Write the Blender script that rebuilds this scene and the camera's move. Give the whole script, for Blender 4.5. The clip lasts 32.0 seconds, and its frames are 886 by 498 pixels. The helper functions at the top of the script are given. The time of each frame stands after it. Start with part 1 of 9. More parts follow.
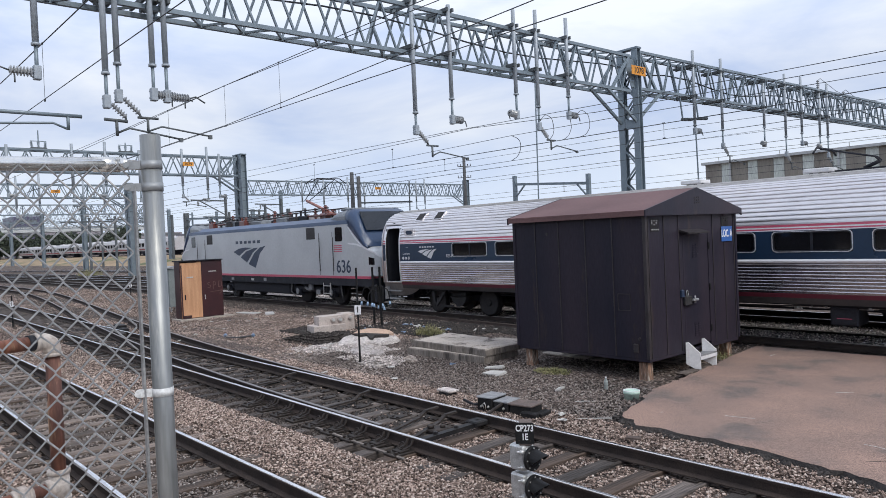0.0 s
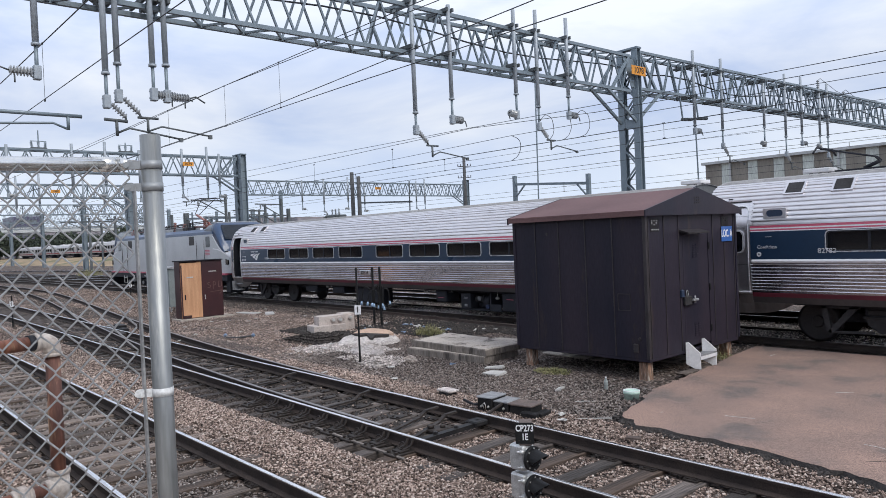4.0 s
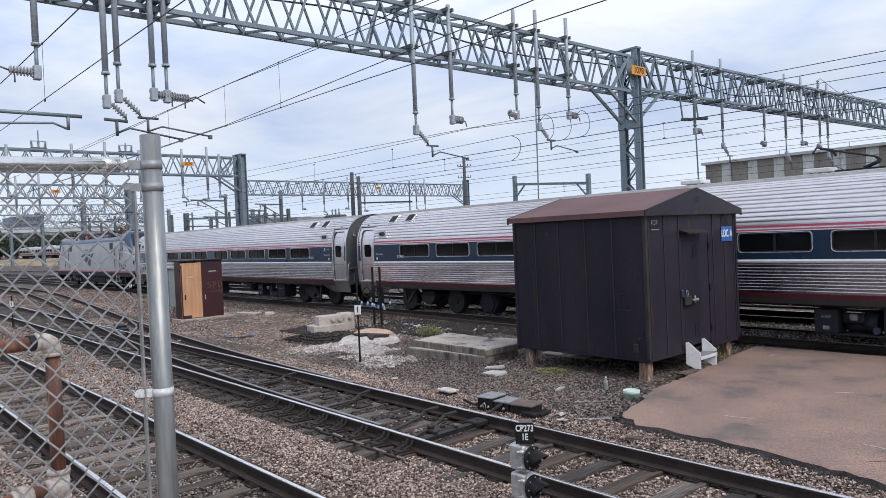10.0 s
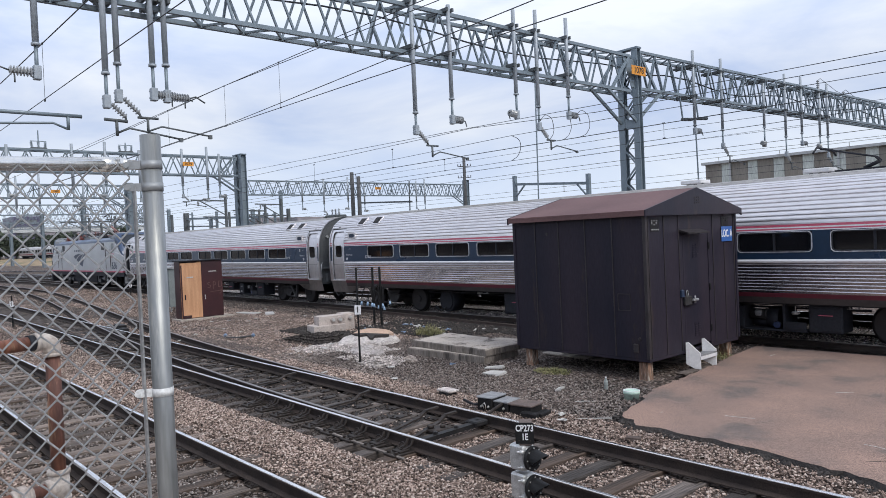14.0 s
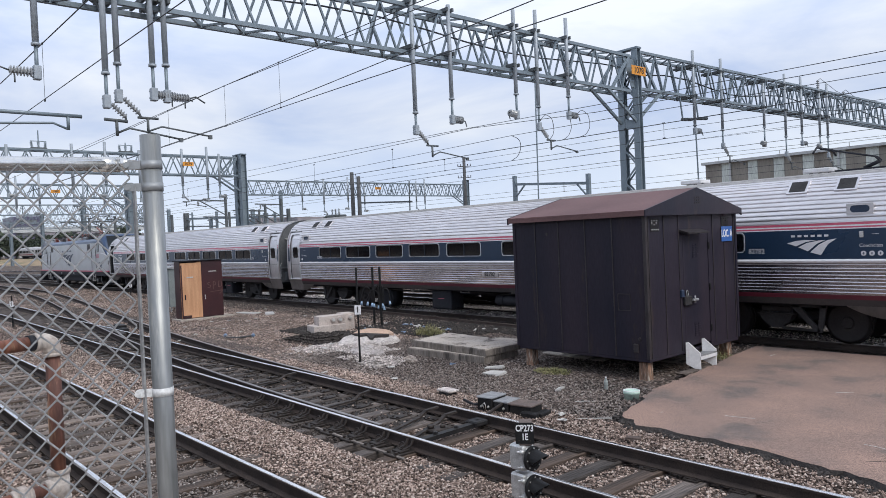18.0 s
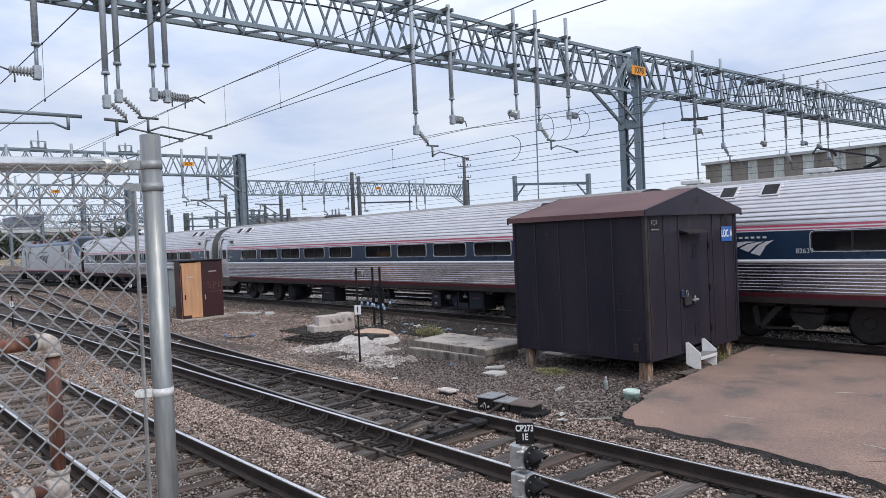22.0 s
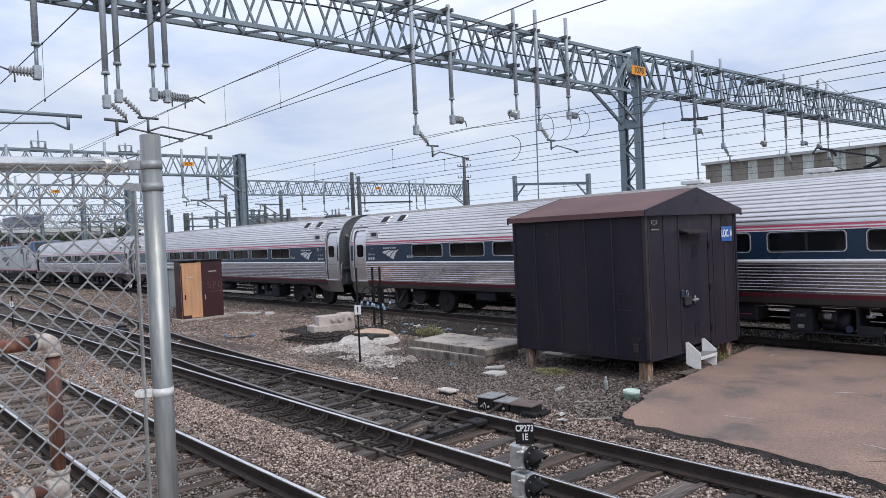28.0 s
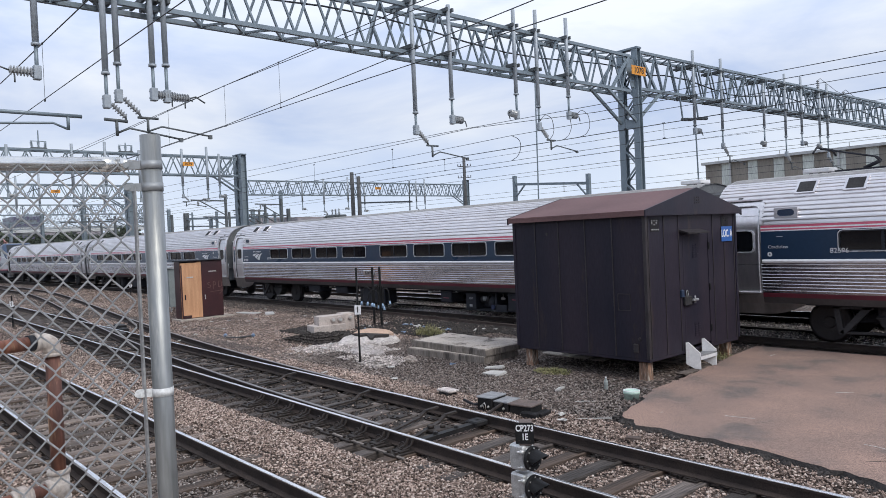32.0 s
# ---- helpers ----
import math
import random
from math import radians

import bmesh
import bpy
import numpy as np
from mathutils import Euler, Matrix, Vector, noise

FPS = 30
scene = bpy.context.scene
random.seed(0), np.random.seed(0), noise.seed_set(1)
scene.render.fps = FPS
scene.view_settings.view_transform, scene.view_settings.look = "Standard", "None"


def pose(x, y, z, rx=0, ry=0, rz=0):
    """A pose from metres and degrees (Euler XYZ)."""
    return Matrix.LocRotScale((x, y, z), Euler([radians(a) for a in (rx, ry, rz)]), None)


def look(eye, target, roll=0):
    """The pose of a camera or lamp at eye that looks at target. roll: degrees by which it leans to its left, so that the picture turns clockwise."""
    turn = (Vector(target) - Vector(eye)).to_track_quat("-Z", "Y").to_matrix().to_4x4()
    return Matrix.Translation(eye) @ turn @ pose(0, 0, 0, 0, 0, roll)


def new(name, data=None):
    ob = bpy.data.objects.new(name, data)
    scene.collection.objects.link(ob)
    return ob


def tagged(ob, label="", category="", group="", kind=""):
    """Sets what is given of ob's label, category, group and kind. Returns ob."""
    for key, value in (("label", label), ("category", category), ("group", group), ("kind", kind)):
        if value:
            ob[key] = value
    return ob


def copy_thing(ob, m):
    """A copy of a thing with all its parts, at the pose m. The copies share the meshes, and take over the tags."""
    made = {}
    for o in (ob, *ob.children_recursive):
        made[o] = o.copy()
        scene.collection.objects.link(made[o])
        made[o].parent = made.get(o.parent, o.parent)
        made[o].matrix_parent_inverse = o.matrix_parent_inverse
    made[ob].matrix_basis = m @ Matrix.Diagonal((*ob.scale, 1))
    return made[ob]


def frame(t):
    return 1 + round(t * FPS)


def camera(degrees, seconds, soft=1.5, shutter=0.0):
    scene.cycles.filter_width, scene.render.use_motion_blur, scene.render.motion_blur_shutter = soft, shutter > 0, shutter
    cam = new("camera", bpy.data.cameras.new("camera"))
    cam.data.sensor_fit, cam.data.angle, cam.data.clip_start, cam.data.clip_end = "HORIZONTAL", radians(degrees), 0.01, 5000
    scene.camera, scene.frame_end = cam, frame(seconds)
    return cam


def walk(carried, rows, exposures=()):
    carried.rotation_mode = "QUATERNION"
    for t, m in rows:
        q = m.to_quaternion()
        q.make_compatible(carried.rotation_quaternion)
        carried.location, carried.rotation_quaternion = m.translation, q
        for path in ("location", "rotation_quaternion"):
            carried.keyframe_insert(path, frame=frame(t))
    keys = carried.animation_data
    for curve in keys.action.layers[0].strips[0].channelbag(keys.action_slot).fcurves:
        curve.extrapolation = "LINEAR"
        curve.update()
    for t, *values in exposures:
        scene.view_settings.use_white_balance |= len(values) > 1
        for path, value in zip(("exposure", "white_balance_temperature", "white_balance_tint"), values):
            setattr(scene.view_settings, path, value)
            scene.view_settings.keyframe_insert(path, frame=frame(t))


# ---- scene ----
# ---------------------------------------------------------------- camera
cam = camera(63.37, 32.0, soft=0.5, shutter=0.12)
EYE = (0.0, 0.0, 2.726)
VIEW = look(EYE, (-75.125, 65.979, 0.99), -2.545)
walk(cam, [(0.0, VIEW), (32.0, VIEW)], [(0.0, 0.0), (32.0, 0.0)])

# ---------------------------------------------------------------- light
SUN_UP, SUN_TURN = 46.0, 90.0      # degrees: height, and bearing from +y towards +x
world = bpy.data.worlds.new("overcast_sky")
scene.world = world
world.use_nodes = True
wn, wl = world.node_tree.nodes, world.node_tree.links
wn.clear()
w_out = wn.new("ShaderNodeOutputWorld")
w_bg = wn.new("ShaderNodeBackground")
w_bg.inputs[1].default_value = 0.1
w_sky = wn.new("ShaderNodeTexSky")
w_sky.sky_type = "NISHITA"
w_sky.sun_disc = False
w_sky.sun_elevation, w_sky.sun_rotation = radians(SUN_UP), radians(SUN_TURN)
w_co = wn.new("ShaderNodeTexCoord")
w_map = wn.new("ShaderNodeMapping")
w_map.inputs["Scale"].default_value = (1.0, 1.0, 3.2)
w_n1 = wn.new("ShaderNodeTexNoise")
w_n1.inputs["Scale"].default_value, w_n1.inputs["Detail"].default_value = 2.6, 6.0
w_n1.inputs["Roughness"].default_value, w_n1.inputs["Distortion"].default_value = 0.55, 0.4
w_ramp = wn.new("ShaderNodeValToRGB")
w_ramp.color_ramp.elements[0].position, w_ramp.color_ramp.elements[0].color = 0.34, (0.49, 0.605, 0.87, 1)
w_ramp.color_ramp.elements[1].position, w_ramp.color_ramp.elements[1].color = 0.62, (0.848, 0.898, 0.995, 1)
w_gain = wn.new("ShaderNodeVectorMath")
w_gain.operation = "SCALE"
w_gain.inputs["Scale"].default_value = 11.5
w_mix = wn.new("ShaderNodeMix")
w_mix.data_type = "RGBA"
w_mix.inputs[0].default_value = 0.93
wl.new(w_co.outputs["Generated"], w_map.inputs["Vector"])
wl.new(w_map.outputs[0], w_n1.inputs["Vector"])
wl.new(w_n1.outputs["Fac"], w_ramp.inputs["Fac"])
wl.new(w_ramp.outputs["Color"], w_gain.inputs[0])
wl.new(w_sky.outputs["Color"], w_mix.inputs[6])
wl.new(w_gain.outputs[0], w_mix.inputs[7])
w_sep = wn.new("ShaderNodeSeparateXYZ")
w_low = wn.new("ShaderNodeMapRange")
w_low.inputs["From Min"].default_value, w_low.inputs["From Max"].default_value = 0.02, 0.16
w_low.inputs["To Min"].default_value, w_low.inputs["To Max"].default_value = 0.75, 0.0
w_haze = wn.new("ShaderNodeMix")
w_haze.data_type = "RGBA"
w_haze.inputs[7].default_value = (7.9, 8.95, 10.45, 1)
wl.new(w_co.outputs["Generated"], w_sep.inputs[0])
wl.new(w_sep.outputs["Z"], w_low.inputs["Value"])
wl.new(w_low.outputs[0], w_haze.inputs[0])
w_thin = wn.new("ShaderNodeMapRange")
w_thin.inputs["From Min"].default_value, w_thin.inputs["From Max"].default_value = 0.16, 0.30
w_thin.inputs["To Min"].default_value, w_thin.inputs["To Max"].default_value = 0.87, 1.04
w_thin.interpolation_type = "SMOOTHSTEP"
w_deck = wn.new("ShaderNodeVectorMath")
w_deck.operation = "SCALE"
wl.new(w_sep.outputs["Z"], w_thin.inputs["Value"])
wl.new(w_mix.outputs[2], w_deck.inputs[0])
wl.new(w_thin.outputs[0], w_deck.inputs["Scale"])
wl.new(w_deck.outputs[0], w_haze.inputs[6])
wl.new(w_haze.outputs[2], w_bg.inputs["Color"])
wl.new(w_bg.outputs[0], w_out.inputs["Surface"])

sun = new("sun", bpy.data.lights.new("sun", "SUN"))
sun.data.energy, sun.data.angle, sun.data.color = 2.1, radians(32), (1.0, 0.96, 0.9)
_b, _u = radians(SUN_TURN), radians(SUN_UP)
sun.matrix_world = look((60 * math.sin(_b) * math.cos(_u), 60 * math.cos(_b) * math.cos(_u), 60 * math.sin(_u)), (0, 0, 0))


# ---------------------------------------------------------------- materials
def mat(name, c1, c2=None, rough=0.7, metal=0.0, scale=2.5, fine=45.0, bump=0.15, depth=0.01,
        spots=None, spot_scale=1.2, spot_at=0.62, rand=0.0, stretch=(1, 1, 1), coat=0.0, contrast=0.25, island=False, spec=0.5):
    m = bpy.data.materials.new(name)
    m.use_nodes = True
    n, l = m.node_tree.nodes, m.node_tree.links
    b = n["Principled BSDF"]
    b.inputs["Metallic"].default_value = metal
    b.inputs["Coat Weight"].default_value = coat
    b.inputs["Specular IOR Level"].default_value = spec
    co = n.new("ShaderNodeTexCoord")
    mp = n.new("ShaderNodeMapping")
    mp.inputs["Scale"].default_value = stretch
    l.new(co.outputs["Object"], mp.inputs["Vector"])
    big = n.new("ShaderNodeTexNoise")
    big.inputs["Scale"].default_value, big.inputs["Detail"].default_value = scale, 5.0
    l.new(mp.outputs[0], big.inputs["Vector"])
    small = n.new("ShaderNodeTexNoise")
    small.inputs["Scale"].default_value, small.inputs["Detail"].default_value = fine, 3.0
    l.new(mp.outputs[0], small.inputs["Vector"])
    ramp = n.new("ShaderNodeMapRange")
    ramp.inputs["From Min"].default_value, ramp.inputs["From Max"].default_value = 0.32, 0.68
    l.new(big.outputs["Fac"], ramp.inputs["Value"])
    c2 = c2 or tuple(0.72 * v for v in c1)
    mix = n.new("ShaderNodeMix")
    mix.data_type = "RGBA"
    mix.inputs[6].default_value, mix.inputs[7].default_value = (*c1, 1), (*c2, 1)
    l.new(ramp.outputs[0], mix.inputs[0])
    last = mix.outputs[2]
    if spots:
        sp = n.new("ShaderNodeTexNoise")
        sp.inputs["Scale"].default_value, sp.inputs["Detail"].default_value = spot_scale, 8.0
        sp.inputs["Roughness"].default_value = 0.65
        l.new(mp.outputs[0], sp.inputs["Vector"])
        sr = n.new("ShaderNodeMapRange")
        sr.inputs["From Min"].default_value, sr.inputs["From Max"].default_value = spot_at, spot_at + 0.08
        l.new(sp.outputs["Fac"], sr.inputs["Value"])
        m2 = n.new("ShaderNodeMix")
        m2.data_type = "RGBA"
        m2.inputs[7].default_value = (*spots, 1)
        l.new(last, m2.inputs[6])
        l.new(sr.outputs[0], m2.inputs[0])
        last = m2.outputs[2]
    var = n.new("ShaderNodeMapRange")
    var.inputs["From Min"].default_value, var.inputs["From Max"].default_value = 0.25, 0.75
    var.inputs["To Min"].default_value, var.inputs["To Max"].default_value = 1 - contrast, 1 + contrast
    l.new(small.outputs["Fac"], var.inputs["Value"])
    value = var.outputs[0]
    if rand:
        if island:
            rnd = n.new("ShaderNodeNewGeometry").outputs["Random Per Island"]
        else:
            rnd = n.new("ShaderNodeObjectInfo").outputs["Random"]
        rr = n.new("ShaderNodeMapRange")
        rr.inputs["To Min"].default_value, rr.inputs["To Max"].default_value = 1 - rand, 1 + rand
        l.new(rnd, rr.inputs["Value"])
        mul = n.new("ShaderNodeMath")
        mul.operation = "MULTIPLY"
        l.new(value, mul.inputs[0])
        l.new(rr.outputs[0], mul.inputs[1])
        value = mul.outputs[0]
    gain = n.new("ShaderNodeVectorMath")
    gain.operation = "SCALE"
    l.new(last, gain.inputs[0])
    l.new(value, gain.inputs["Scale"])
    l.new(gain.outputs[0], b.inputs["Base Color"])
    ro = n.new("ShaderNodeMapRange")
    ro.inputs["To Min"].default_value, ro.inputs["To Max"].default_value = max(0.02, rough - 0.1), min(1, rough + 0.1)
    l.new(big.outputs["Fac"], ro.inputs["Value"])
    l.new(ro.outputs[0], b.inputs["Roughness"])
    if bump:
        bp = n.new("ShaderNodeBump")
        bp.inputs["Strength"].default_value, bp.inputs["Distance"].default_value = bump, depth
        l.new(small.outputs["Fac"], bp.inputs["Height"])
        l.new(bp.outputs[0], b.inputs["Normal"])
    return m


def gravel(name, ground, gain, grey=0.0):
    """Crushed stone of many tints: one tint for each loose stone, or for each cell of the ground."""
    m = bpy.data.materials.new(name)
    m.use_nodes = True
    n, l = m.node_tree.nodes, m.node_tree.links
    b = n["Principled BSDF"]
    b.inputs["Roughness"].default_value = 0.9
    b.inputs["Specular IOR Level"].default_value = 0.3
    co = n.new("ShaderNodeTexCoord")
    ramp = n.new("ShaderNodeValToRGB")
    tints = ((0.0, (0.028, 0.020, 0.016)), (0.27, (0.115, 0.080, 0.064)), (0.58, (0.285, 0.200, 0.162)), (0.86, (0.44, 0.335, 0.28)), (1.0, (0.58, 0.49, 0.43)))
    e = ramp.color_ramp.elements
    while len(e) < len(tints):
        e.new(0.5)
    for k, (at, c) in enumerate(tints):
        mean = sum(c) / 3
        e[k].position = at
        e[k].color = (*[gain * (v + (mean - v) * grey) for v in c], 1)
    if ground:
        cell = n.new("ShaderNodeTexVoronoi")
        cell.inputs["Scale"].default_value = 24.0
        l.new(co.outputs["Object"], cell.inputs["Vector"])
        sep = n.new("ShaderNodeSeparateColor")
        l.new(cell.outputs["Color"], sep.inputs[0])
        l.new(sep.outputs[0], ramp.inputs["Fac"])
        # Cells darken towards their rims: the shade between stones, put into the colour.
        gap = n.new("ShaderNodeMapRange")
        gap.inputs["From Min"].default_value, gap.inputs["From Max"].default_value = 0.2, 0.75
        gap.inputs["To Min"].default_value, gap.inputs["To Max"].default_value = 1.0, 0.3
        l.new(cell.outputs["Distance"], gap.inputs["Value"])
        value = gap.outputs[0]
        bp = n.new("ShaderNodeBump")
        bp.inputs["Strength"].default_value, bp.inputs["Distance"].default_value = 0.8, 0.03
        l.new(gap.outputs[0], bp.inputs["Height"])
        l.new(bp.outputs[0], b.inputs["Normal"])
    else:
        l.new(n.new("ShaderNodeNewGeometry").outputs["Random Per Island"], ramp.inputs["Fac"])
        one = n.new("ShaderNodeValue")
        one.outputs[0].default_value = 1.0
        value = one.outputs[0]
    soil = n.new("ShaderNodeTexNoise")
    soil.inputs["Scale"].default_value, soil.inputs["Detail"].default_value = 0.5, 6.0
    l.new(co.outputs["Object"], soil.inputs["Vector"])
    sr = n.new("ShaderNodeMapRange")
    sr.inputs["From Min"].default_value, sr.inputs["From Max"].default_value = 0.3, 0.7
    sr.inputs["To Min"].default_value, sr.inputs["To Max"].default_value = 0.72, 1.2
    l.new(soil.outputs["Fac"], sr.inputs["Value"])
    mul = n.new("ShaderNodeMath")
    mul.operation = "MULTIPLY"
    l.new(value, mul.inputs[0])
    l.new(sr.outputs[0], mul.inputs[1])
    out = n.new("ShaderNodeVectorMath")
    out.operation = "SCALE"
    l.new(ramp.outputs["Color"], out.inputs[0])
    l.new(mul.outputs[0], out.inputs["Scale"])
    l.new(out.outputs[0], b.inputs["Base Color"])
    return m


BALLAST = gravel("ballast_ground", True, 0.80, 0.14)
STONE = gravel("ballast_stone", False, 1.16, 0.14)
ASPHALT = mat("worn_asphalt", (0.300, 0.198, 0.158), (0.195, 0.142, 0.122), 0.95, scale=0.9, fine=85, bump=0.4, depth=0.009, spots=(0.150, 0.120, 0.108), spot_scale=0.9, spot_at=0.56, contrast=0.75)
ASPHALT_EDGE = mat("broken_asphalt_edge", (0.026, 0.023, 0.022), (0.05, 0.043, 0.04), 0.95, scale=3, fine=30, bump=0.8, depth=0.03, contrast=0.5)
STEEL_TOP = mat("polished_rail_head", (0.96, 0.93, 0.90), (0.84, 0.81, 0.785), 0.24, 0.97, scale=1.5, fine=30, bump=0.0, stretch=(0.1, 1, 1), contrast=0.15)
RAIL_SIDE = mat("rusty_rail_web", (0.034, 0.027, 0.025), (0.058, 0.044, 0.038), 0.85, spec=0.25, scale=4, fine=60, bump=0.3, contrast=0.3)
RAIL_RUST = mat("rusty_old_rail", (0.085, 0.064, 0.056), (0.125, 0.098, 0.086), 0.85, spec=0.25, scale=3, fine=50, bump=0.3, contrast=0.3)
TIE_DARK = mat("oily_black_timber_tie", (0.0125, 0.0100, 0.0090), (0.105, 0.087, 0.078), 0.8, scale=1.9, fine=18, bump=0.9, depth=0.02, stretch=(2.6, 0.2, 1.5), rand=0.7, contrast=0.8)
TIE = mat("creosote_timber_tie", (0.064, 0.048, 0.040), (0.185, 0.148, 0.126), 0.95, scale=1.6, fine=18, bump=0.8, depth=0.02, stretch=(2.6, 0.2, 1.5), rand=0.5, contrast=0.75)
TIE_BROWN = mat("bare_brown_timber_tie", (0.125, 0.082, 0.058), (0.055, 0.042, 0.036), 0.95, scale=1.4, fine=18, bump=0.7, depth=0.02, stretch=(2.6, 0.2, 1.5), contrast=0.65)
PLATE = mat("tie_plate_steel", (0.024, 0.020, 0.019), (0.062, 0.050, 0.043), 0.6, 0.2, scale=6, fine=60, bump=0.3, spec=0.25)
SHED = mat("dark_brown_sheet_steel", (0.0190, 0.0192, 0.0305), (0.0370, 0.0285, 0.0390), 0.45, scale=1.1, fine=30, bump=0.05, stretch=(1, 1, 0.25), spots=(0.042, 0.032, 0.034), spot_scale=2.6, spot_at=0.60, contrast=0.16, spec=0.18)
SHED_ROOF = mat("faded_brown_roof_sheet", (0.155, 0.080, 0.078), (0.12, 0.064, 0.064), 0.7, scale=0.8, fine=25, bump=0.06, spots=(0.16, 0.1, 0.09), spot_scale=1.6, spot_at=0.63, contrast=0.12)
SHED_SEAM = mat("scuffed_seam_edge", (0.036, 0.030, 0.034), (0.020, 0.016, 0.017), 0.6, scale=3, fine=40, bump=0.05)
GALV = mat("galvanised_steel", (0.31, 0.322, 0.325), (0.22, 0.23, 0.23), 0.42, 0.62, scale=7, fine=70, bump=0.04, stretch=(1, 1, 0.12), spots=(0.36, 0.36, 0.34), spot_scale=14, spot_at=0.6, contrast=0.2)
GALV_BAND = mat("pressed_steel_band", (0.33, 0.345, 0.36), (0.26, 0.275, 0.285), 0.5, 0.3, scale=9, fine=70, bump=0.03, contrast=0.12)
GALV_DULL = mat("dull_galvanised_wire", (0.33, 0.335, 0.34), (0.22, 0.225, 0.23), 0.5, 0.4, scale=20, fine=90, bump=0.05)
GALV_BRIGHT = mat("bright_galvanised_rail", (0.80, 0.79, 0.765), (0.68, 0.67, 0.64), 0.24, 0.9, scale=6, fine=60, bump=0.02, stretch=(1, 0.3, 1), contrast=0.10)
STONE_GREY = gravel("grey_ballast_stone", False, 0.70, 0.45)
# Dull diverging rails; on the main track it paints in the train's dark reflection.
STEEL_DULL = mat("dull_rail_head", (0.36, 0.33, 0.31), (0.24, 0.21, 0.195), 0.36, 0.9, scale=1.5, fine=30, bump=0.02, stretch=(0.1, 1, 1), contrast=0.25)
# Pale stone with extra brightness in its colour, to offset the train's shade.
STONE_BRIGHTENED = gravel("brightened_pale_stone", False, 2.5, 0.75)
WINDSCREEN = mat("reflecting_windscreen", (0.05, 0.058, 0.07), (0.04, 0.047, 0.058), 0.12, scale=1, bump=0, coat=1.0)
STRAP = mat("pale_plastic_strap", (0.62, 0.63, 0.63), (0.5, 0.5, 0.5), 0.5, scale=12, fine=80, bump=0.03)
RUST = mat("rusty_iron_pipe", (0.27, 0.105, 0.060), (0.085, 0.042, 0.036), 0.68, 0.15, scale=6, fine=60, bump=0.3, spots=(0.40, 0.25, 0.15), spot_scale=11, spot_at=0.60, stretch=(1, 1, 0.16), contrast=0.45)
FITTING = mat("pale_pipe_fitting", (0.50, 0.46, 0.42), (0.36, 0.30, 0.26), 0.7, scale=9, fine=70, bump=0.15, spots=(0.22, 0.12, 0.08), spot_scale=9, spot_at=0.66)
STRUCT = mat("grey_structural_steel", (0.215, 0.262, 0.298), (0.165, 0.205, 0.235), 0.5, 0.3, scale=1.3, fine=22, bump=0.05, contrast=0.12)
DROP_PIPE = mat("pale_blue_grey_pipe", (0.35, 0.39, 0.43), (0.28, 0.315, 0.35), 0.5, 0.15, scale=2.5, fine=22, bump=0.03, contrast=0.12)
STRUCT_DARK = mat("weathered_dark_steel", (0.115, 0.13, 0.14), (0.085, 0.095, 0.10), 0.65, 0.2, scale=1.5, fine=22, bump=0.05)
PORCELAIN = mat("grey_porcelain_insulator", (0.33, 0.345, 0.36), (0.25, 0.265, 0.28), 0.3, scale=8, fine=50, bump=0.03, coat=0.3)
BRICKWALL = mat("dark_brick_wall", (0.10, 0.06, 0.05), (0.07, 0.045, 0.04), 0.9, scale=0.6, fine=14, bump=0.3)
WIRE = mat("dark_copper_wire", (0.035, 0.04, 0.045), (0.05, 0.055, 0.06), 0.6, 0.3, bump=0)
CONCRETE = mat("stained_concrete", (0.50, 0.44, 0.385), (0.35, 0.305, 0.265), 0.92, scale=1.6, fine=35, bump=0.35, spots=(0.13, 0.108, 0.092), spot_scale=2.6, spot_at=0.55, contrast=0.35)
PALE_CONCRETE = mat("pale_cast_concrete", (0.54, 0.475, 0.44), (0.40, 0.35, 0.325), 0.9, scale=2.2, fine=35, bump=0.25, spots=(0.24, 0.205, 0.185), spot_scale=3.5, spot_at=0.6, contrast=0.25)
PLANK = mat("bleached_grey_plank", (0.21, 0.18, 0.16), (0.13, 0.11, 0.10), 0.9, scale=2, fine=20, bump=0.4, stretch=(0.2, 2.5, 1.5), contrast=0.4)
WOODPOST = mat("weathered_timber_stub", (0.33, 0.19, 0.125), (0.085, 0.062, 0.05), 0.9, scale=6, fine=25, bump=0.6, depth=0.015, stretch=(3, 3, 0.35), contrast=0.6, spots=(0.42, 0.36, 0.30), spot_scale=9, spot_at=0.52)
WHITE = mat("chalky_white_paint", (0.68, 0.68, 0.69), (0.58, 0.58, 0.59), 0.65, scale=5, fine=30, bump=0.04, contrast=0.08)
SIGN_BLUE = mat("blue_sign_enamel", (0.03, 0.105, 0.36), (0.045, 0.14, 0.40), 0.4, scale=6, bump=0.0)
LETTER = mat("white_lettering", (0.78, 0.78, 0.80), (0.7, 0.7, 0.72), 0.5, bump=0)
BLACK = mat("black_enamel", (0.009, 0.009, 0.010), (0.015, 0.015, 0.016), 0.5, scale=6, bump=0.05, spec=0.25)
BLACK_LETTER = mat("black_lettering", (0.02, 0.02, 0.022), None, 0.6, bump=0)
ORANGE = mat("orange_number_plate", (0.72, 0.30, 0.03), (0.6, 0.24, 0.03), 0.55, scale=6, bump=0.02)
ALLOY = mat("cast_aluminium_housing", (0.66, 0.66, 0.65), (0.46, 0.46, 0.45), 0.45, 0.5, scale=12, fine=70, bump=0.1, spots=(0.3, 0.29, 0.28), spot_scale=9)
MACHINE = mat("oily_black_casting", (0.016, 0.0165, 0.018), (0.032, 0.030, 0.030), 0.5, 0.2, scale=5, fine=50, bump=0.25, contrast=0.35, spec=0.2)
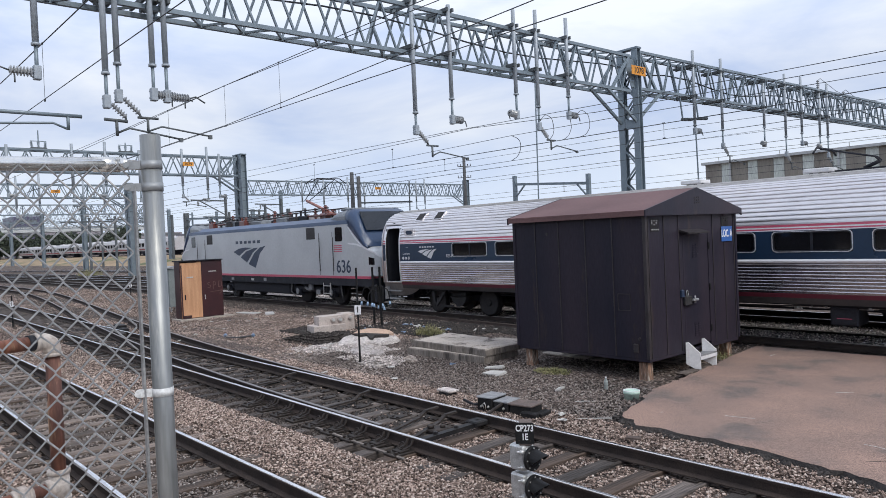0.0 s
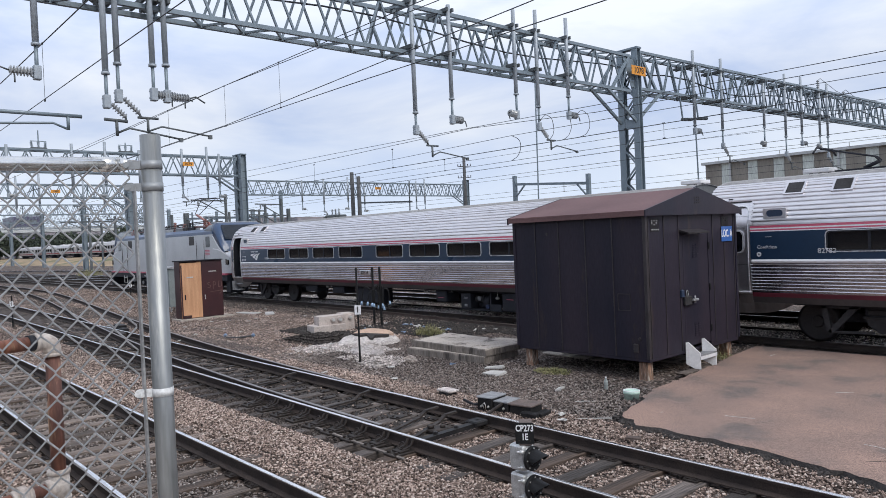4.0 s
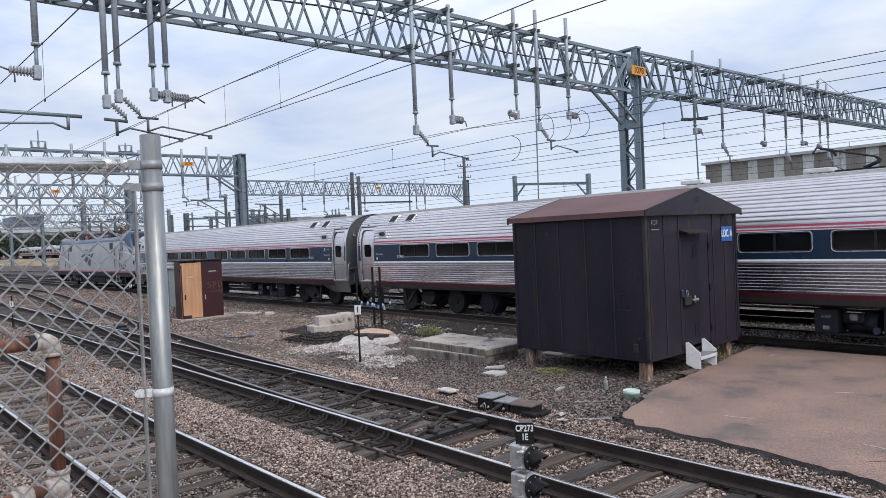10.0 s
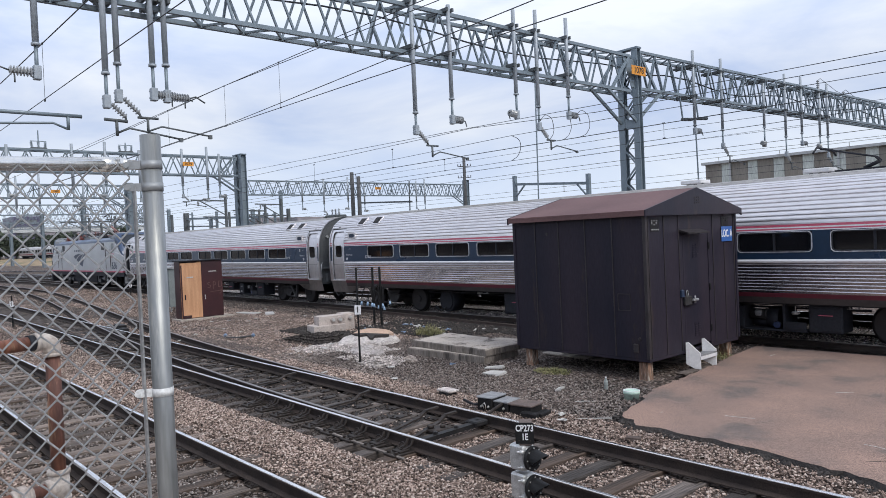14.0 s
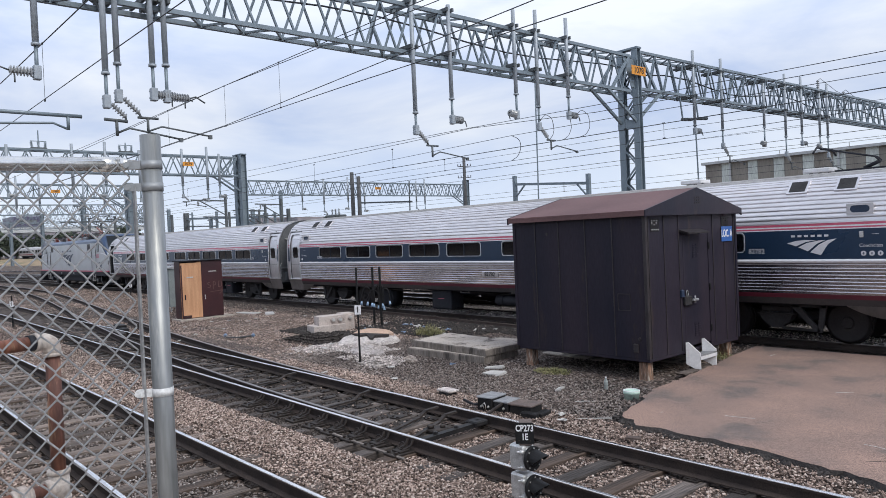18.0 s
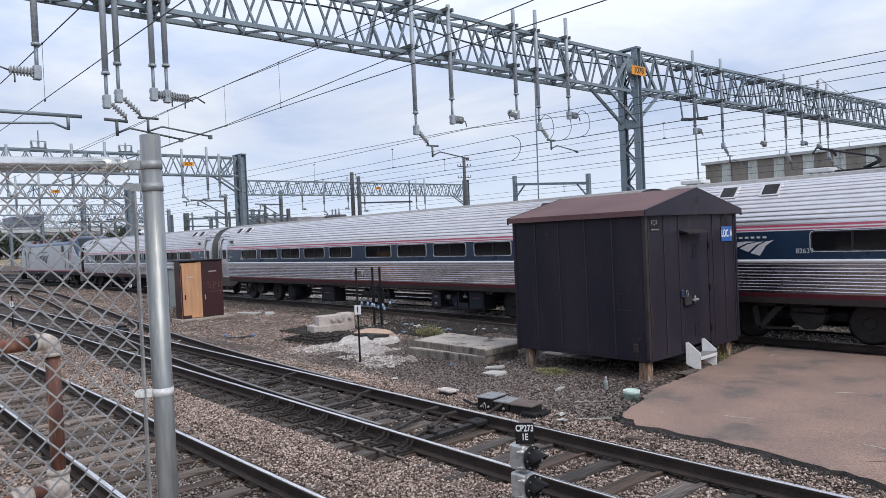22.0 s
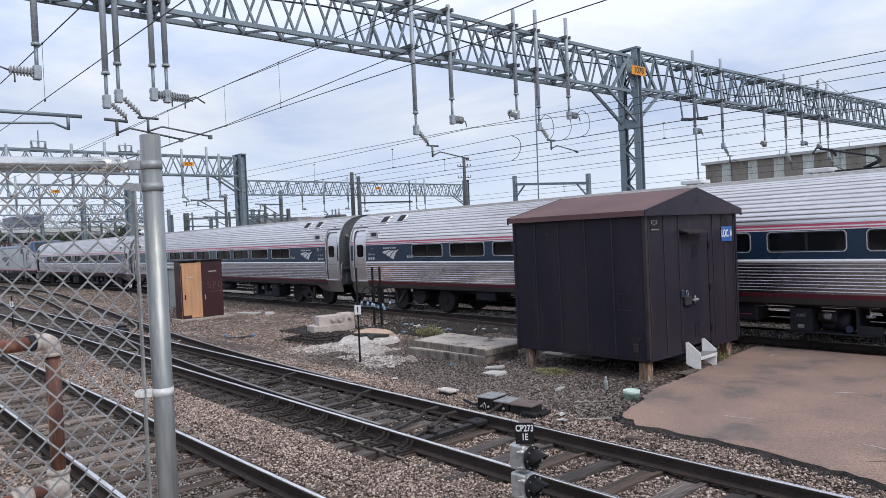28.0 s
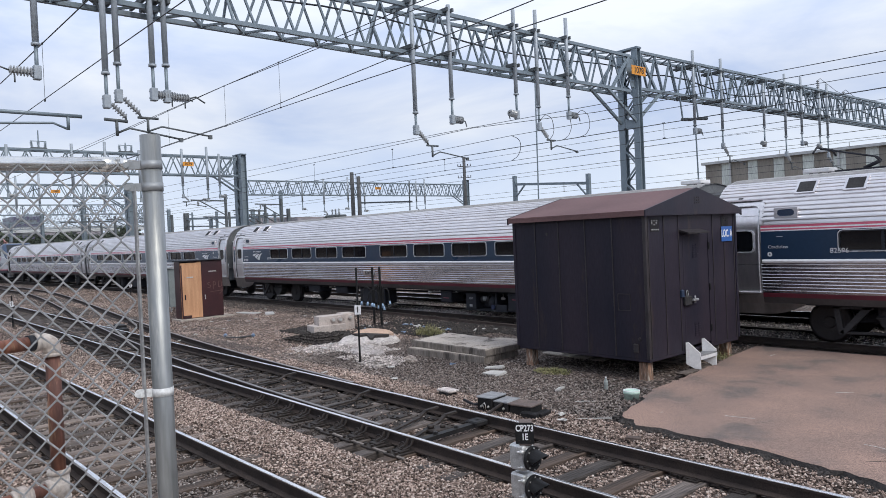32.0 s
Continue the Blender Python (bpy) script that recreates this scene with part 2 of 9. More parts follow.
LID = mat("scuffed_grey_lid", (0.33, 0.335, 0.345), (0.20, 0.205, 0.215), 0.55, 0.2, scale=6, fine=50, bump=0.2, contrast=0.3)
LID_BROWN = mat("brown_timber_cover", (0.16, 0.12, 0.105), (0.10, 0.08, 0.075), 0.85, scale=4, fine=30, bump=0.4, contrast=0.3)
CABINET = mat("maroon_brown_cabinet_paint", (0.068, 0.023, 0.026), (0.040, 0.016, 0.019), 0.42, scale=1.3, fine=25, bump=0.04, spots=(0.15, 0.055, 0.045), spot_scale=1.7, spot_at=0.64, contrast=0.15)
PLYWOOD = mat("bare_tan_plywood", (0.66, 0.375, 0.21), (0.55, 0.285, 0.15), 0.75, scale=2.2, fine=25, bump=0.1, stretch=(4, 4, 0.5), contrast=0.14)
GREYBOX = mat("grey_green_cabinet", (0.22, 0.25, 0.25), (0.17, 0.195, 0.20), 0.6, scale=3, bump=0.05)
BUCKET = mat("pale_green_plastic", (0.54, 0.70, 0.61), (0.46, 0.61, 0.53), 0.5, scale=8, fine=60, bump=0.05)
RUBBLE = mat("pale_rubble", (0.55, 0.50, 0.478), (0.33, 0.295, 0.275), 0.95, scale=3, fine=18, bump=0.9, depth=0.03, rand=0.4, island=True, contrast=0.5)
TAN_CRUST = mat("tan_crust", (0.52, 0.36, 0.265), (0.42, 0.30, 0.23), 0.9, scale=3, fine=25, bump=0.3, spots=(0.30, 0.24, 0.20), spot_scale=6, spot_at=0.6, contrast=0.3)
BROKEN_CONCRETE = mat("broken_concrete_face", (0.62, 0.575, 0.55), (0.42, 0.38, 0.36), 0.95, scale=5, fine=22, bump=1.0, depth=0.05, spots=(0.20, 0.175, 0.165), spot_scale=9, spot_at=0.60, contrast=0.5)
ROCK = mat("tan_boulder", (0.44, 0.36, 0.30), (0.34, 0.31, 0.29), 0.95, scale=1.8, fine=22, bump=0.5, spots=(0.16, 0.145, 0.135), spot_scale=1.5, spot_at=0.55, contrast=0.25)
WEED = mat("weed_leaves", (0.17, 0.175, 0.075), (0.31, 0.28, 0.14), 0.8, scale=4, bump=0, rand=0.4, island=True)
DRYGRASS = mat("dry_grass_bank", (0.36, 0.26, 0.16), (0.24, 0.18, 0.11), 0.95, scale=0.12, fine=3.0, bump=0.6, depth=0.1, spots=(0.10, 0.12, 0.05), spot_scale=0.09, spot_at=0.53, contrast=0.35)
LEAF = mat("tree_foliage", (0.034, 0.046, 0.032), (0.058, 0.072, 0.048), 0.85, scale=0.2, fine=2, bump=0, rand=0.5, island=True)
STAINLESS = mat("fluted_stainless_steel", (0.79, 0.765, 0.77), (0.69, 0.665, 0.67), 0.35, 0.87, scale=0.5, fine=9, bump=0, stretch=(0.3, 1, 1), contrast=0.10)
# Same steel as above the windows, its colour darkened for the ground reflection.
STAINLESS_LOW = mat("darkened_lower_stainless", (0.66, 0.635, 0.655), (0.50, 0.48, 0.50), 0.20, 0.97, scale=0.6, fine=9, bump=0, stretch=(0.4, 1, 0.6), contrast=0.12)
STAINLESS_PLAIN = mat("brushed_plain_stainless", (0.76, 0.735, 0.75), (0.66, 0.635, 0.65), 0.32, 0.9, scale=0.9, fine=14, bump=0.01, stretch=(1, 1, 0.4), contrast=0.08)
ROOF_DIRTY = mat("dusty_roof_crown", (0.42, 0.40, 0.385), (0.33, 0.315, 0.30), 0.55, 0.6, scale=0.8, fine=9, bump=0.05, stretch=(0.3, 1, 1))
STEP_STEEL = mat("dark_step_panel_steel", (0.25, 0.225, 0.215), (0.17, 0.155, 0.148), 0.5, 0.5, scale=1.5, fine=14, bump=0.04, stretch=(1, 1, 0.4), contrast=0.12)
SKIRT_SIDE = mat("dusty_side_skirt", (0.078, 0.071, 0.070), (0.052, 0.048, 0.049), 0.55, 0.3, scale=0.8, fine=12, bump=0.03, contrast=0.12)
SKIRT = mat("grimy_skirt_steel", (0.055, 0.050, 0.052), (0.036, 0.033, 0.034), 0.5, 0.3, scale=0.8, fine=12, bump=0.05)
BLUE = mat("deep_blue_livery_paint", (0.0165, 0.0395, 0.080), (0.013, 0.032, 0.066), 0.30, scale=0.7, fine=15, bump=0.01, coat=0.10, contrast=0.08)
RED = mat("red_livery_stripe", (0.56, 0.105, 0.165), (0.49, 0.085, 0.138), 0.35, scale=0.9, fine=12, bump=0, coat=0.2, contrast=0.08)
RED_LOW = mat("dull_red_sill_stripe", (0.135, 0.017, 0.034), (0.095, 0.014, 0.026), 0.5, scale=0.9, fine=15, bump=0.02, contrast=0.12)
STRIPE_WHITE = mat("white_livery_stripe", (0.76, 0.76, 0.78), (0.69, 0.69, 0.71), 0.35, scale=0.9, fine=12, bump=0, contrast=0.06)
GLASS = mat("dark_tinted_glass", (0.006, 0.007, 0.009), (0.010, 0.011, 0.013), 0.06, scale=0.8, fine=3, bump=0.02, depth=0.02, contrast=0.1)
BRIGHT = mat("bright_window_frame", (0.74, 0.75, 0.78), (0.64, 0.65, 0.68), 0.28, 0.35, fine=12, bump=0, contrast=0.08)
GASKET = mat("window_gasket_rubber", (0.014, 0.016, 0.021), (0.02, 0.022, 0.028), 0.6, scale=5, fine=30, bump=0.03)
RUBBER = mat("black_rubber_bellows", (0.075, 0.077, 0.082), (0.05, 0.05, 0.053), 0.6, scale=5, fine=30, bump=0.1)
END_GREY = mat("dark_grey_car_end", (0.135, 0.142, 0.15), (0.10, 0.106, 0.112), 0.5, scale=2, fine=20, bump=0.05)
UNDER = mat("dusty_underframe", (0.0180, 0.0200, 0.0270), (0.026, 0.027, 0.033), 0.75, spec=0.3, scale=3, fine=25, bump=0.2)
UNDER_GREY = mat("grey_underframe_box", (0.026, 0.028, 0.036), (0.019, 0.0205, 0.027), 0.65, spec=0.3, scale=3, fine=25, bump=0.1)
UNDER_MID = mat("grey_dusty_bogie_steel", (0.045, 0.044, 0.046), (0.030, 0.029, 0.030), 0.7, spec=0.25, scale=3, fine=25, bump=0.15)
BOX_LETTER = mat("faded_grey_lettering", (0.16, 0.165, 0.18), None, 0.7, bump=0)
FILTER_BLUE = mat("dark_blue_filter_paint", (0.03, 0.045, 0.10), (0.022, 0.034, 0.08), 0.4, bump=0)
BOTTLE = mat("scuffed_clear_plastic", (0.34, 0.37, 0.36), (0.24, 0.27, 0.265), 0.2, scale=9, fine=40, bump=0.05, contrast=0.2)
WHEEL = mat("wheel_steel", (0.032, 0.031, 0.034), (0.046, 0.043, 0.044), 0.6, 0.4, scale=4, fine=30, bump=0.1)
LOCO_GREY = mat("silver_grey_locomotive_paint", (0.53, 0.545, 0.56), (0.47, 0.485, 0.50), 0.38, 0.1, scale=0.7, fine=12, bump=0.01, coat=0.15, contrast=0.06)
LOCO_BLUE = mat("blue_locomotive_paint", (0.036, 0.070, 0.145), (0.028, 0.055, 0.118), 0.32, scale=0.8, fine=12, bump=0.01, coat=0.25, contrast=0.1)
LOCO_ROOF = mat("dusty_locomotive_roof", (0.26, 0.28, 0.30), (0.19, 0.205, 0.225), 0.6, scale=1.2, fine=15, bump=0.08)
LOGO_BLUE = mat("navy_emblem_paint", (0.03, 0.05, 0.095), None, 0.4, bump=0)
INSUL_RED = mat("red_brown_insulator", (0.16, 0.045, 0.035), (0.11, 0.035, 0.03), 0.35, scale=6, bump=0.03, coat=0.3)
PANTO_RED = mat("pink_faded_pantograph_arm", (0.42, 0.20, 0.17), (0.33, 0.15, 0.13), 0.6, scale=5, bump=0.05)
TAN_PANEL = mat("taupe_wall_panel", (0.300, 0.272, 0.232), (0.232, 0.209, 0.180), 0.75, scale=0.4, fine=6, bump=0.1, stretch=(2, 2, 0.3), contrast=0.15)
PALE_PANEL = mat("pale_translucent_panel", (0.64, 0.67, 0.62), (0.55, 0.58, 0.54), 0.6, scale=0.4, fine=6, bump=0.05, stretch=(2, 2, 0.3))
FLASHING = mat("pale_roof_flashing", (0.52, 0.53, 0.53), (0.42, 0.43, 0.43), 0.5, scale=0.6, bump=0.03)
VIOLETWALL = mat("violet_glass_wall", (0.10, 0.09, 0.15), (0.07, 0.065, 0.11), 0.4, scale=0.1, fine=1, bump=0)
FARWALL = mat("distant_building_wall", (0.30, 0.28, 0.30), (0.24, 0.225, 0.245), 0.85, scale=0.1, fine=1, bump=0)
EMU_WHITE = mat("silver_white_commuter_car", (0.58, 0.56, 0.56), (0.5, 0.48, 0.48), 0.4, 0.3, scale=0.6, bump=0.02)
EMU_RED = mat("red_commuter_stripe", (0.33, 0.05, 0.055), None, 0.45, bump=0)
POLE_WOOD = mat("tarred_timber_pole", (0.088, 0.090, 0.094), (0.065, 0.066, 0.069), 0.9, scale=3, fine=20, bump=0.3, stretch=(3, 3, 0.3))
HOSE_BLUE = mat("pale_blue_hose_end", (0.34, 0.48, 0.64), (0.26, 0.38, 0.54), 0.5, bump=0.03)
RUBBISH_BLUE = mat("faded_blue_plastic", (0.19, 0.28, 0.43), None, 0.6, bump=0.1)
PAPER = mat("dirty_white_board", (0.55, 0.54, 0.52), (0.40, 0.385, 0.37), 0.85, scale=5, bump=0.15)
TAPE = mat("chalk_scribble", (0.17, 0.095, 0.085), None, 0.8, bump=0)


# ---------------------------------------------------------------- mesh helpers
def box(bm, x0, x1, y0, y1, z0, z1, bevel=0.0):
    vs = [bm.verts.new((x, y, z)) for z in (z0, z1) for x, y in ((x0, y0), (x1, y0), (x1, y1), (x0, y1))]
    fs = [bm.faces.new([vs[i] for i in f]) for f in ((3, 2, 1, 0), (4, 5, 6, 7), (0, 1, 5, 4), (1, 2, 6, 5), (2, 3, 7, 6), (3, 0, 4, 7))]
    if bevel:
        es = {e for f in fs for e in f.edges}
        bmesh.ops.bevel(bm, geom=list(es), offset=bevel, segments=1, affect="EDGES", profile=0.5)
    return bm


def tube(bm, a, b, r, n=8, r2=None, cap=True):
    a, b = Vector(a), Vector(b)
    d = (b - a).normalized()
    s = d.orthogonal().normalized()
    q = d.cross(s)
    r2 = r if r2 is None else r2
    ra = [bm.verts.new(a + r * (math.cos(k * math.tau / n) * s + math.sin(k * math.tau / n) * q)) for k in range(n)]
    rb = [bm.verts.new(b + r2 * (math.cos(k * math.tau / n) * s + math.sin(k * math.tau / n) * q)) for k in range(n)]
    for k in range(n):
        f = bm.faces.new((ra[k], ra[(k + 1) % n], rb[(k + 1) % n], rb[k]))
        f.smooth = n > 6
    if cap:
        bm.faces.new(ra[::-1])
        bm.faces.new(rb)
    return bm


def pipe(bm, pts, r, n=6):
    """One bent tube through the points."""
    pts = [Vector(p) for p in pts]
    side, rows = None, []
    for i, p in enumerate(pts):
        d = (pts[min(i + 1, len(pts) - 1)] - pts[max(i - 1, 0)]).normalized()
        side = d.orthogonal().normalized() if side is None else (side - d * side.dot(d)).normalized()
        q = d.cross(side)
        rows.append([bm.verts.new(p + r * (math.cos(k * math.tau / n) * side + math.sin(k * math.tau / n) * q)) for k in range(n)])
    for a, b in zip(rows, rows[1:]):
        for k in range(n):
            bm.faces.new((a[k], a[(k + 1) % n], b[(k + 1) % n], b[k])).smooth = n > 5
    bm.faces.new(rows[0][::-1])
    bm.faces.new(rows[-1])
    return bm


def smooth_line(pts, n=4):
    """Points of a smooth curve through the given ones."""
    ps = [Vector(p) for p in pts]
    ps = [ps[0] * 2 - ps[1]] + ps + [ps[-1] * 2 - ps[-2]]
    out = []
    for a, b, c, d in zip(ps, ps[1:], ps[2:], ps[3:]):
        for k in range(n):
            t = k / n
            out.append(0.5 * (2 * b + (c - a) * t + (2 * a - 5 * b + 4 * c - d) * t * t + (3 * b - a - 3 * c + d) * t ** 3))
    return out + [ps[-2]]


def bar(bm, a, b, w, h):
    """A square bar from a to b, w wide and h high."""
    a, b = Vector(a), Vector(b)
    d = (b - a).normalized()
    up = Vector((0, 0, 1)) if abs(d.z) < 0.95 else Vector((1, 0, 0))
    s = d.cross(up).normalized() * (w / 2)
    q = s.normalized().cross(d).normalized() * (h / 2)
    vs = [bm.verts.new(p + i * s + j * q) for p in (a, b) for i, j in ((-1, -1), (1, -1), (1, 1), (-1, 1))]
    for f in ((3, 2, 1, 0), (4, 5, 6, 7), (0, 1, 5, 4), (1, 2, 6, 5), (2, 3, 7, 6), (3, 0, 4, 7)):
        bm.faces.new([vs[i] for i in f])
    return bm


def lathe(bm, a, b, prof, n=10):
    """A turned body round the line a-b; prof: (share of the way, radius)."""
    a, b = Vector(a), Vector(b)
    d = (b - a).normalized()
    s = d.orthogonal().normalized()
    q = d.cross(s)
    rows = [[bm.verts.new(a.lerp(b, f) + r * (math.cos(k * math.tau / n) * s + math.sin(k * math.tau / n) * q)) for k in range(n)] for f, r in prof]
    for u, v in zip(rows, rows[1:]):
        for k in range(n):
            bm.faces.new((u[k], u[(k + 1) % n], v[(k + 1) % n], v[k]))
    bm.faces.new(rows[0][::-1])
    bm.faces.new(rows[-1])


def prism(bm, poly, axis, a, b):
    """A polygon of (u, v) pushed along an axis from a to b; u, v are the other two axes in order."""
    def at(u, v, w):
        return {"x": (w, u, v), "y": (u, w, v), "z": (u, v, w)}[axis]
    lo = [bm.verts.new(at(u, v, a)) for u, v in poly]
    hi = [bm.verts.new(at(u, v, b)) for u, v in poly]
    n = len(poly)
    for k in range(n):
        bm.faces.new((lo[k], lo[(k + 1) % n], hi[(k + 1) % n], hi[k]))
    bm.faces.new(lo[::-1])
    bm.faces.new(hi)
    bmesh.ops.recalc_face_normals(bm, faces=bm.faces[:])
    return bm


def strip(bm, line, x0, x1, smooth=False):
    """An open line of (y, z) pushed along x."""
    a = [bm.verts.new((x0, y, z)) for y, z in line]
    b = [bm.verts.new((x1, y, z)) for y, z in line]
    for k in range(len(line) - 1):
        f = bm.faces.new((a[k], b[k], b[k + 1], a[k + 1]))
        f.smooth = smooth
    return bm


def rounded(x0, x1, z0, z1, r, n=4):
    pts = []
    for cx, cz, a0 in ((x1 - r, z1 - r, 0), (x0 + r, z1 - r, 90), (x0 + r, z0 + r, 180), (x1 - r, z0 + r, 270)):
        for k in range(n + 1):
            a = radians(a0 + 90 * k / n)
            pts.append((cx + r * math.cos(a), cz + r * math.sin(a)))
    return pts


def ring(bm, outer, inner, y0, y1):
    """A flat frame in the x-z plane between two outlines of the same count, from y0 to y1."""
    n = len(outer)
    vs = [[bm.verts.new((x, y, z)) for x, z in line] for y in (y0, y1) for line in (outer, inner)]
    for k in range(n):
        j = (k + 1) % n
        bm.faces.new((vs[0][k], vs[0][j], vs[1][j], vs[1][k]))
        bm.faces.new((vs[2][j], vs[2][k], vs[3][k], vs[3][j]))
        bm.faces.new((vs[0][j], vs[0][k], vs[2][k], vs[2][j]))
        bm.faces.new((vs[1][k], vs[1][j], vs[3][j], vs[3][k]))
    return bm


def mesh_of(name, bm, material):
    me = bpy.data.meshes.new(name)
    bm.to_mesh(me)
    bm.free()
    me.materials.append(material)
    return me


def part(name, bm, material, parent=None, label=""):
    ob = new(name, mesh_of(name, bm, material) if isinstance(bm, bmesh.types.BMesh) else bm)
    ob.parent = parent
    if label:
        ob["label"] = label
    return ob


def thing(name, label, category, at=(0, 0, 0), turn=0, group="", kind=""):
    ob = new(name)
    ob.empty_display_size = 0.2
    ob.matrix_world = pose(*at, 0, 0, turn)
    return tagged(ob, label, category, group, kind)


def solid(name, bm, material, label, category, group="", kind=""):
    return tagged(part(name, bm, material), label, category, group, kind)


def B():
    return bmesh.new()


def lettering(name, text, size, material, parent, m, depth=0.004, label="", bold=0.012):
    cu = bpy.data.curves.new(name, "FONT")
    cu.body, cu.size, cu.extrude, cu.align_x, cu.align_y = text, size, depth, "CENTER", "CENTER"
    cu.offset = bold * size
    tmp = new("tmp_text", cu)
    me = bpy.data.meshes.new_from_object(tmp)
    bpy.data.objects.remove(tmp)
    me.materials.clear()
    me.materials.append(material)
    ob = new(name, me)
    ob.parent = parent
    ob.matrix_basis = m
    if label:
        ob["label"] = label
    return ob


FACE_NEAR = Matrix.Rotation(radians(90), 4, "X")                                     # text that faces -y
FACE_RIGHT = Matrix.Rotation(radians(90), 4, "Z") @ Matrix.Rotation(radians(90), 4, "X")   # text that faces +x


# ---------------------------------------------------------------- ground
def ground():
    bm = B()
    xs = [-3000, -600, -300, -200, -150, -110, -80] + [-60 + k for k in range(0, 61)] + [3, 8, 15, 40, 120, 600, 3000]
    xs = sorted(xs + [-8.72, -8.62, -7.78, -7.68])
    ys = [-3000, -400, -60, -10, 0, 1.4] + [2 + 0.7 * k for k in range(0, 34)] + [30, 38, 45, 58, 75, 110, 200, 500, 3000]
    ys = sorted(ys + [5.38, 5.48])
    def height(x, y):
        z = -0.2
        if 1.5 < y < 24 and -60 < x < 3:
            z += 0.05 * noise.noise((x * 0.7, y * 0.7, 0)) + 0.025 * noise.noise((x * 2.1, y * 2.1, 3))
            for c in (3.22, 6.76, 17.7, 21.45):
                if abs(y - c) < 1.5:
                    z = min(z, -0.225)
            if 8.6 < y < 16 and x > -30:
                z += 0.03
        if -8.65 < x < -7.75 and 5.4 < y < 6.2:
            z = -0.46
        if y >= 58:
            z += 1.5
        return z
    grid = [[bm.verts.new((x, y, height(x, y))) for y in ys] for x in xs]
    for i in range(len(xs) - 1):
        for j in range(len(ys) - 1):
            bm.faces.new((grid[i][j], grid[i + 1][j], grid[i + 1][j + 1], grid[i][j + 1]))
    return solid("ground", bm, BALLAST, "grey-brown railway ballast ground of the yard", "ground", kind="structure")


ground()

# grass bank that lifts the far commuter line
bm = B()
prism(bm, [(44.0, -0.25), (57.0, 1.36), (57.0, -0.3)], "x", -420, -60)
tagged(part("grass_bank", bm, DRYGRASS), "dry yellow grass bank below the far line", "bank", kind="structure")


# retaining wall under the camera, out of view
bm = B()
box(bm, -90, 40, -13.0, 0.93, -0.4, 1.02)
solid("retaining_wall", bm, CONCRETE, "plain concrete retaining wall below the fence", "wall", kind="structure")


# assumed long wall behind the camera, never in view, added to darken reflections
bm = B()
box(bm, -90, 40, -13.4, -13.0, -0.4, 5.0)
solid("wall_south", bm, BRICKWALL, "unseen dark brick wall added behind the fence to darken reflections", "wall", kind="structure")


# ---------------------------------------------------------------- tracks
RAIL_WEB = [(-0.075, -0.17), (0.075, -0.17), (0.075, -0.155), (0.012, -0.13), (0.012, -0.045), (0.036, -0.035), (0.036, -0.008),
            (-0.036, -0.008), (-0.036, -0.035), (-0.012, -0.045), (-0.012, -0.13), (-0.075, -0.155)]
RAIL_HEAD = [(-0.029, -0.008), (0.029, -0.008), (0.027, -0.001), (0.017, 0.002), (-0.017, 0.002), (-0.027, -0.001)]


def sweep(bm, poly, path):
    """A polygon of (side, up) carried along a path of (x, y) at z = 0."""
    rows = []
    for i, (x, y) in enumerate(path):
        (xa, ya), (xb, yb) = path[max(0, i - 1)], path[min(len(path) - 1, i + 1)]
        d = Vector((xb - xa, yb - ya)).normalized()
        rows.append([bm.verts.new((x - d.y * s, y + d.x * s, u)) for s, u in poly])
    n = len(poly)
    for a, b in zip(rows, rows[1:]):
        for k in range(n):
            bm.faces.new((a[k], a[(k + 1) % n], b[(k + 1) % n], b[k]))
    bm.faces.new(rows[0][::-1])
    bm.faces.new(rows[-1])
    bmesh.ops.recalc_face_normals(bm, faces=bm.faces[:])


def rail(parent, path, head=None):
    bm = B()
    sweep(bm, RAIL_WEB, path)
    ob = part("rail", bm, RAIL_SIDE, parent)
    bm = B()
    sweep(bm, RAIL_HEAD, path)
    part("rail_head", bm, head or STEEL_TOP, ob, "polished running surface")
    return ob


def tie_mesh(length, seed, material):
    rng = random.Random(seed)
    bm = B()
    box(bm, -0.115, 0.115, -length / 2, length / 2, -0.36, -0.178, 0.012)
    for v in bm.verts:
        v.co += Vector((rng.uniform(-.008, .008), rng.uniform(-.03, .03), rng.uniform(-.006, .004)))
    return mesh_of("tie", bm, material)


TIES = [tie_mesh(2.55, k, TIE) for k in range(3)]
TIES_DARK = [tie_mesh(2.55, k + 40, TIE_DARK) for k in range(3)]
TIES_BARE = [tie_mesh(2.55, 7, TIE_BROWN)]
LONG_TIES = [tie_mesh(3.6, k + 20, TIE_DARK) for k in range(3)]
bm = B()
box(bm, -0.09, 0.09, -0.17, 0.17, -0.179, -0.166)
for sy in (-0.13, 0.13):
    for sx in (-0.05, 0.05):
        box(bm, sx - 0.015, sx + 0.015, sy - 0.015, sy + 0.015, -0.17, -0.150)
TIE_PLATE = mesh_of("tie_plate", bm, PLATE)
track_rng = random.Random(4)


def bend(x):
    """Sideways way of the long gentle curve at the far end."""
    return -max(0.0, -55.0 - x) ** 2 / 1168.0


def slant(x):
    """Sideways drift of the turnout track, which runs slightly askew."""
    return 0.0145 * (-x - 3.0)


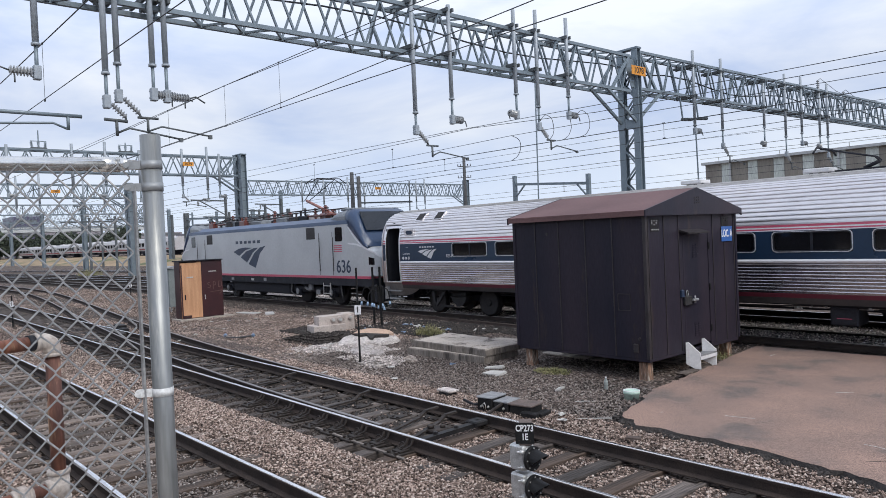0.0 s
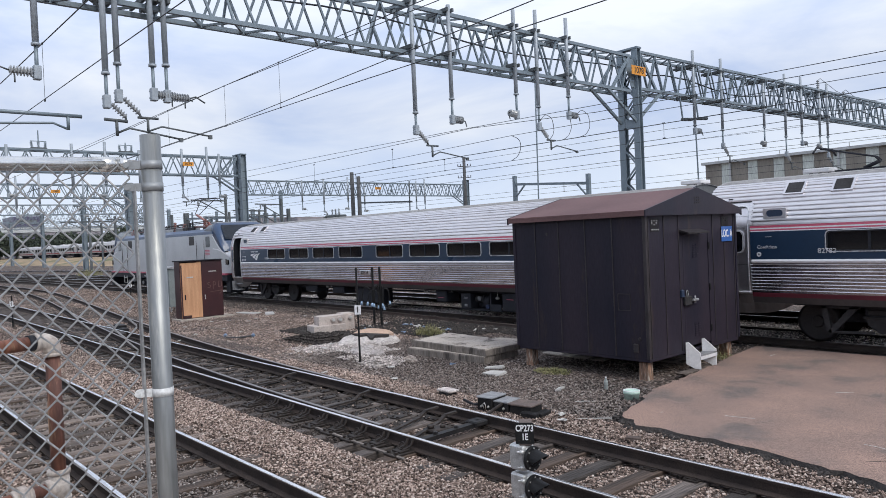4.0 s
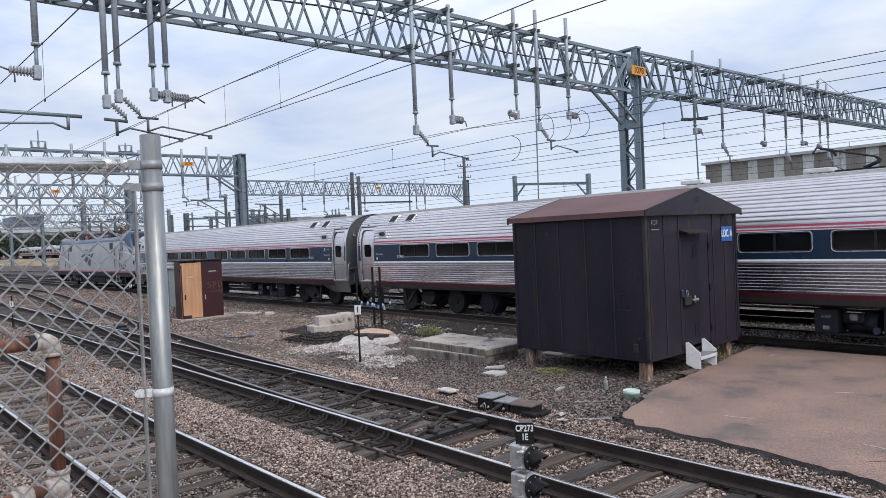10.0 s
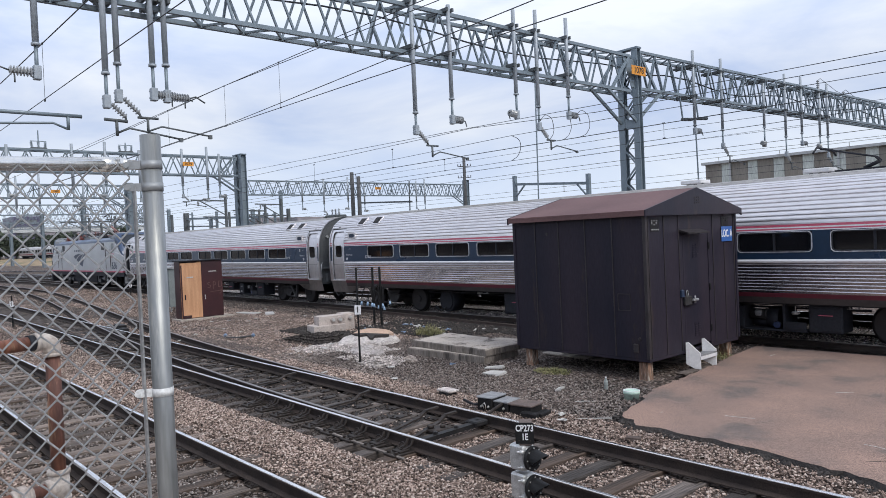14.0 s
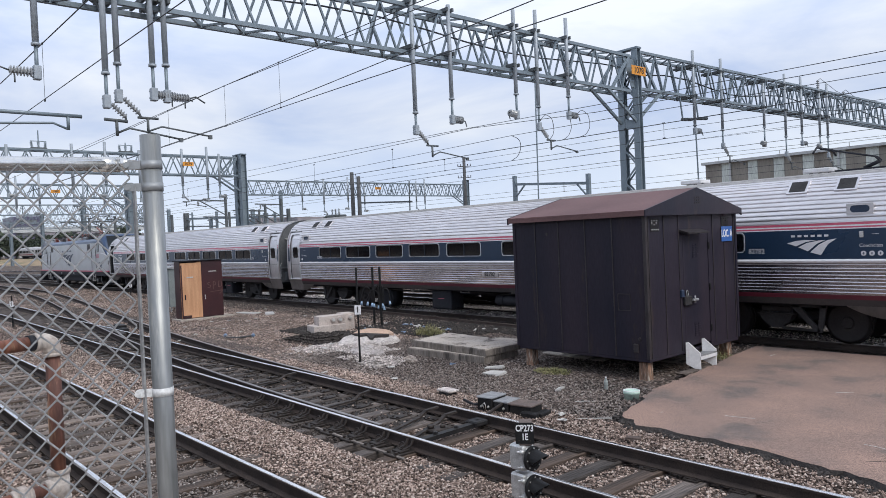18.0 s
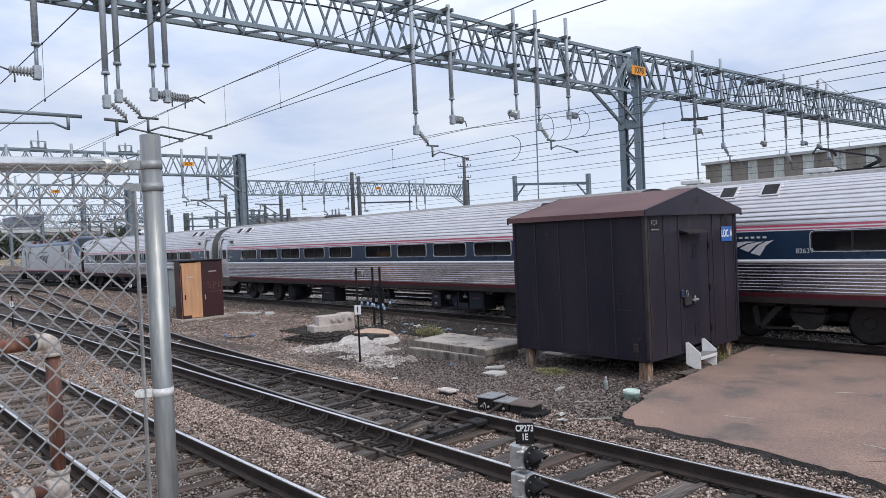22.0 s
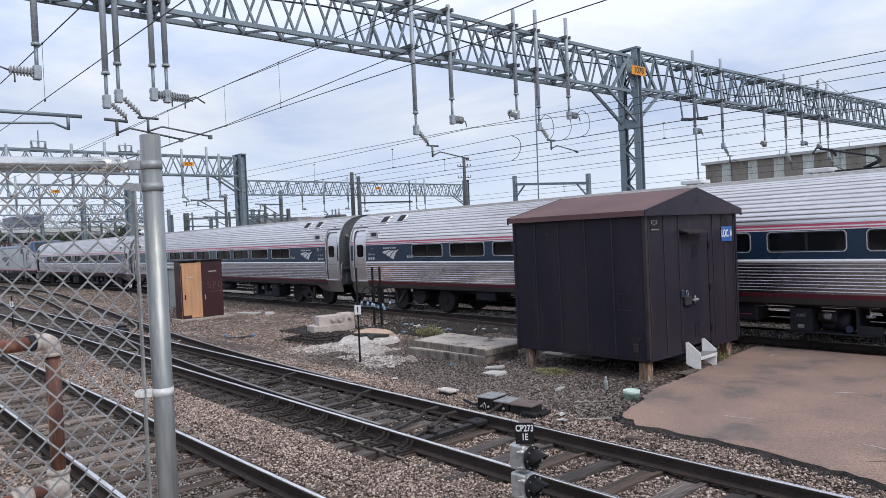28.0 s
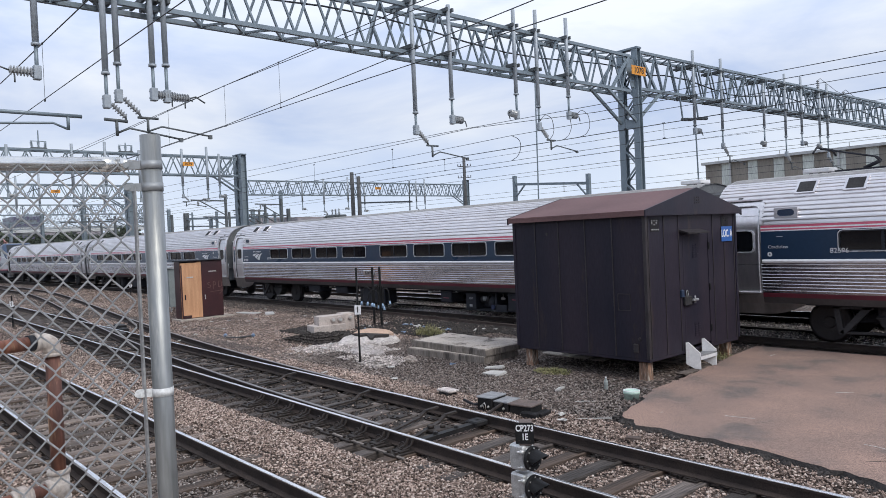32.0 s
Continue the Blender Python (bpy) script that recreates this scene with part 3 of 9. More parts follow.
def track(label, y, x0, x1, tx0, tx1, pitch=0.56, plates=True, dark=False, askew=False, skip=(1.0, 0.0)):
    t = thing("railway_track", label, "railway track", kind="structure")
    for dy in (-0.7535, 0.7535):
        # Heads under the train take the dull colour in place of its mirrored dark side.
        rail(t, [(x0 + (x1 - x0) * k / 24, y + dy + bend(x0 + (x1 - x0) * k / 24) * (y > 10) + slant(x0 + (x1 - x0) * k / 24) * askew) for k in range(25)], STEEL_DULL if 10 < y < 20 else None)
    x = tx0
    while x < tx1:
        if skip[0] < x < skip[1]:
            x += pitch
            continue
        me = track_rng.choice(TIES_BARE if track_rng.random() < (0.7 if askew and x > -7.8 else 0.10) else TIES_DARK if dark else TIES)
        ob = part("tie", me, None, t)
        ob.matrix_basis = pose(x + track_rng.uniform(-.04, .04), y + slant(x) * askew + track_rng.uniform(-.06, .06), track_rng.uniform(-.012, .004), 0, 0, track_rng.uniform(-2, 2))
        if plates:
            for dy in (-0.7535, 0.7535):
                part("tie_plate", TIE_PLATE, None, t).matrix_basis = pose(x, y + dy + slant(x) * askew, 0)
        x += pitch
    return t


track("near main track with polished rails on timber ties", 3.22, -90, 14, -26, 9.0)
track("turnout track with a switch, on dark timber ties", 6.76, -130, 14, -34, 9.0, dark=True, askew=True, skip=(-29.5, -8.1))
track("main track under the passing train", 17.70, -190, 30, -48, 1.0, dark=True)
track("further main track beyond the train", 21.45, -190, 30, -40, -39, plates=False)
track("far yard track", 25.0, -190, -40, -90, -89, plates=False)
track("far yard track", 33.4, -190, 30, -90, -89, plates=False)


def branch(x):
    """Sideways way of the diverging track from the straight one."""
    f = min(1.0, max(0.0, (-x - 6.5) / 62.0))
    return 5.65 * f * f * (3 - 2 * f) + bend(x)


turnout = thing("diverging_track", "diverging turnout track with point blades and frog", "railway track", kind="structure")
xs = [-8.6 - k for k in range(0, 62)] + [-75, -85, -100, -130, -180]
rail(turnout, [(x, 7.62 + branch(x)) for x in xs if x < -11.5], STEEL_DULL)
rail(turnout, [(x, 6.17 + branch(x)) for x in xs], STEEL_DULL)
x = -29.8
while x > -75:
    turn = math.degrees(math.atan((branch(x) - branch(x + 1)) / 1.0))
    part("tie", track_rng.choice(TIES_DARK), None, turnout).matrix_basis = pose(x, 6.88 + branch(x), -0.004, 0, 0, -turn)
    x -= 0.56
for k in range(39):
    x = -8.2 - 0.55 * k
    part("tie", track_rng.choice(LONG_TIES), None, turnout).matrix_basis = pose(x, 7.0 + 0.5 * (branch(x) + slant(x)) + track_rng.uniform(-.1, .1), -0.008, 0, 0, track_rng.uniform(-1.5, 1.5))
    for y in (6.007 + slant(x), 7.514 + slant(x)):
        part("tie_plate", TIE_PLATE, None, turnout).matrix_basis = pose(x, y, 0.003)
    part("tie_plate", TIE_PLATE, None, turnout).matrix_basis = pose(x, 7.0 + slant(x) + 0.3 * (k % 2), 0.003, 0, 0, 8)
# frog casting
bm = B()
prism(bm, [(-28.2, 7.72), (-26.2, 7.60), (-24.9, 7.55), (-24.9, 7.72), (-26.2, 7.86), (-28.2, 8.12)], "z", -0.17, -0.015)
part("frog", bm, PLATE, turnout, "cast steel crossing frog")
bm = B()
box(bm, -27.3, -26.6, 8.02, 8.28, -0.17, 0.10, 0.03)
box(bm, -26.6, -26.1, 7.98, 8.2, -0.17, 0.02, 0.03)
part("frog_heater", bm, MACHINE, turnout, "small dark box beside the frog")
for y0 in (6.13, 9.0):
    bm = B()
    sweep(bm, RAIL_WEB, [(x, y0 + (slant(x) if y0 < 7 else branch(x) - 1.55)) for x in (-24.2, -25.5, -27.5, -29.3)])
    part("guard_rail", bm, RAIL_SIDE, turnout)
# old rail left lying beside the main track
spare = thing("spare_rail", "rusty spare rail lying on the tie ends beside the main track", "rail", (0, 0, -0.035))
bm = B()
sweep(bm, RAIL_WEB, [(-27.0, 16.42), (-24.0, 16.42), (-21.6, 16.36), (-18.1, 16.10), (-15.3, 15.95), (-11.8, 15.80)])
part("rail", bm, RAIL_RUST, spare)
for k in range(14):
    bm = B()
    x = -26.2 + 1.02 * k
    y = 16.42 if x < -21.6 else 16.36 - 0.062 * (x + 21.6)
    box(bm, x - 0.06, x + 0.06, y - 0.20, y - 0.05, -0.17, -0.10, 0.01)
    part("clip", bm, RAIL_RUST, spare)
# rail braces of the switch
brace = B()
for bx in (-0.055, 0.055):
    bar(brace, (bx, -0.045, -0.025), (bx, -0.085, -0.10), 0.03, 0.02)
    bar(brace, (bx, -0.085, -0.10), (bx, -0.24, -0.135), 0.03, 0.02)
box(brace, -0.13, 0.13, -0.42, -0.04, -0.178, -0.150, 0.006)
box(brace, -0.09, 0.09, -0.30, -0.14, -0.150, -0.125, 0.006)
for bx, by in ((-0.08, -0.36), (0.08, -0.36), (-0.10, -0.2)):
    tube(brace, (bx, by, -0.15), (bx, by, -0.118), 0.024, 6)
pipe(brace, [(0.055 * math.cos(a), -0.20 + 0.03 * math.sin(a), -0.08 + 0.045 * math.sin(a)) for a in [k * math.tau / 8 for k in range(9)]], 0.010, 5)
BRACE = mesh_of("rail_brace", brace, PLATE)
bm = B()
bar(bm, (-9.75, 5.77, -0.16), (-7.43, 5.69, -0.16), 0.042, 0.02)
part("guard_plank", bm, PLANK, turnout, "long weathered plank beside the rail")
for k in range(9):
    x = -7.72 - 0.55 * k
    part("rail_brace", BRACE, None, turnout).matrix_basis = pose(x, 6.007 + slant(x), 0)
    if k > 2:
        part("rail_brace", BRACE, None, turnout).matrix_basis = pose(x, 7.514 + slant(x), 0, 0, 0, 180)
for pts in ([(-10.62, 6.2, -0.13), (-10.75, 7.18, -0.13), (-10.78, 7.30, -0.06), (-10.81, 7.55, -0.03)],
            [(-8.50, 6.2, -0.13), (-8.86, 7.12, -0.13), (-8.87, 7.26, -0.05), (-8.84, 7.5, -0.03)],
            [(-8.02, 6.3, -0.13), (-8.40, 7.14, -0.13), (-8.42, 7.28, -0.05), (-8.37, 7.48, -0.03)],
            [(-13.5, 6.3, -0.13), (-13.6, 7.2, -0.13), (-13.62, 7.4, -0.05), (-13.6, 7.62, -0.03)]):
    bm = B()
    for a, b in zip(pts, pts[1:]):
        bar(bm, a, b, 0.065, 0.028)
    part("switch_rod", bm, PLATE, turnout)
bm = B()
bar(bm, (-7.78, 6.16, -0.115), (-7.80, 7.38, -0.10), 0.11, 0.06)
box(bm, -7.93, -7.70, 7.25, 7.52, -0.13, -0.045, 0.02)
for y in (6.55, 6.95, 7.38):
    tube(bm, (-7.80, y, -0.09), (-7.80, y, -0.045), 0.035, 6)
part("throw_rod", bm, MACHINE, turnout, "heavy black throw rod with clevis")
bm = B()
pipe(bm, [(-7.83, 7.42, -0.08), (-7.95, 7.62, -0.10), (-8.1, 8.05, -0.06), (-8.15, 8.3, -0.02)], 0.028)
part("connecting_rod", bm, PLATE, turnout)
bm = B()
box(bm, -8.30, -8.02, 6.72, 7.02, -0.178, -0.12, 0.015)
tube(bm, (-8.2, 6.8, -0.12), (-8.2, 6.8, -0.07), 0.05, 8)
tube(bm, (-8.1, 6.95, -0.12), (-8.1, 6.95, -0.08), 0.04, 8)
part("rod_bracket", bm, PLATE, turnout)


def far_ties(y, x0, x1, curve):
    bm = B()
    x = x0
    while x < x1:
        yy = y + curve(x)
        box(bm, x - 0.12, x + 0.12, yy - 1.3, yy + 1.3, -0.3, -0.178)
        x += 0.58
    tagged(part("far_ties", bm, TIE_DARK), "dark timber ties of the tracks down the line", "tie", kind="stuff")


far_ties(17.70, -120, -48.3, bend)
far_ties(21.45, -120, -20, bend)
far_ties(25.0, -120, -40, bend)
far_ties(6.76, -75, -34.4, slant)
far_ties(3.22, -60, -26.3, lambda x: 0.0)


# ---------------------------------------------------------------- loose ballast stones
def stones(name, areas, seed, size, material, label):
    rng = np.random.default_rng(seed)
    base = np.array([(1, 0, 0), (-1, 0, 0), (0, 1, 0), (0, -1, 0), (0, 0, 1), (0, 0, -1)], float)
    tri = np.array([(0, 2, 4), (2, 1, 4), (1, 3, 4), (3, 0, 4), (2, 0, 5), (1, 2, 5), (3, 1, 5), (0, 3, 5)])
    cs = []
    for x0, x1, y0, y1, count, z in areas:
        count = int(count * 1.55)
        cs.append(np.column_stack([rng.uniform(x0, x1, count), rng.uniform(y0, y1, count), np.full(count, z)]))
    c = np.concatenate(cs)
    c[:, 2] += rng.uniform(-0.022, 0.012, len(c))
    c = c[~((c[:, 0] > -8.75) & (c[:, 0] < -7.65) & (c[:, 1] > 5.38) & (c[:, 1] < 6.1))]
    n = len(c)
    s = rng.uniform(0.5, 1.25, (n, 1, 1)) * size * rng.uniform(0.6, 1.25, (n, 6, 1))
    a = rng.uniform(0, math.tau, n)
    t = rng.uniform(-0.8, 0.8, n)
    v = base[None] * s
    ca, sa, ct, st = np.cos(a)[:, None], np.sin(a)[:, None], np.cos(t)[:, None], np.sin(t)[:, None]
    y1 = v[..., 1] * ct - v[..., 2] * st
    z1 = v[..., 1] * st + v[..., 2] * ct
    v = np.stack([v[..., 0] * ca - y1 * sa, v[..., 0] * sa + y1 * ca, z1 * 0.75], -1) + c[:, None, :]
    me = bpy.data.meshes.new(name)
    me.from_pydata(v.reshape(-1, 3).tolist(), [], (tri[None] + 6 * np.arange(n)[:, None, None]).reshape(-1, 3).tolist())
    me.materials.append(material)
    ob = new(name, me)
    return tagged(ob, label, "gravel", kind="stuff")


stones("near_ballast_stones", [
    (-16, -3, 1.5, 2.0, 7000, -0.17), (-14, -3, 2.0, 2.45, 2600, -0.212), (-14, -3.2, 4.05, 4.3, 1500, -0.215), (-14, -3.2, 4.3, 4.65, 4800, -0.186), (-14, -3.2, 4.65, 5.45, 20000, -0.165),
    (-7.5, -3.2, 5.4, 5.95, 4200, -0.19), (-8.0, -2, 6.15, 7.4, 6500, -0.215), (-16, -1.5, 7.65, 8.2, 9500, -0.18), (-12, -1.5, 8.2, 8.9, 11000, -0.165),
], 12, 0.0195, STONE, "loose crushed grey-brown ballast stones near the switch")
stones("ballast_stones", [
    (-26, -14, 4.05, 5.5, 11000, -0.165), (-22, -13.0, 5.4, 5.95, 1500, -0.215), (-34, -22, 5.4, 5.95, 2000, -0.19),
    (-20, -8.5, 6.2, 7.6, 500, -0.205), (-34, -20, 6.15, 7.4, 2200, -0.21), (-16, -12, 8.2, 8.9, 3000, -0.165),
    (-30, -16, 9.3, 16.3, 34000, -0.165), (-34, -16, 8.3, 9.3, 7000, -0.18), (-45, -30, 10.4, 16.3, 11000, -0.16), (-60, -45, 12, 16.3, 4000, -0.16),
    (-62, -34, 8.3, 12.5, 6000, -0.19), (-48, -26, 4.0, 6.3, 6000, -0.185), (-70, -45, 12.5, 16.3, 4000, -0.17),
    (-48, -20, 17.1, 18.3, 4000, -0.19), (-30, -7.7, 15.9, 16.8, 3800, -0.19),
], 11, 0.025, STONE, "loose crushed grey-brown ballast stones")
stones("grey_ballast_stones", [(-17, -6.6, 8.8, 11.2, 21000, -0.165), (-15, -7.6, 11.2, 16.2, 8000, -0.17)],
       13, 0.0235, STONE_GREY, "loose crushed dark grey ballast by the shed and under the train")
stones("between_rails_stones", [(-22, -3, 2.6, 3.85, 11000, -0.204), (-16, -3, 1.5, 2.4, 2500, -0.19)], 21, 0.0195, gravel("dusty_grey_ballast", False, 0.80, 0.55), "dusty grey ballast between the near rails")
stones("oily_ballast_stones", [(-46, -13, 15.1, 16.9, 15000, -0.15), (-46, -22, 14.6, 15.3, 3000, -0.155)], 23, 0.028, gravel("darker_ballast", False, 0.46, 0.45), "dark ballast beside the main track")
bm = B()
for x0, x1, y0, y1 in ((-20.2, -8.75, 5.98, 7.55),):
    n = int((x1 - x0) / 0.4)
    rows = [[bm.verts.new((x0 + (x1 - x0) * i / n, y0 + (y1 - y0) * j / 6, -0.212 + 0.012 * noise.noise((i * 0.7, j * 0.9, x0)))) for j in range(7)] for i in range(n + 1)]
    for p, q in zip(rows, rows[1:]):
        for j in range(6):
            bm.faces.new((p[j], q[j], q[j + 1], p[j + 1]))
stones("oily_switch_chips", [(-20.2, -8.75, 6.0, 7.5, 5200, -0.205), (-14.5, -8.7, 5.42, 5.98, 5200, -0.20), (-20, -14, 5.55, 5.98, 2200, -0.20)], 29, 0.021, gravel("oily_switch_ballast", False, 0.24, 0.3), "black oily ballast chips between the switch ties")
solid("oily_bed", bm, ASPHALT_EDGE, "black oily dirt between the switch ties", "ground strip", kind="structure")
# Bed and stones below the train: light missing there is added through their colour.
bm = B()
for y0, y1, z0 in ((17.03, 18.37, -0.058), (18.53, 20.6, -0.135)):
    n = 130
    rows = [[bm.verts.new((-48 + 52 * i / n, y0 + (y1 - y0) * j / 6, (-0.2 if j in (0, 6) and y0 > 18 else z0) + 0.02 * noise.noise((i * 0.9, j * 0.8, y0)))) for j in range(7)] for i in range(n + 1)]
    for p, q in zip(rows, rows[1:]):
        for j in range(6):
            bm.faces.new((p[j], q[j], q[j + 1], p[j + 1]))
solid("ballast_bed", bm, gravel("brightened_pale_bed", True, 2.2, 0.75), "pale grey ballast bed of the main track, brightened against the train's shade", "ground strip", kind="structure")
stones("track_ballast_stones", [(-34, 4, 17.05, 18.35, 14000, -0.050), (-34, 4, 18.6, 20.5, 15000, -0.12)], 17, 0.026, STONE_BRIGHTENED, "pale grey ballast under and beyond the train, brightened against its shade")
bm = B()
box(bm, -8.2, 3.0, 16.28, 16.9, -0.3, -0.185)
solid("oily_strip", bm, TIE_DARK, "black strip between apron and rail", "ground strip", kind="structure")


# ---------------------------------------------------------------- asphalt apron
def apron():
    rng = random.Random(9)
    edge = [(3.0, 8.25), (-2.65, 8.42), (-3.4, 8.6), (-4.5, 8.78), (-5.9, 8.80), (-6.4, 9.1), (-6.62, 9.6), (-6.75, 10.1), (-7.0, 10.8), (-7.15, 12.0),
            (-7.3, 13.4), (-7.5, 14.8), (-7.66, 16.15), (-5.0, 16.25), (3.0, 16.3)]
    line = []
    for (xa, ya), (xb, yb) in zip(edge, edge[1:]):
        n = max(2, int(math.hypot(xb - xa, yb - ya) / 0.14))
        for k in range(n):
            f = k / n
            w = 0.05 if yb < 15.5 else 0.01
            line.append((xa + (xb - xa) * f + rng.uniform(-w, w), ya + (yb - ya) * f + rng.uniform(-w, w)))
    top = thing("asphalt_apron", "worn brown asphalt apron with a crumbling edge beside the shed", "pavement", kind="structure")
    bm = B()
    bm.faces.new([bm.verts.new((x, y, -0.10 + 0.012 * noise.noise((x, y, 0)))) for x, y in line])
    bmesh.ops.recalc_face_normals(bm, faces=bm.faces[:])
    if bm.faces[:][0].normal.z < 0:
        bmesh.ops.reverse_faces(bm, faces=bm.faces[:])
    part("asphalt_surface", bm, ASPHALT, top)
    bm = B()
    hi = [bm.verts.new((x, y, -0.101)) for x, y in line]
    lo = [bm.verts.new((x - 0.05 + rng.uniform(-.05, .03), y - (0.09 if y < 9.4 else 0.02) + rng.uniform(-.05, .03), -0.26)) for x, y in line]
    for k in range(len(line) - 1):
        bm.faces.new((hi[k], hi[k + 1], lo[k + 1], lo[k]))
    part("broken_edge", bm, ASPHALT_EDGE, top, "crumbled black asphalt edge")
    crumbs = B()
    for k in range(230):
        x, y = rng.choice(line[:95])
        if y > 10.5 or x > 0:
            continue
        r = rng.uniform(0.015, 0.055)
        c = Vector((x - rng.uniform(-.02, .14), y - rng.uniform(-.02, .14), -0.165))
        vs = bmesh.ops.create_icosphere(crumbs, subdivisions=1, radius=r, matrix=Matrix.Translation(c))["verts"]
        for v in vs:
            v.co += Vector((rng.uniform(-r, r), rng.uniform(-r, r), rng.uniform(-r, r))) * 0.35
    part("asphalt_crumbs", crumbs, ASPHALT_EDGE, top)["kind"] = "stuff"
    cracks = B()
    for pts in ([(-3.05, 9.05), (-2.75, 9.38), (-2.62, 9.6), (-2.35, 9.85), (-1.9, 10.3)],):
        for (xa, ya), (xb, yb) in zip(pts, pts[1:]):
            bar(cracks, (xa, ya, -0.101), (xb, yb, -0.101), 0.008, 0.008)
    part("crack", cracks, ASPHALT_EDGE, top)
    for pts in ([(-5.25, 10.0), (-5.02, 10.05), (-4.85, 10.1)], [(-3.3, 9.75), (-3.1, 9.72), (-2.95, 9.66)], [(-4.6, 12.4), (-4.4, 12.6)]):
        bm = B()
        for (xa, ya), (xb, yb) in zip(pts, pts[1:]):
            bar(bm, (xa, ya, -0.099), (xb, yb, -0.099), 0.012, 0.004)
        part("scrape", bm, PAPER, top, "pale scrape mark")


apron()


# ---------------------------------------------------------------- shed
SX0, SX1, SY0, SY1, SZ0, SZ1 = -10.21, -7.11, 10.97, 14.22, 0.40, 3.0


def shed():
    s = thing("relay_shed", "dark brown sheet-steel equipment shed on timber stubs", "shed", (0, 0, -0.1636))
    s.scale = (1.06, 1.06, 1.06)
    for nm, b in (("wall", (SX0, SX1, SY0, SY0 + 0.06)), ("wall", (SX0, SX1, SY1 - 0.06, SY1)), ("wall", (SX0, SX0 + 0.06, SY0 + 0.06, SY1 - 0.06))):
        bm = B()
        box(bm, b[0], b[1], b[2], b[3], SZ0, SZ1)
        part(nm, bm, SHED, s)
    ym = (SY0 + SY1) / 2
    dy0, dy1, dz0, dz1 = 12.18, 13.12, 0.46, 2.58
    bm = B()
    box(bm, SX1 - 0.06, SX1, SY0 + 0.06, dy0, SZ0, SZ1)
    box(bm, SX1 - 0.06, SX1, dy1, SY1 - 0.06, SZ0, SZ1)
    box(bm, SX1 - 0.06, SX1, dy0, dy1, dz1, SZ1)
    part("front_wall", bm, SHED, s)
    bm = B()
    box(bm, SX0, SX1, SY0, SY1, SZ0 - 0.06, SZ0, 0.01)
    part("floor_frame", bm, SHED, s)
    # folded panel seams on the long side and the front
    for x in (-9.66, -9.06, -8.42, -7.81):
        bm = B()
        box(bm, x - 0.012, x + 0.012, SY0 - 0.014, SY0 - 0.001, SZ0, SZ1 - 0.02, 0.004)
        part("seam", bm, SHED_SEAM, s)
    for y in (11.05, 11.55, 12.05, 13.3, 13.75, 14.15):
        bm = B()
        box(bm, SX1 + 0.001, SX1 + 0.014, y - 0.01, y + 0.01, SZ0, SZ1 - 0.02, 0.004)
        part("seam", bm, SHED_SEAM, s)
    for x, y in ((SX1, SY0), (SX0, SY0), (SX1, SY1)):
        bm = B()
        box(bm, x - 0.05, x + 0.018, y - 0.018, y + 0.05, SZ0, SZ1 - 0.02, 0.006)
        part("corner_trim", bm, SHED_SEAM if (x, y) == (SX1, SY0) else SHED, s)
    # roof: gable with folded fascia
    ov, rz, ez = 0.12, 3.44, 3.03
    ends = (SX0 - 0.10, SX1 + 0.10)
    for sgn in (-1, 1):
        ye = SY0 - ov if sgn < 0 else SY1 + ov
        bm = B()
        poly = [(ym, rz), (ye, ez), (ye, ez - 0.03), (ym, rz - 0.03)]
        prism(bm, poly, "x", ends[0], ends[1])
        part("roof_panel", bm, SHED_ROOF, s, "faded reddish-brown roof sheet")
        bm = B()
        box(bm, ends[0], ends[1], min(ye, ye - 0.02 * sgn), max(ye, ye - 0.02 * sgn), ez - 0.10, ez - 0.032)
        part("fascia", bm, SHED_ROOF, s)
    for x in ends:
        bm = B()
        xs = (x - 0.03, x) if x > -8 else (x, x + 0.03)
        prism(bm, [(ym, rz + 0.004), (SY1 + ov + 0.004, ez + 0.004), (SY1 + ov + 0.004, ez - 0.13), (SY1 + ov - 0.05, ez - 0.10), (SY0 - ov + 0.05, ez - 0.10), (SY0 - ov - 0.004, ez - 0.13), (SY0 - ov - 0.004, ez + 0.004)], "x", xs[0] + 0.004, xs[1] + 0.004)
        part("gable", bm, SHED, s)
    bm = B()
    for i in range(3):
        for j in range(3):
            box(bm, SX1 + 0.104, SX1 + 0.112, ym - 0.11 + 0.08 * i, ym - 0.055 + 0.08 * i, 3.14 + 0.05 * j, 3.165 + 0.05 * j)
    part("gable_vent", bm, SHED_SEAM, s)
    # door
    bm = B()
    box(bm, SX1 - 0.05, SX1 - 0.004, dy0 + 0.012, dy1 - 0.012, dz0, dz1 - 0.012, 0.006)
    d = part("door", bm, SHED, s)
    bm = B()
    prism(bm, [(SX1, 2.66), (SX1 + 0.20, 2.60), (SX1 + 0.20, 2.575), (SX1, 2.62)], "y", 12.07, 12.84)
    part("rain_hood", bm, SHED_SEAM, s, "small folded hood above the door")
    for k in range(6):
        for c in range(2):
            for z in (2.12, 0.62):
                y = 12.53 + 0.13 * c
                bm = B()
                box(bm, SX1 - 0.004, SX1 + 0.006, y, y + 0.09, z + 0.045 * k, z + 0.02 + 0.045 * k)
                part("louvre", bm, SHED, d)
    for z in (2.32, 1.52, 0.72):
        bm = B()
        box(bm, SX1 - 0.004, SX1 + 0.03, dy1 - 0.02, dy1 + 0.03, z - 0.07, z + 0.07, 0.008)
        part("hinge", bm, BLACK, d)
    bm = B()
    box(bm, SX1, SX1 + 0.06, 12.13, 12.37, 1.24, 1.41, 0.012)
    part("lock_box", bm, UNDER_MID, d, "rusty steel lock box")
    bm = B()
    box(bm, SX1 + 0.02, SX1 + 0.08, 12.40, 12.58, 1.30, 1.345, 0.01)
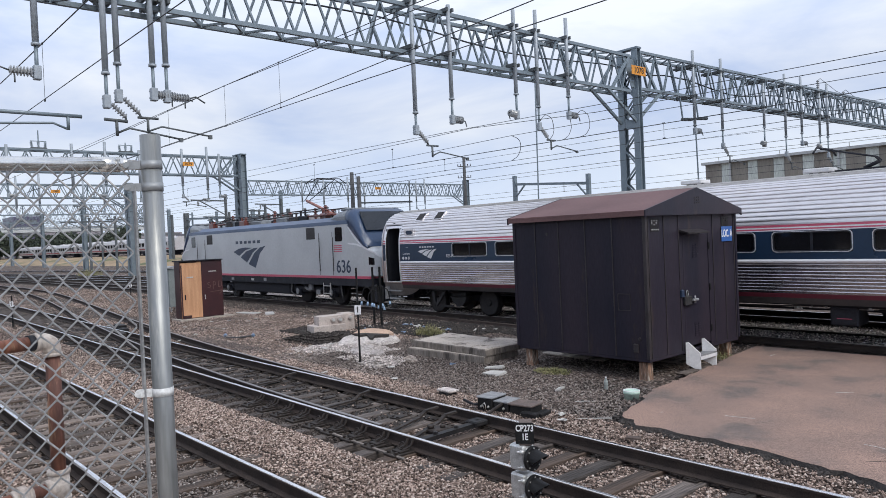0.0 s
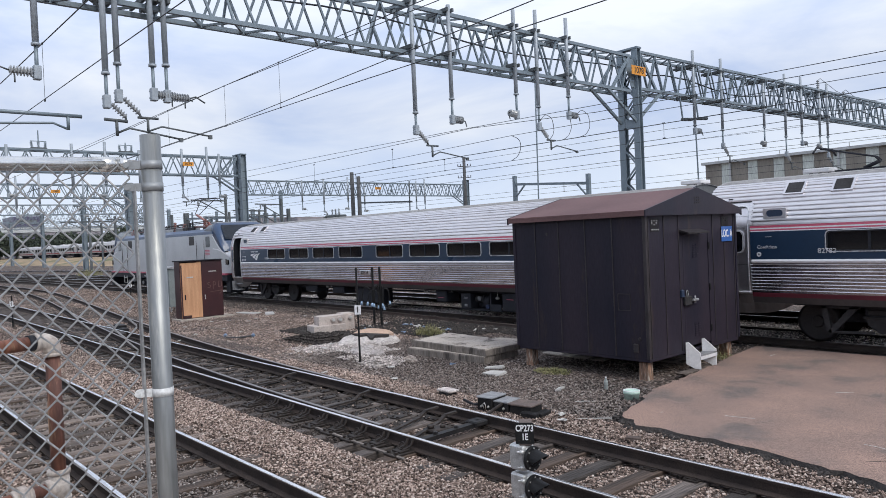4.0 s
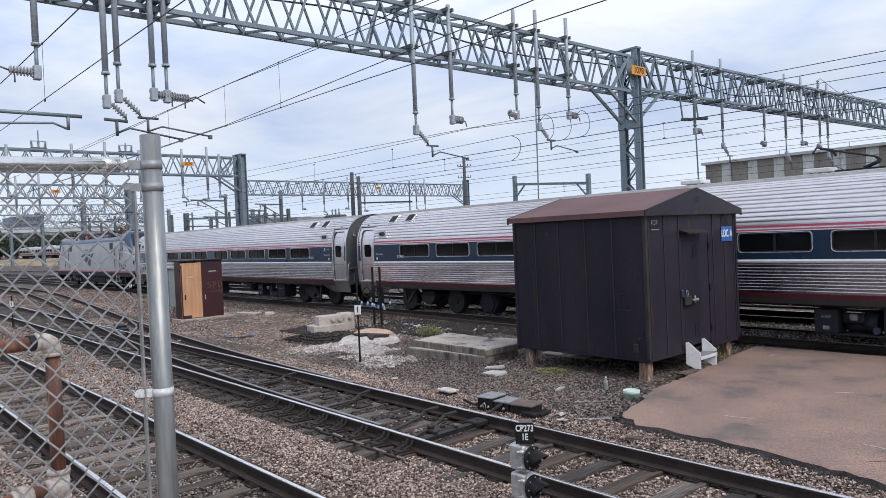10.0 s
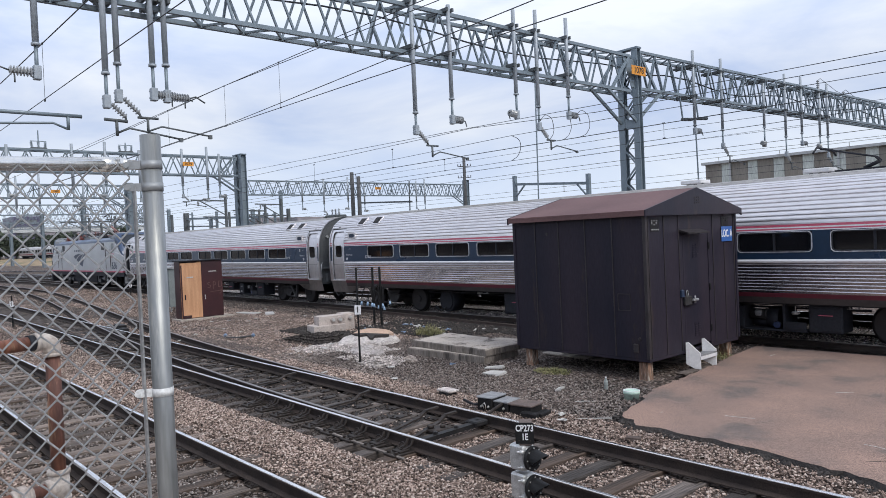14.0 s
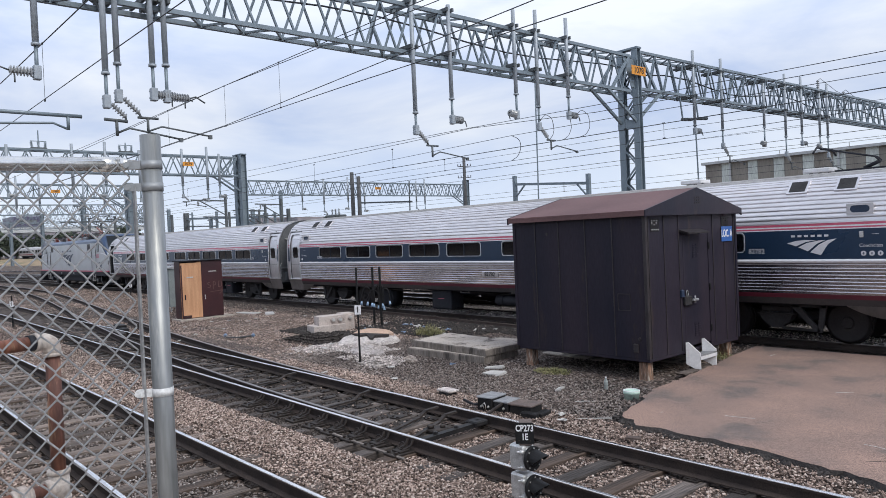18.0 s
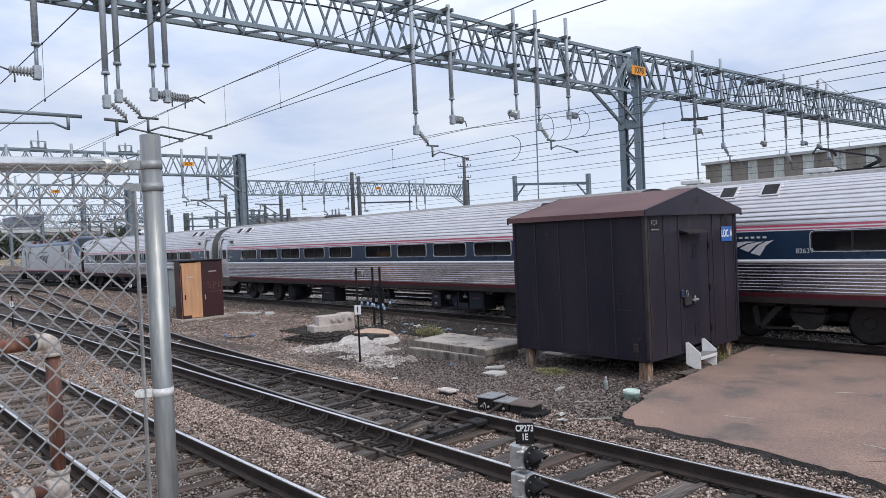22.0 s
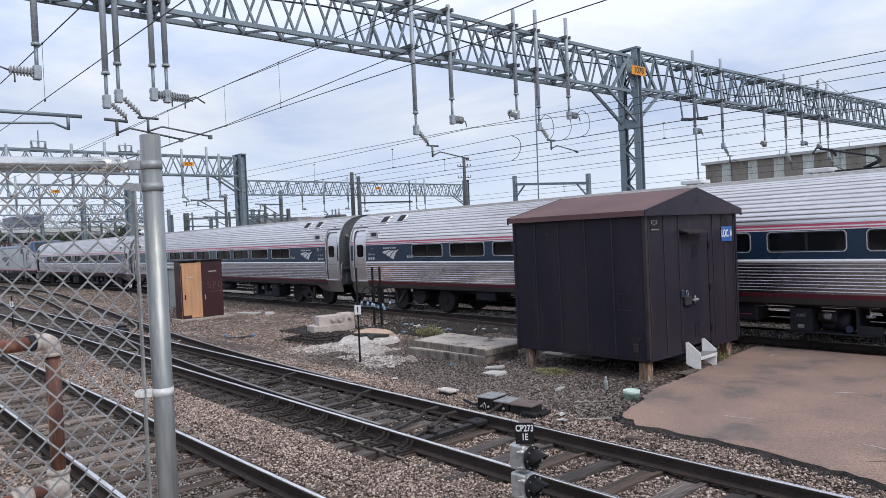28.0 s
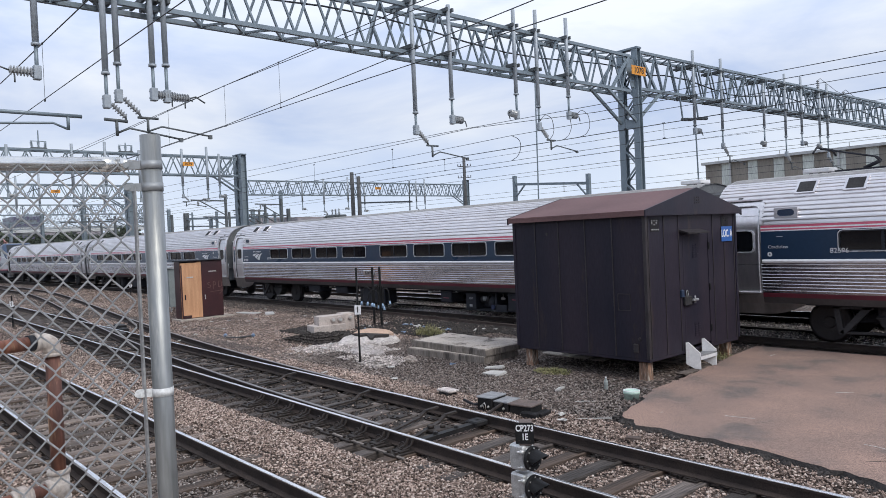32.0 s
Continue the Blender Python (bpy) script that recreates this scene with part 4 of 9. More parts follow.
    tube(bm, (SX1 + 0.05, 12.48, 1.26), (SX1 + 0.05, 12.48, 1.40), 0.02, 8)
    part("hasp", bm, LID, d, "grey steel hasp")
    bm = B()
    pts = [(SX1 + 0.03, 12.24 + 0.03 * math.cos(a), 1.46 + 0.06 * math.sin(a)) for a in [k * math.pi / 6 for k in range(0, 13)]]
    pipe(bm, pts, 0.011)
    part("padlock_shackle", bm, GALV, d)
    bm = B()
    box(bm, SX1, SX1 + 0.05, 12.03, 12.12, 1.40, 1.54, 0.01)
    part("padlock", bm, LOGO_BLUE, d, "dark blue padlock body")
    # bolt plates below the eaves
    for y0 in (11.17, 13.70):
        bm = B()
        box(bm, SX1 + 0.001, SX1 + 0.008, y0 - 0.04, y0 + 0.24, 2.64, 2.88)
        plate = part("bolt_plate", bm, BLACK, s)
        for y, z in ((0, 2.80), (0.07, 2.84), (0.14, 2.80), (0.07, 2.77), (0.0, 2.68), (0.06, 2.68), (0.13, 2.68), (0.2, 2.68), (0.0, 2.84), (0.16, 2.84)):
            bm = B()
            tube(bm, (SX1, y0 + y, z), (SX1 + 0.02, y0 + y, z), 0.013, 6)
            part("bolt", bm, ALLOY if y0 < 12 else SHED_SEAM, plate)
    bm = B()
    ring(bm, rounded(-7.73, -7.46, 1.24, 1.55, 0.01, 1), rounded(-7.717, -7.473, 1.253, 1.537, 0.008, 1), SY0 - 0.012, SY0 - 0.001)
    part("patch_plate", bm, SHED_SEAM, s)
    bm = B()
    tube(bm, (-9.35, SY0 - 0.01, 2.68), (-9.35, SY0 + 0.01, 2.68), 0.03, 10)
    part("plug", bm, SHED_SEAM, s)
    bm = B()
    box(bm, -7.42, -7.32, SY0 - 0.035, SY0, 0.5, 0.66, 0.01)
    tube(bm, (-7.3, SY0 - 0.02, 0.75), (-7.3, SY0, 0.75), 0.03, 8)
    part("earth_clamp", bm, SHED_SEAM, s)
    # location sign
    bm = B()
    box(bm, SX1 + 0.016, SX1 + 0.022, 13.63, 14.06, 2.38, 2.68, 0.002)
    sg = part("location_sign", bm, SIGN_BLUE, s, "blue enamel location plate")
    lettering("sign_text", "LOC. A", 0.20, LETTER, sg, Matrix.Translation((SX1 + 0.024, 13.845, 2.535)) @ FACE_RIGHT @ Matrix.Diagonal((0.68, 1, 1, 1)), 0.002, "", 0.02)
    # timber stubs
    rng = random.Random(2)
    for x, y in ((-10.02, 11.12), (-7.30, 11.12), (-7.30, 14.02), (-10.02, 14.02)):
        bm = B()
        w = 0.088
        box(bm, x - w, x + w, y - w, y + w, -0.3, SZ0 - 0.06, 0.02)
        for v in bm.verts:
            if v.co.z < 0:
                v.co.x += 0.03 * (1 if v.co.x > x else -1)
            v.co += Vector((rng.uniform(-.012, .012), rng.uniform(-.012, .012), 0))
        part("timber_stub", bm, WOODPOST, s, "split weathered timber stub")
    return s


shed()


def steps():
    s = thing("door_step", "white timber door step leaning at the shed", "step", (0, 0, -0.1636))
    s.scale = (1.06, 1.06, 1.06)
    back, front = -7.06, -6.85
    def at(x, y, z):
        return (x, y + (x - back) * 0.62, z)
    for y in (12.08, 12.66):
        bm = B()
        lo, hi = [], []
        for x, z in ((back, 0.56), (back + 0.035, 0.57), (front, 0.36), (front, 0.03), (front - 0.06, 0.03), (front - 0.06, 0.06), (back, 0.16)):
            lo.append(bm.verts.new(at(x, y, z)))
            hi.append(bm.verts.new(at(x, y + 0.025, z)))
        n = len(lo)
        for k in range(n):
            bm.faces.new((lo[k], lo[(k + 1) % n], hi[(k + 1) % n], hi[k]))
        bm.faces.new(lo[::-1])
        bm.faces.new(hi)
        bmesh.ops.recalc_face_normals(bm, faces=bm.faces[:])
        part("stringer", bm, WHITE, s)
    bm = B()
    vs = [bm.verts.new(at(x, y, z)) for z in (0.30, 0.33) for x, y in ((front - 0.18, 12.105), (front + 0.01, 12.105), (front + 0.01, 12.66), (front - 0.18, 12.66))]
    for f in ((3, 2, 1, 0), (4, 5, 6, 7), (0, 1, 5, 4), (1, 2, 6, 5), (2, 3, 7, 6), (3, 0, 4, 7)):
        bm.faces.new([vs[i] for i in f])
    part("tread", bm, LID, s, "worn grey tread")
    bm = B()
    bar(bm, at(front, 12.08, 0.27), at(front, 12.685, 0.27), 0.03, 0.06)
    part("front_rail", bm, WHITE, s)
    return s


steps()


# ---------------------------------------------------------------- concrete, boulders, rubble
def lump(bm, c, r, seed, sub=2, rough=0.35, flat=1.0):
    vs = bmesh.ops.create_icosphere(bm, subdivisions=sub, radius=1.0)["verts"]
    for v in vs:
        n = 1 + rough * noise.noise(v.co * 1.4 + Vector((seed * 3.1, seed, 0))) + 0.4 * rough * noise.noise(v.co * 3.5 + Vector((0, seed, 2))) + 0.16 * rough * noise.noise(v.co * 9.0 + Vector((seed, 0, 5)))
        v.co = Vector((v.co.x * r[0] * n, v.co.y * r[1] * n, max(-0.35, v.co.z) * r[2] * n * flat)) + Vector(c)


def quad_slab(corners, z0, z1, seed):
    """A cast block over four corners, with chipped edges."""
    rng = random.Random(seed)
    rim = []
    for (xa, ya), (xb, yb) in zip(corners, corners[1:] + corners[:1]):
        n = max(2, int(math.hypot(xb - xa, yb - ya) / 0.13))
        rim += [(xa + (xb - xa) * k / n + rng.uniform(-.015, .015), ya + (yb - ya) * k / n + rng.uniform(-.015, .015)) for k in range(n)]
    cx, cy = sum(c[0] for c in corners) / 4, sum(c[1] for c in corners) / 4
    bm = B()
    lo = [bm.verts.new((x, y, z0)) for x, y in rim]
    hi = [bm.verts.new((x, y, z1 - 0.02 + rng.uniform(-.012, .004))) for x, y in rim]
    tp = [bm.verts.new((x + (cx - x) * 0.018, y + (cy - y) * 0.018, z1)) for x, y in rim]
    n = len(rim)
    for k in range(n):
        j = (k + 1) % n
        bm.faces.new((lo[k], lo[j], hi[j], hi[k]))
        bm.faces.new((hi[k], hi[j], tp[j], tp[k]))
    bm.faces.new(tp)
    bm.faces.new(lo[::-1])
    return bm


CONCRETE_SIDE = mat("dark_streaked_concrete", (0.27, 0.235, 0.205), (0.13, 0.112, 0.098), 0.95, scale=2.2, fine=30, bump=0.4, stretch=(2.0, 2.0, 0.3), spots=(0.07, 0.06, 0.053), spot_scale=2.4, spot_at=0.54, contrast=0.35)


def darker_sides(ob):
    """Faces of a slab that don't point up get the darker streaked concrete, picked by normal."""
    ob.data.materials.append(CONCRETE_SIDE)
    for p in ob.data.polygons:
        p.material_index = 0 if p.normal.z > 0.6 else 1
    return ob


slab = thing("concrete_pad", "weathered two-tier concrete slab on the ballast", "concrete slab")
darker_sides(part("upper_slab", quad_slab([(-14.14, 11.23), (-11.48, 11.2), (-11.55, 12.5), (-14.3, 12.66)], 0.0, 0.16, 3), CONCRETE, slab))
darker_sides(part("box_wall", quad_slab([(-14.05, 11.03), (-11.50, 11.16), (-11.6, 12.4), (-14.2, 12.5)], -0.3, 0.0, 4), CONCRETE, slab))

for x, y, z, l, w, h, turn, lab in ((-19.85, 12.30, -0.2, 1.06, 0.72, 0.27, 77, "cast concrete foundation block lying on the ballast"), (-19.86, 12.42, 0.07, 0.86, 0.5, 0.28, 77, "cast concrete block with two round sockets"), (-19.95, 13.1, -0.2, 0.45, 0.5, 0.56, 77, "cast concrete block with one round socket")):
    t = thing("concrete_block", lab, "concrete block", (x, y, z), turn, "loose concrete blocks")
    part("block", quad_slab([(-l / 2, -w / 2), (l / 2, -w / 2), (l / 2, w / 2), (-l / 2, w / 2)], 0, h, 6), PALE_CONCRETE, t)
    for dx in ((0.05, 0.28) if z > 0 else (0.08,) if l < 0.6 else ()):
        bm = B()
        tube(bm, (dx, -w / 2 - 0.05, h - 0.13), (dx, -w / 2 + 0.02, h - 0.13), 0.08, 14, 0.095)
        sock = part("socket", bm, PALE_CONCRETE, t, "round cast socket")
        bm = B()
        tube(bm, (dx, -w / 2 - 0.075, h - 0.13), (dx, -w / 2 - 0.045, h - 0.13), 0.05, 10)
        part("plug", bm, ALLOY, sock, "grey steel plug")


def rocks():
    rng = random.Random(12)
    for c, r, sd, m, lab in (
            ((-15.3, 10.6, -0.2), (0.62, 0.4, 0.15), 11, RUBBLE, "pale broken concrete lump"),
            ((-13.3, 10.5, -0.19), (0.19, 0.15, 0.12), 8, ROCK, "small pink-grey stone on the ballast")):
        bm = B()
        lump(bm, c, r, sd, 4, 0.5)
        solid("boulder", bm, m, lab, "boulder", "boulders")
    # large flat-topped lump of old concrete with a tan crust and asphalt left on it
    t = thing("broken_concrete", "large pale lump of broken concrete with tan crust and asphalt remains", "rubble", (-16.55, 11.60, -0.2), 48)
    outline = [(-0.90, -0.62), (-0.42, -0.74), (0.08, -0.58), (0.50, -0.62), (0.88, -0.30), (1.00, 0.10), (0.70, 0.52), (0.25, 0.72), (-0.28, 0.62), (-0.66, 0.34), (-0.92, -0.10)]
    rim = [Vector(q) * 0.84 * rng.uniform(0.94, 1.06) for q in smooth_line([(x, y, 0) for x, y in outline + outline[:1]], 4)[:-1]]
    n = len(rim)
    bm = B()
    rows = []
    for f, z in ((1.06, 0.0), (1.04, 0.10), (1.0, 0.20), (0.94, 0.27), (0.80, 0.31), (0.55, 0.33), (0.25, 0.335)):
        rows.append([bm.verts.new((v.x * f + 0.035 * noise.noise((v.x * 5, v.y * 5, z * 9)), v.y * f + 0.035 * noise.noise((v.y * 5, z * 8, v.x * 5)), z * (0.78 - 0.2 * max(0.0, v.x) + 0.55 * v.y * f) + 0.03 * noise.noise((v.x * 4 * f, v.y * 4 * f, 7)))) for v in rim])
    for p, q in zip(rows, rows[1:]):
        for k in range(n):
            bm.faces.new((p[k], p[(k + 1) % n], q[(k + 1) % n], q[k]))
    bm.faces.new(rows[-1])
    part("core", bm, BROKEN_CONCRETE, t)

    def crust(name, pts, lift, thick, material, label):
        bm = B()
        ring_ = [Vector(q) for q in smooth_line([(x, y, 0) for x, y in pts + pts[:1]], 3)[:-1]]
        top = [bm.verts.new((v.x, v.y, 0.335 * (0.78 - 0.2 * max(0.0, v.x) + 0.55 * v.y) + lift + 0.012 * noise.noise((v.x * 6, v.y * 6, 2)))) for v in ring_]
        low = [bm.verts.new((v.x * 1.02, v.y * 1.02, u.co.z - thick)) for v, u in zip(ring_, top)]
        bm.faces.new(top)
        for k in range(len(top)):
            bm.faces.new((low[k], low[(k + 1) % len(top)], top[(k + 1) % len(top)], top[k]))
        bmesh.ops.recalc_face_normals(bm, faces=bm.faces[:])
        part(name, bm, material, t, label)
    crust("tan_crust", [(-0.46, 0.10), (-0.08, 0.0), (0.34, 0.06), (0.70, 0.10), (0.53, 0.40), (0.17, 0.52), (-0.21, 0.45)], 0.03, 0.07, TAN_CRUST, "smooth tan crust")
    crust("asphalt_remains", [(-0.45, 0.06), (-0.20, -0.12), (-0.02, -0.10), (0.08, -0.34), (0.17, -0.36), (0.20, -0.14), (0.48, -0.12), (0.58, -0.02), (0.16, 0.02), (-0.16, 0.06)], 0.045, 0.10, ASPHALT_EDGE, "dark remains of asphalt")


rocks()
stones("rubble_chips", [(-17.4, -14.8, 10.2, 11.4, 1000, -0.150), (-16.8, -15.2, 10.4, 11.2, 800, -0.13), (-16.4, -15.6, 10.6, 11.0, 300, -0.10), (-15.2, -13.2, 9.6, 10.6, 450, -0.155), (-17.6, -16, 9.6, 11, 600, -0.155)], 5, 0.034, RUBBLE, "pale broken concrete rubble")
stones("rubble_heap", [(-13.5 - r, -13.5 + r, 9.68 - 0.75 * r, 9.68 + 0.75 * r, n, z) for r, n, z in ((0.46, 420, -0.165), (0.36, 420, -0.12), (0.27, 330, -0.08), (0.18, 200, -0.04), (0.09, 70, -0.005))], 25, 0.032, RUBBLE, "small heap of whitish crushed concrete")
stones("spoil_heap", [(-18.35 - r, -18.35 + r * 0.9, 11.15 - 0.62 * r, 11.15 + 0.62 * r, n, z) for r, n, z in ((1.35, 2600, -0.17), (1.1, 2300, -0.12), (0.85, 1800, -0.07), (0.6, 1100, -0.025), (0.35, 420, 0.01))], 27, 0.032, gravel("dark_spoil", False, 0.20, 0.5), "dark heap of dug gravel and earth")
stones("dark_debris", [(-21.5, -17.5, 11.4, 12.6, 600, -0.14), (-20, -14.8, 13.2, 15.8, 1300, -0.15), (-18, -8.5, 14.9, 16.4, 2200, -0.155)], 6, 0.06, ASPHALT_EDGE, "dark clods and oily debris by the track")


def weeds(c, spread, count, h, seed, label, material=WEED, leaves=0):
    rng = random.Random(seed)
    bm = B()
    for k in range(count):
        a, r = rng.uniform(0, math.tau), spread * math.sqrt(rng.random())
        x, y = c[0] + 1.4 * r * math.cos(a), c[1] + r * math.sin(a)
        top = h * rng.uniform(0.4, 1.0) * (1 - 0.5 * r / spread)
        b = rng.uniform(0, math.tau)
        dx, dy = math.cos(b), math.sin(b)
        w = rng.uniform(0.003, 0.008)
        z = c[2]
        for j in range(leaves):
            f = (j + rng.random()) / leaves
            at = Vector((x + 0.5 * top * f * f * dx, y + 0.5 * top * f * f * dy, z + top * f))
            g, ln = rng.uniform(0, math.tau), rng.uniform(0.025, 0.06)
            out = Vector((math.cos(g), math.sin(g), rng.uniform(-0.2, 0.7))) * ln
            wide = Vector((-math.sin(g), math.cos(g), 0)) * ln * 0.28
            bm.faces.new([bm.verts.new(q) for q in (at, at + out * 0.5 + wide, at + out, at + out * 0.5 - wide)])
        p = [Vector((x - w * dy, y + w * dx, z)), Vector((x + w * dy, y - w * dx, z)), Vector((x + w * dy + 0.3 * top * dx, y - w * dx + 0.3 * top * dy, z + top * 0.7)), Vector((x + 0.55 * top * dx, y + 0.55 * top * dy, z + top)), Vector((x - w * dy + 0.3 * top * dx, y + w * dx + 0.3 * top * dy, z + top * 0.7))]
        vs = [bm.verts.new(q) for q in p]
        bm.faces.new((vs[0], vs[1], vs[2], vs[4]))
        bm.faces.new((vs[4], vs[2], vs[3]))
    return tagged(part("weed_tuft", bm, material), label, "weed", "weeds on the ballast", "stuff")


weeds((-16.25, 13.6, -0.19), 0.36, 260, 0.46, 1, "yellow-green weed tuft growing behind the slab", leaves=7)
weeds((-9.65, 11.3, -0.19), 0.30, 300, 0.16, 2, "low green weeds beside the shed", leaves=4)
weeds((-7.9, 14.6, -0.19), 0.35, 240, 0.22, 3, "low green weeds behind the shed step", leaves=4)
weeds((-92.0, 24.7, -0.2), 1.4, 500, 1.5, 4, "dark green bush between the far tracks", leaves=8)


# ---------------------------------------------------------------- small things on the ballast
def bucket():
    b = thing("plastic_bucket", "pale green lidded plastic tub standing on ballast", "bucket", (-7.06, 10.30, -0.19))
    b.scale = (0.84, 0.84, 0.84)
    bm = B()
    n = 20
    prof = [(0.15, 0.0), (0.152, 0.145), (0.166, 0.15), (0.168, 0.205), (0.155, 0.212), (0.15, 0.195)]
    rows = [[bm.verts.new((r * math.cos(k * math.tau / n), r * math.sin(k * math.tau / n), z)) for k in range(n)] for r, z in prof]
    for a, c in zip(rows, rows[1:]):
        for k in range(n):
            bm.faces.new((a[k], a[(k + 1) % n], c[(k + 1) % n], c[k])).smooth = True
    bm.faces.new(rows[0][::-1])
    bm.faces.new(rows[-1])
    part("pail", bm, BUCKET, b)
    bm = B()
    ring_pts = [(0.16 * math.cos(k * math.tau / 20), 0.16 * math.sin(k * math.tau / 20), 0.208) for k in range(21)]
    pipe(bm, ring_pts, 0.009, 6)
    part("rim", bm, WHITE, b, "pale rolled rim")


bucket()


def switch_machine():
    s = thing("switch_machine", "black switch machine with grey lid and brown cover beside the rail", "switch machine", (-8.14, 8.46, -0.2), 9)
    s.scale = (0.70, 0.66, 0.85)
    for nm, b, m in (("motor_case", (-0.75, -0.32, -0.30, 0.30, 0.0, 0.27), MACHINE), ("gear_case", (-0.30, 0.12, -0.28, 0.28, 0.0, 0.22), MACHINE), ("circuit_case", (0.14, 0.72, -0.26, 0.26, 0.0, 0.20), MACHINE), ("base_plate", (-0.85, 0.85, -0.36, 0.36, -0.02, 0.02), PLATE)):
        bm = B()
        box(bm, *b, 0.02)
        part(nm, bm, m, s)
    for b, m, lab in (((-0.77, -0.30, -0.32, 0.32, 0.27, 0.30), LID, "pale scuffed lid"), ((-0.29, 0.11, -0.29, 0.29, 0.22, 0.25), LID, "blue-grey lid"), ((0.10, 0.76, -0.29, 0.29, 0.20, 0.235), LID_BROWN, "brown timber cover")):
        bm = B()
        box(bm, *b, 0.012)
        part("lid", bm, m, s, lab)
    for x, y in ((-0.62, -0.31), (-0.42, -0.31), (-0.2, -0.29), (0.0, -0.29)):
        bm = B()
        tube(bm, (x, y - 0.03, 0.12), (x, y + 0.02, 0.12), 0.025, 8)
        part("cover_bolt", bm, ALLOY, s)
    bm = B()
    pipe(bm, [(-0.55, -0.325, 0.08), (-0.57, -0.33, 0.16), (-0.52, -0.33, 0.19), (-0.49, -0.33, 0.15), (-0.5, -0.325, 0.08)], 0.012)
    part("hand_latch", bm, ALLOY, s)
    bm = B()
    box(bm, 0.55, 0.95, -0.44, -0.26, -0.02, 0.14, 0.02)
    box(bm, 0.80, 1.0, -0.25, 0.2, 0.0, 0.12, 0.02)
    part("rod_housing", bm, MACHINE, s)
    bm = B()
    pipe(bm, [(-0.75, 0.0, 0.12), (-1.05, -0.02, 0.05), (-1.45, 0.1, 0.10)], 0.03)
    part("conduit", bm, UNDER, s)
    b = thing("junction_box", "small grey cable junction box on the ballast", "junction box", (-9.88, 8.64, -0.2))
    b.scale = (0.72, 0.72, 0.85)
    bm = B()
    box(bm, -0.26, 0.26, -0.16, 0.16, 0.10, 0.15, 0.015)
    part("lid", bm, RUBBLE, b)
    bm = B()
    box(bm, -0.2, 0.2, -0.12, 0.12, 0, 0.10, 0.01)
    for x in (-0.1, 0.14):
        tube(bm, (x, -0.2, 0.05), (x, -0.12, 0.05), 0.05, 8)
    part("case", bm, MACHINE, b)


switch_machine()


def dwarf_signal():
    s = thing("dwarf_signal", "aluminium two-lamp dwarf signal with a black number plate", "signal", (-5.02, 5.42, -0.17), 40)
    bm = B()
    tube(bm, (0, 0, 0), (0, 0, 0.2), 0.05, 10)
    box(bm, -0.12, 0.12, -0.12, 0.12, 0, 0.04, 0.01)
    part("stand", bm, ALLOY, s)
    for z in (-0.13, 0.165, 0.46):
        turn = pose(-0.045, 0, 0, 0, 0, 52)
        bm = B()
        box(bm, -0.085, 0.085, -0.10, 0.10, z + 0.012, z + 0.275, 0.02)
        box(bm, -0.07, 0.07, -0.135, -0.10, z + 0.03, z + 0.26, 0.015)
        h = part("lamp_housing", bm, ALLOY, s, "cast aluminium lamp housing")
        h.matrix_basis = turn
        bm = B()
        tube(bm, (0.0, -0.13, z + 0.145), (0.0, -0.165, z + 0.145), 0.125, 24)
        part("lamp_door", bm, BLACK, h, "black round lamp door")
        bm = B()
        tube(bm, (0.0, -0.160, z + 0.145), (0.0, -0.171, z + 0.145), 0.085, 20)
        part("lens", bm, GLASS, h, "dark lens")
        bm = B()
        for k in range(8):
            a = k * math.tau / 8
            tube(bm, (0.108 * math.cos(a), -0.16, z + 0.145 + 0.108 * math.sin(a)), (0.108 * math.cos(a), -0.172, z + 0.145 + 0.108 * math.sin(a)), 0.008, 6)
        part("door_bolts", bm, ALLOY, h)
        bm = B()
        n = 14
        arc = [(0.098 * math.cos(math.pi * k / n), 0.098 * math.sin(math.pi * k / n)) for k in range(n + 1)]
        for (xa, za), (xb, zb) in zip(arc, arc[1:]):
            la, lb = 0.05 + 1.2 * za, 0.05 + 1.2 * zb
            bm.faces.new([bm.verts.new(v) for v in ((xa, -0.165, z + 0.145 + za), (xb, -0.165, z + 0.145 + zb), (xb, -0.165 - lb, z + 0.12 + zb * 0.9), (xa, -0.165 - la, z + 0.12 + za * 0.9))])
        bmesh.ops.remove_doubles(bm, verts=bm.verts[:], dist=0.0005)
        bmesh.ops.solidify(bm, geom=bm.faces[:], thickness=0.006)
        part("hood", bm, BLACK, h, "black lamp hood")
        for dz in (0.04, 0.20):
            bm = B()
            tube(bm, (-0.10, -0.09, z + dz), (-0.10, -0.09, z + dz + 0.04), 0.02, 8)
            tube(bm, (-0.085, -0.11, z + dz + 0.02), (-0.125, -0.05, z + dz + 0.02), 0.012, 6)
            part("hinge", bm, ALLOY, h)
    bm = B()
    box(bm, -0.094, 0.094, -0.10, -0.09, 0.755, 0.972, 0.003)
    pl = part("number_plate", bm, BLACK, s, "black plate with white characters")
    lettering("plate_text", "CP273", 0.091, LETTER, pl, Matrix.Translation((0, -0.104, 0.914)) @ FACE_NEAR @ Matrix.Diagonal((0.74, 1, 1, 1)), 0.002, "", 0.025)
    lettering("plate_text", "1E", 0.091, LETTER, pl, Matrix.Translation((0, -0.104, 0.826)) @ FACE_NEAR @ Matrix.Diagonal((0.74, 1, 1, 1)), 0.002, "", 0.025)
    for dx in (-0.06, 0.055):
        bm = B()
        tube(bm, (dx, -0.10, 0.79), (dx, -0.106, 0.79), 0.008, 8)
        part("plate_bolt", bm, PLATE, pl)
    bm = B()
    box(bm, -0.06, 0.07, -0.089, 0.08, 0.73, 0.968, 0.01)
